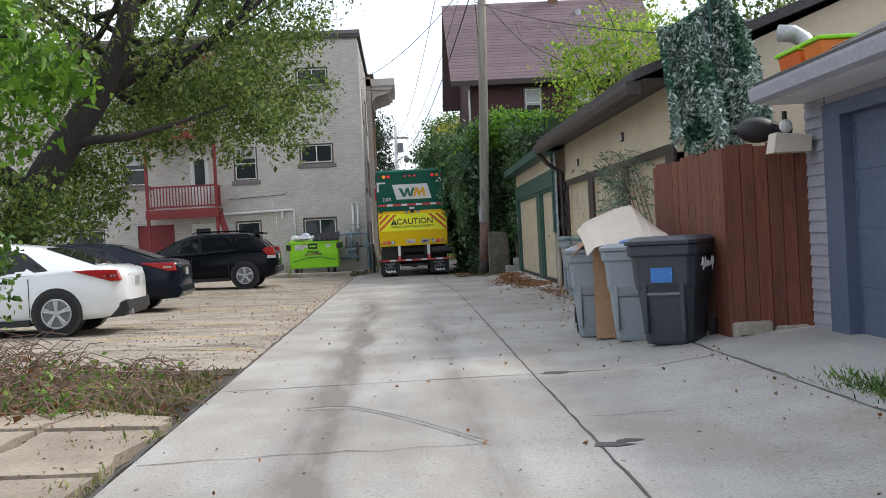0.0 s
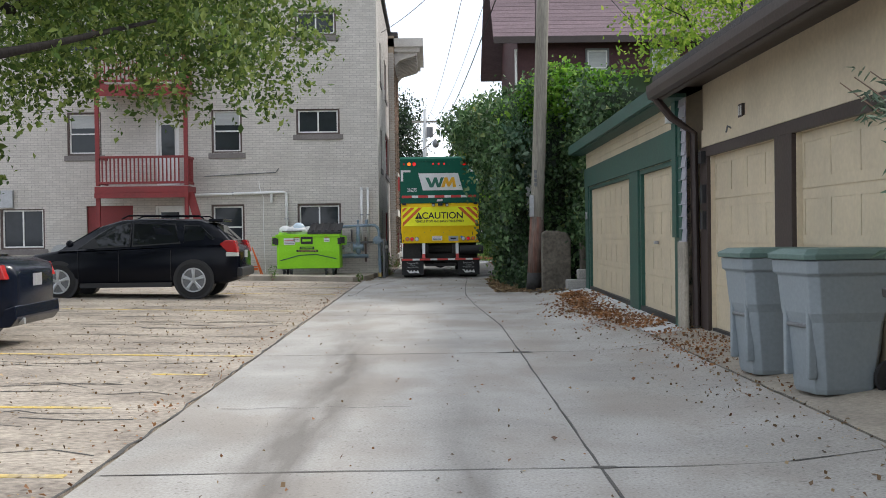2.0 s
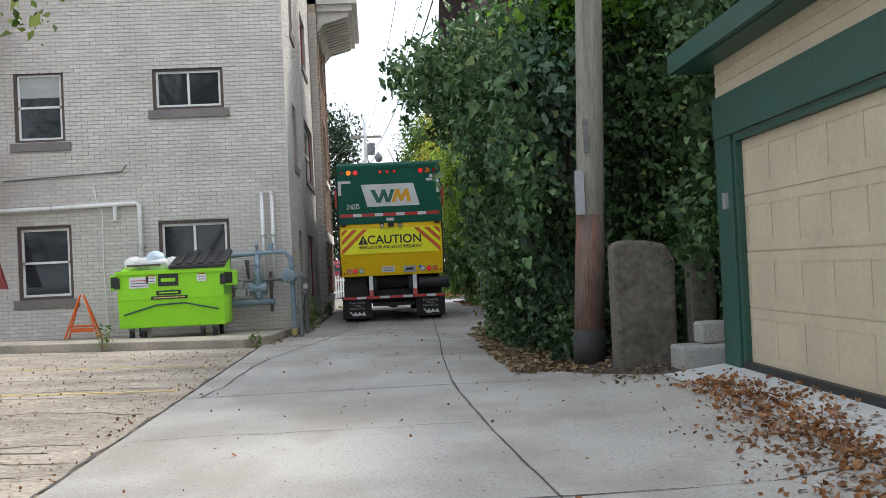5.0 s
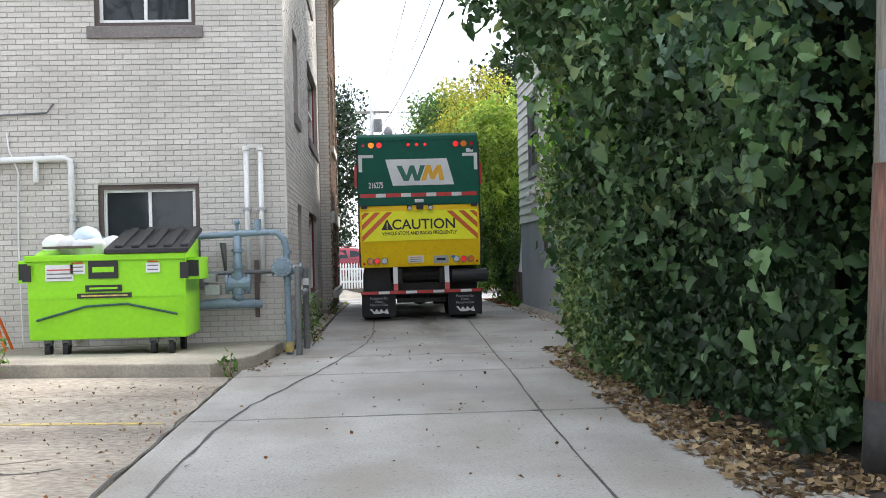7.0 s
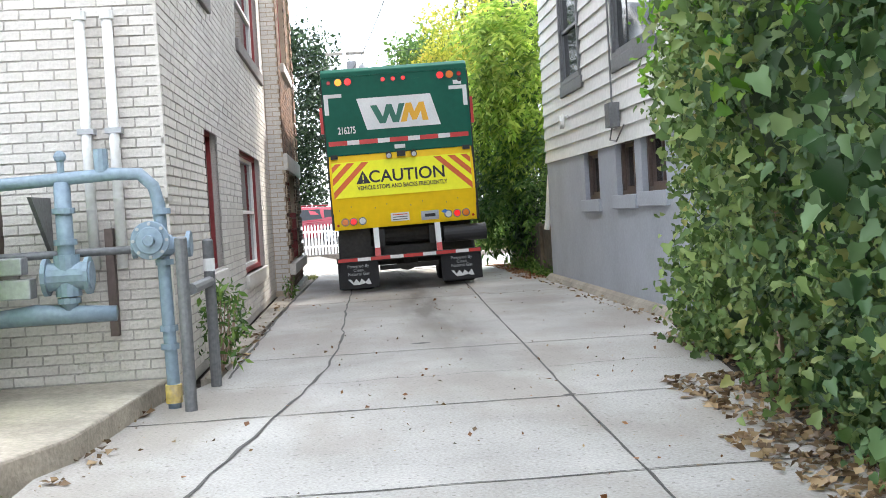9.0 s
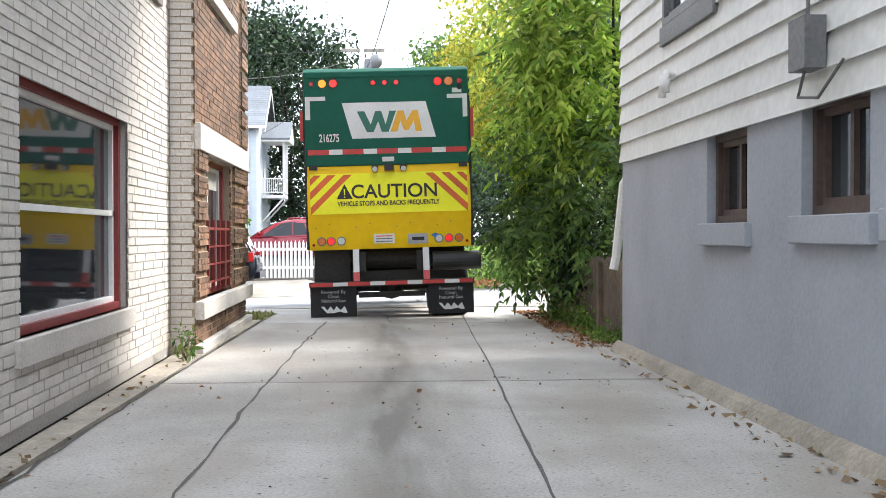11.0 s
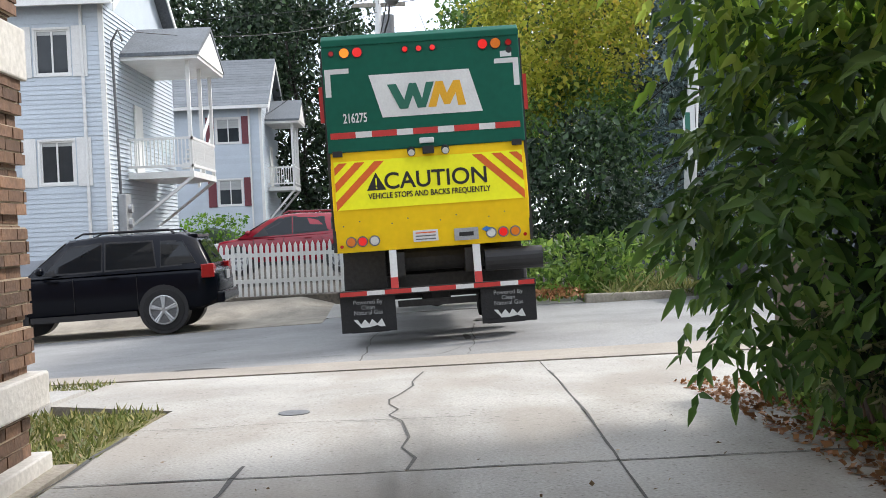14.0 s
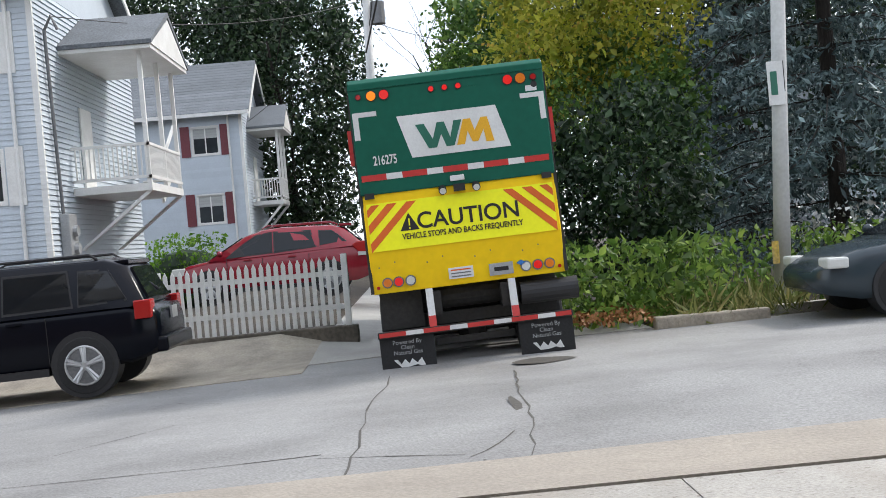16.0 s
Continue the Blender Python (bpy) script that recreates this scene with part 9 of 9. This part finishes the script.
def side_porch(h, x, y0, y1, zd, zr, out=1.25):
    part("porch_deck", Mesh().box(x, x + out, y0, y1, zd, zd + .18), WHITEP, h)
    part("porch_roof", Mesh().prism([(y0 - .35, zr), ((y0 + y1) / 2, zr + 1.0), (y1 + .35, zr), (y1 + .35, zr + .1), ((y0 + y1) / 2, zr + 1.14), (y0 - .35, zr + .1)], "x", x, x + out + .35), GROOF, h)
    part("porch_ceiling", Mesh().box(x, x + out + .3, y0 - .3, y1 + .3, zr - .1, zr), WHITEP, h)
    part("porch_gable", Mesh().prism([(y0 - .3, zr), (y1 + .3, zr), ((y0 + y1) / 2, zr + .95)], "x", x + out + .28, x + out + .33), WHITEP, h)
    for y in (y0 + .05, (y0 + y1) / 2, y1 - .1):
        part("porch_post", Mesh().box(x + out - .12, x + out - .02, y, y + .1, zd + .18, zr - .1), WHITEP, h)
    for z in (zd + .3, zd + 1.08):
        part("rail", Mesh().box(x, x + out, y0, y0 + .06, z, z + .07).box(x + out - .06, x + out, y0, y1, z, z + .07), WHITEP, h)
    me = Mesh().box(-.018, .018, -.018, .018, 0, .75).data("baluster", WHITEP)
    k = x + .1
    while k < x + out:
        o = new("baluster", me)
        o.parent, o.location = h, (k, y0 + .03, zd + .34)
        k += .11
    k = y0 + .12
    while k < y1:
        o = new("baluster", me)
        o.parent, o.location = h, (x + out - .03, k, zd + .34)
        k += .11
    part("porch_brace", Mesh().prism([(x, zd - 1.3), (x + .1, zd - 1.3), (x + out, zd), (x + out - .14, zd)], "y", y0 + .05, y0 + .15), WHITEP, h)
    part("porch_brace", Mesh().prism([(x, zd - 1.3), (x + .1, zd - 1.3), (x + out, zd), (x + out - .14, zd)], "y", y1 - .15, y1 - .05), WHITEP, h)
    part("door", Mesh().box(x + .02, x + .06, y0 + .9, y0 + 1.8, zd + .18, zd + 2.2), WHITEP, h, "white porch door")


def build_far():
    picket_fence()
    h = vinyl_house("pale blue vinyl-sided house with white shutters and side porch", -7.9, 88.7, -19, 8.4, .2, 7.55, 10.2, WHITEP, 1,
                    [(-9.75, -8.75, 5.65, 6.95), (-9.75, -8.75, 2.75, 4.0), (-13.6, -12.6, 5.65, 6.95), (-13.6, -12.6, 2.75, 4.0)])
    side_porch(h, -7.88, 90.6, 94.2, 2.95, 6.35, 1.85)
    # outside stair flight between the porch levels
    st = Mesh()
    for k in range(9):
        st.box(-7.3, -6.6, 94.3 + k * .26, 94.6 + k * .26, 2.95 + k * .17, 3.0 + k * .17)
    part("stair_tread", st, WHITEP, h)
    part("stair_string", Mesh().prism([(94.3, 2.8), (94.3, 3.05), (96.9, 4.6), (96.9, 4.35)], "x", -6.65, -6.58).prism([(94.3, 3.75), (94.3, 3.85), (96.9, 5.4), (96.9, 5.3)], "x", -6.65, -6.58), WHITEP, h)
    part("meter_bank", Mesh().box(-7.88, -7.65, 89.3, 89.9, .9, 2.5), STEEL, h, "grey electric meters", bevel=.03)
    for k in range(3):
        part("meter", Mesh().tube((-7.65, 89.6, 1.3 + k * .4), (-7.55, 89.6, 1.3 + k * .4), .13), STEEL, h)
    part("service_mast", Mesh().path([(-7.80, 89.4, 2.5), (-7.80, 89.2, 6.6), (-7.60, 89.1, 6.9), (-7.50, 89.2, 6.6)], .04, 8), GREYMET, h)
    h2 = vinyl_house("pale blue vinyl-sided house with maroon shutters farther back", -6.75, 111.0, -14, 6.5, .6, 7.2, 9.6, MAROONS, 2,
                     [(-8.9, -7.7, 5.5, 6.75), (-8.9, -7.7, 2.6, 3.9)], detail=False)
    side_porch(h2, -6.73, 112.5, 115.0, 3.3, 6.6, 1.3)
    h3 = vinyl_house("grey-white sided house half hidden by trees", 22, 108, 9, 7, .5, 6.5, 9, WHITEP, 3, [(12, 13, 3.4, 4.6)], detail=False)
    # street lamp pole
    p = thing("street_lamp", "pale grey street lamp pole with poster and yellow tag", "street lamp")
    part("pole", Mesh().path([(5.35, 80.4, -.35), (5.65, 80.6, 3.2), (6.05, 80.9, 7.6), (6.2, 80.9, 8.5)], [.13, .115, .09, .08], 14), PALEPOLE, p, smooth=True)
    part("poster", Mesh().box(5.42, 5.66, 80.44, 80.455, 2.75, 3.4), WHITEREF, p, "white poster with a dark patch")
    part("poster_bar", Mesh().box(5.46, 5.56, 80.435, 80.44, 2.9, 3.25), LOGOG, p)
    part("number_bar", Mesh().box(5.6, 5.68, 80.46, 80.47, 2.95, 3.4), INK, p)
    part("tag", Mesh().box(5.22, 5.32, 80.26, 80.28, .42, .75), YPAINT, p, "yellow tag")
    part("lamp_head", Mesh().box(4.9, 6.2, 80.8, 81, 8.45, 8.6), GREYMET, p)
    u = thing("utility_pole", "pale wooden utility pole with transformer beyond the street", "utility pole")
    part("shaft", Mesh().path([(-1.2, 105, 0), (-.9, 105, 11.5)], [.19, .14], 12), PALEPOLE, u, smooth=True)
    part("transformer", Mesh().tube((-.55, 104.8, 9.2), (-.55, 104.8, 10.0), .26, n=14), GREYMET, u)
    part("crossarm", Mesh().box(-2.0, .2, 104.9, 105.05, 10.4, 10.55), POLEW, u)
    s = thing("street_light", "small dark lamp hanging over the alley mouth", "lamp")
    part("arm", Mesh().path([(-1.1, 104.8, 8.2), (-.4, 95, 8.0), (-.2, 88, 7.6)], .03, 6), CABLE, s)
    part("globe", Mesh().ball((-.2, 88, 7.3), .22, 12, 8, (1, 1, 1.2)), GREYMET, s, smooth=True)
    # planted bank on the right
    rg = np.random.default_rng(77)
    b = thing("planting_bank", "tangled grasses and weeds on the bank", "plants", kind="stuff")
    n = 1300
    x, y = rg.uniform(3.6, 5.6, n), rg.uniform(79.3, 82, n)
    leaf_part("long_grass", np.stack([x, y, np.full(n, -.22)], 1), .035, GRASS, b, 41, up=-1.0, long=13, fold=.05)
    x, y = np.concatenate([rg.uniform(2.2, 14, 5200), rg.uniform(2.1, 4.6, 1800)]), np.concatenate([rg.uniform(80.6, 84, 5200), rg.uniform(79.7, 81.4, 1800)])
    leaf_part("weed_leaves", np.stack([x, y, rg.uniform(0, 1, 7000) ** 1.5 * 1.15 - .2], 1), .085, LEAF_BUSH, b, 42, long=2)
    x, y = rg.uniform(5.6, 9, 300), rg.uniform(80.4, 82, 300)
    leaf_part("pale_flowers", np.stack([x, y, rg.uniform(.7, 1.3, 300)], 1), .06, CURT, b, 43)
    x, y = rg.uniform(1.9, 3.2, 500), rg.uniform(79.2, 80.6, 500)
    leaf_part("dry_leaves", np.stack([x, y, rg.uniform(-.15, .0, 500)], 1), .06, LEAF_DRY, b, 44)
    solo("kerb_stone", Mesh().box(3.2, 4.8, 79.25, 79.45, -.45, -.12), CONC_OLD, "loose worn kerb stone at the bank", "kerb", bevel=.03)
    # spruces
    def spruce(x, y, h, r, seed, base=.4):
        t = thing("spruce", "blue spruce with drooping layered boughs", "tree", group="blue spruces")
        part("trunk", Mesh().path([(x, y, -.1), (x, y, h)], [.22, .03], 10), BARK, t)
        g2 = np.random.default_rng(seed)
        rr = random.Random(seed)
        pts = []
        bo = Mesh()
        z = base
        while z < h - .3:
            rad = r * (1 - z / h) ** .8 + .15
            for k in range(8):
                a = rr.uniform(0, 6.28)
                ln = rad * rr.uniform(.75, 1.1)
                tip = (x + math.cos(a) * ln, y + math.sin(a) * ln, z - ln * .22 + rr.uniform(-.1, .1))
                bo.path([(x, y, z), ((x + tip[0]) / 2, (y + tip[1]) / 2, z - ln * .05), tip], [.03, .02, .006], 4)
                m = int(260 * ln / max(r, 1)) + 60
                s = g2.uniform(.15, 1, m)
                w = .12 + .34 * s * (1.15 - s) * 2
                px = x + math.cos(a) * ln * s + g2.normal(size=m) * w * abs(math.sin(a)) * .9
                py = y + math.sin(a) * ln * s + g2.normal(size=m) * w * abs(math.cos(a)) * .9
                pz = z - ln * .22 * s ** 1.5 - np.abs(g2.normal(size=m)) * .09
                pts.append(np.stack([px, py, pz], 1))
            z += .52
        tagged(part("bough", bo, BARK, t), kind="stuff")
        leaf_part("needles", np.concatenate(pts), .06, NEEDLE, t, seed, up=.3, long=3.2, fold=.1)
    spruce(8.7, 86.5, 13, 4.2, 51, .8)
    spruce(14.5, 88, 12, 4.0, 52)
    spruce(9.8, 96, 14, 3.4, 53)
    # background trees
    bark = BARK
    tree("yellow-green tree past the street", (4.4, 88.5, 0), 5, (4.0, 86.8, 6.4), (2.1, 1.8, 3.0), .15, bark, LEAF_GOLD, .1, 260, 60, .3, 61)
    tree("dark shrubby tree beside the far alley", (3.9, 84, -.1), 2, (3.9, 84, 1.7), (1.4, 1.8, 1.9), .08, bark, LEAF_DARK, .1, 150, 46, .22, 62)
    tree("dark shrubby tree beside the far alley", (4.4, 86.5, -.1), 3, (4.3, 86.5, 3.2), (1.8, 1.8, 2.2), .1, bark, LEAF_MID, .1, 140, 46, .26, 68)
    tree("tall dark green tree behind the houses", (-5.6, 121, 0), 8, (-5.7, 120, 8.6), (4.3, 4, 7.6), .3, bark, LEAF_DARK, .2, 520, 50, .5, 63)
    tree("tall dark green tree behind the houses", (-11.5, 127, 0), 9, (-11.5, 126, 11.5), (6, 5, 6), .3, bark, LEAF_DARK, .22, 420, 50, .55, 64)
    tree("green tree far along the alley", (4.4, 118, 0), 7, (4.9, 118, 8.6), (3.2, 3, 5.6), .25, bark, LEAF_MID, .2, 300, 50, .45, 65)
    tree("pale green tree far along the alley", (5.0, 136, 0), 8, (6.0, 136, 9), (4, 4, 6.2), .25, bark, LEAF_YEL, .22, 300, 50, .5, 66)
    tree("tall tree to the side of the far alley", (9.5, 105, 0), 8, (9.5, 104, 9), (4, 4, 6), .3, bark, LEAF_DARK, .2, 380, 50, .5, 67)
    tree("tall dark tree beyond the spruces", (16, 98, 0), 8, (16, 98, 8), (5, 4, 7), .3, bark, LEAF_DARK, .2, 380, 50, .5, 69)
    # low hedge by the houses
    hd = thing("hedge", "low clipped green hedge before the far house", "hedge")
    leaf_part("leaves", blob_points(rg, (-7.2, 99.5, .9), (1.5, 1.0, 1.1), 1900, .6), .1, LEAF_MAPLE, hd, 71)
    part("twig_mass", Mesh().ball((-7.2, 99.5, .6), .6, 10, 6, (2.2, 1.4, 1.6)), LEAF_DARK, hd)
    # trees over the blue garage and roofline on the right
    tree("yellow-green tree behind the garages", (7.5, 42, 0), 5, (7.2, 42, 6.6), (2.8, 2.8, 2.0), .2, bark, LEAF_YEL, .1, 200, 46, .34, 72)
    tree("tree behind the garages with thin leaves", (11, 30, 0), 5, (10.5, 30, 6.8), (4, 3.5, 2.8), .2, bark, LEAF_TREE, .1, 260, 46, .36, 73)
    n2 = thing("house", "grey-roofed neighbour house behind the blue garage", "house")
    part("wall", Mesh().box(6.2, 14, 21, 28, 0, 4.05), GREYSID, n2)
    part("roof", Mesh().prism([(20.6, 4.0), (24.5, 4.85), (28.4, 4.0), (28.4, 4.2), (24.5, 5.05), (20.6, 4.2)], "x", 5.4, 14.4), SHINGLE, n2)
    part("chimney", Mesh().box(5.5, 7.2, 19.6, 20.3, 0, 5.4), STONE, n2, "weathered stucco chimney")


build_far()

# ---- what moves ----


def motions():
    rows = [(0.0, -.49, 43.5, 0.0, 0), (2.0, -.36, 49.0, 0.0, 0), (3.5, -.34, 51.8, 0.0, 0), (4.2, -.32, 53.0, 0.0, 0), (6.3, -.15, 55.8, 0.0, .1),
            (7.0, -.14, 56.8, 0.0, .3), (8.0, -.07, 58.5, 0.0, 1.0), (9.0, -.03, 60.4, 0.0, 1.6), (9.7, .0, 62.1, 0.0, 1.8), (11.0, .06, 65.5, -.05, 1.7),
            (11.8, .11, 67.4, -.1, 1.5), (12.5, .13, 69.25, -.1, 1.5), (13.5, .26, 71.6, -.06, 1.5), (14.5, .46, 73.85, -.19, 1.8), (15.3, .58, 76.0, -.36, 2.0), (16.0, .69, 77.95, -.46, 2.1)]
    walk(TRUCK, [(t, pose(x, y, z, 0, -roll, 0)) for t, x, y, z, roll in rows])
    times = [k * .25 for k in range(65)]
    for w, x, y in TRUCK_WHEELS:
        path = []
        for t in times:
            d = lerp([(r[0], r[2]) for r in rows], t) - rows[0][2]
            path.append((t, pose(x, y, .5, -math.degrees(d / .5), 0, 0)))
        walk(w, path)


motions()
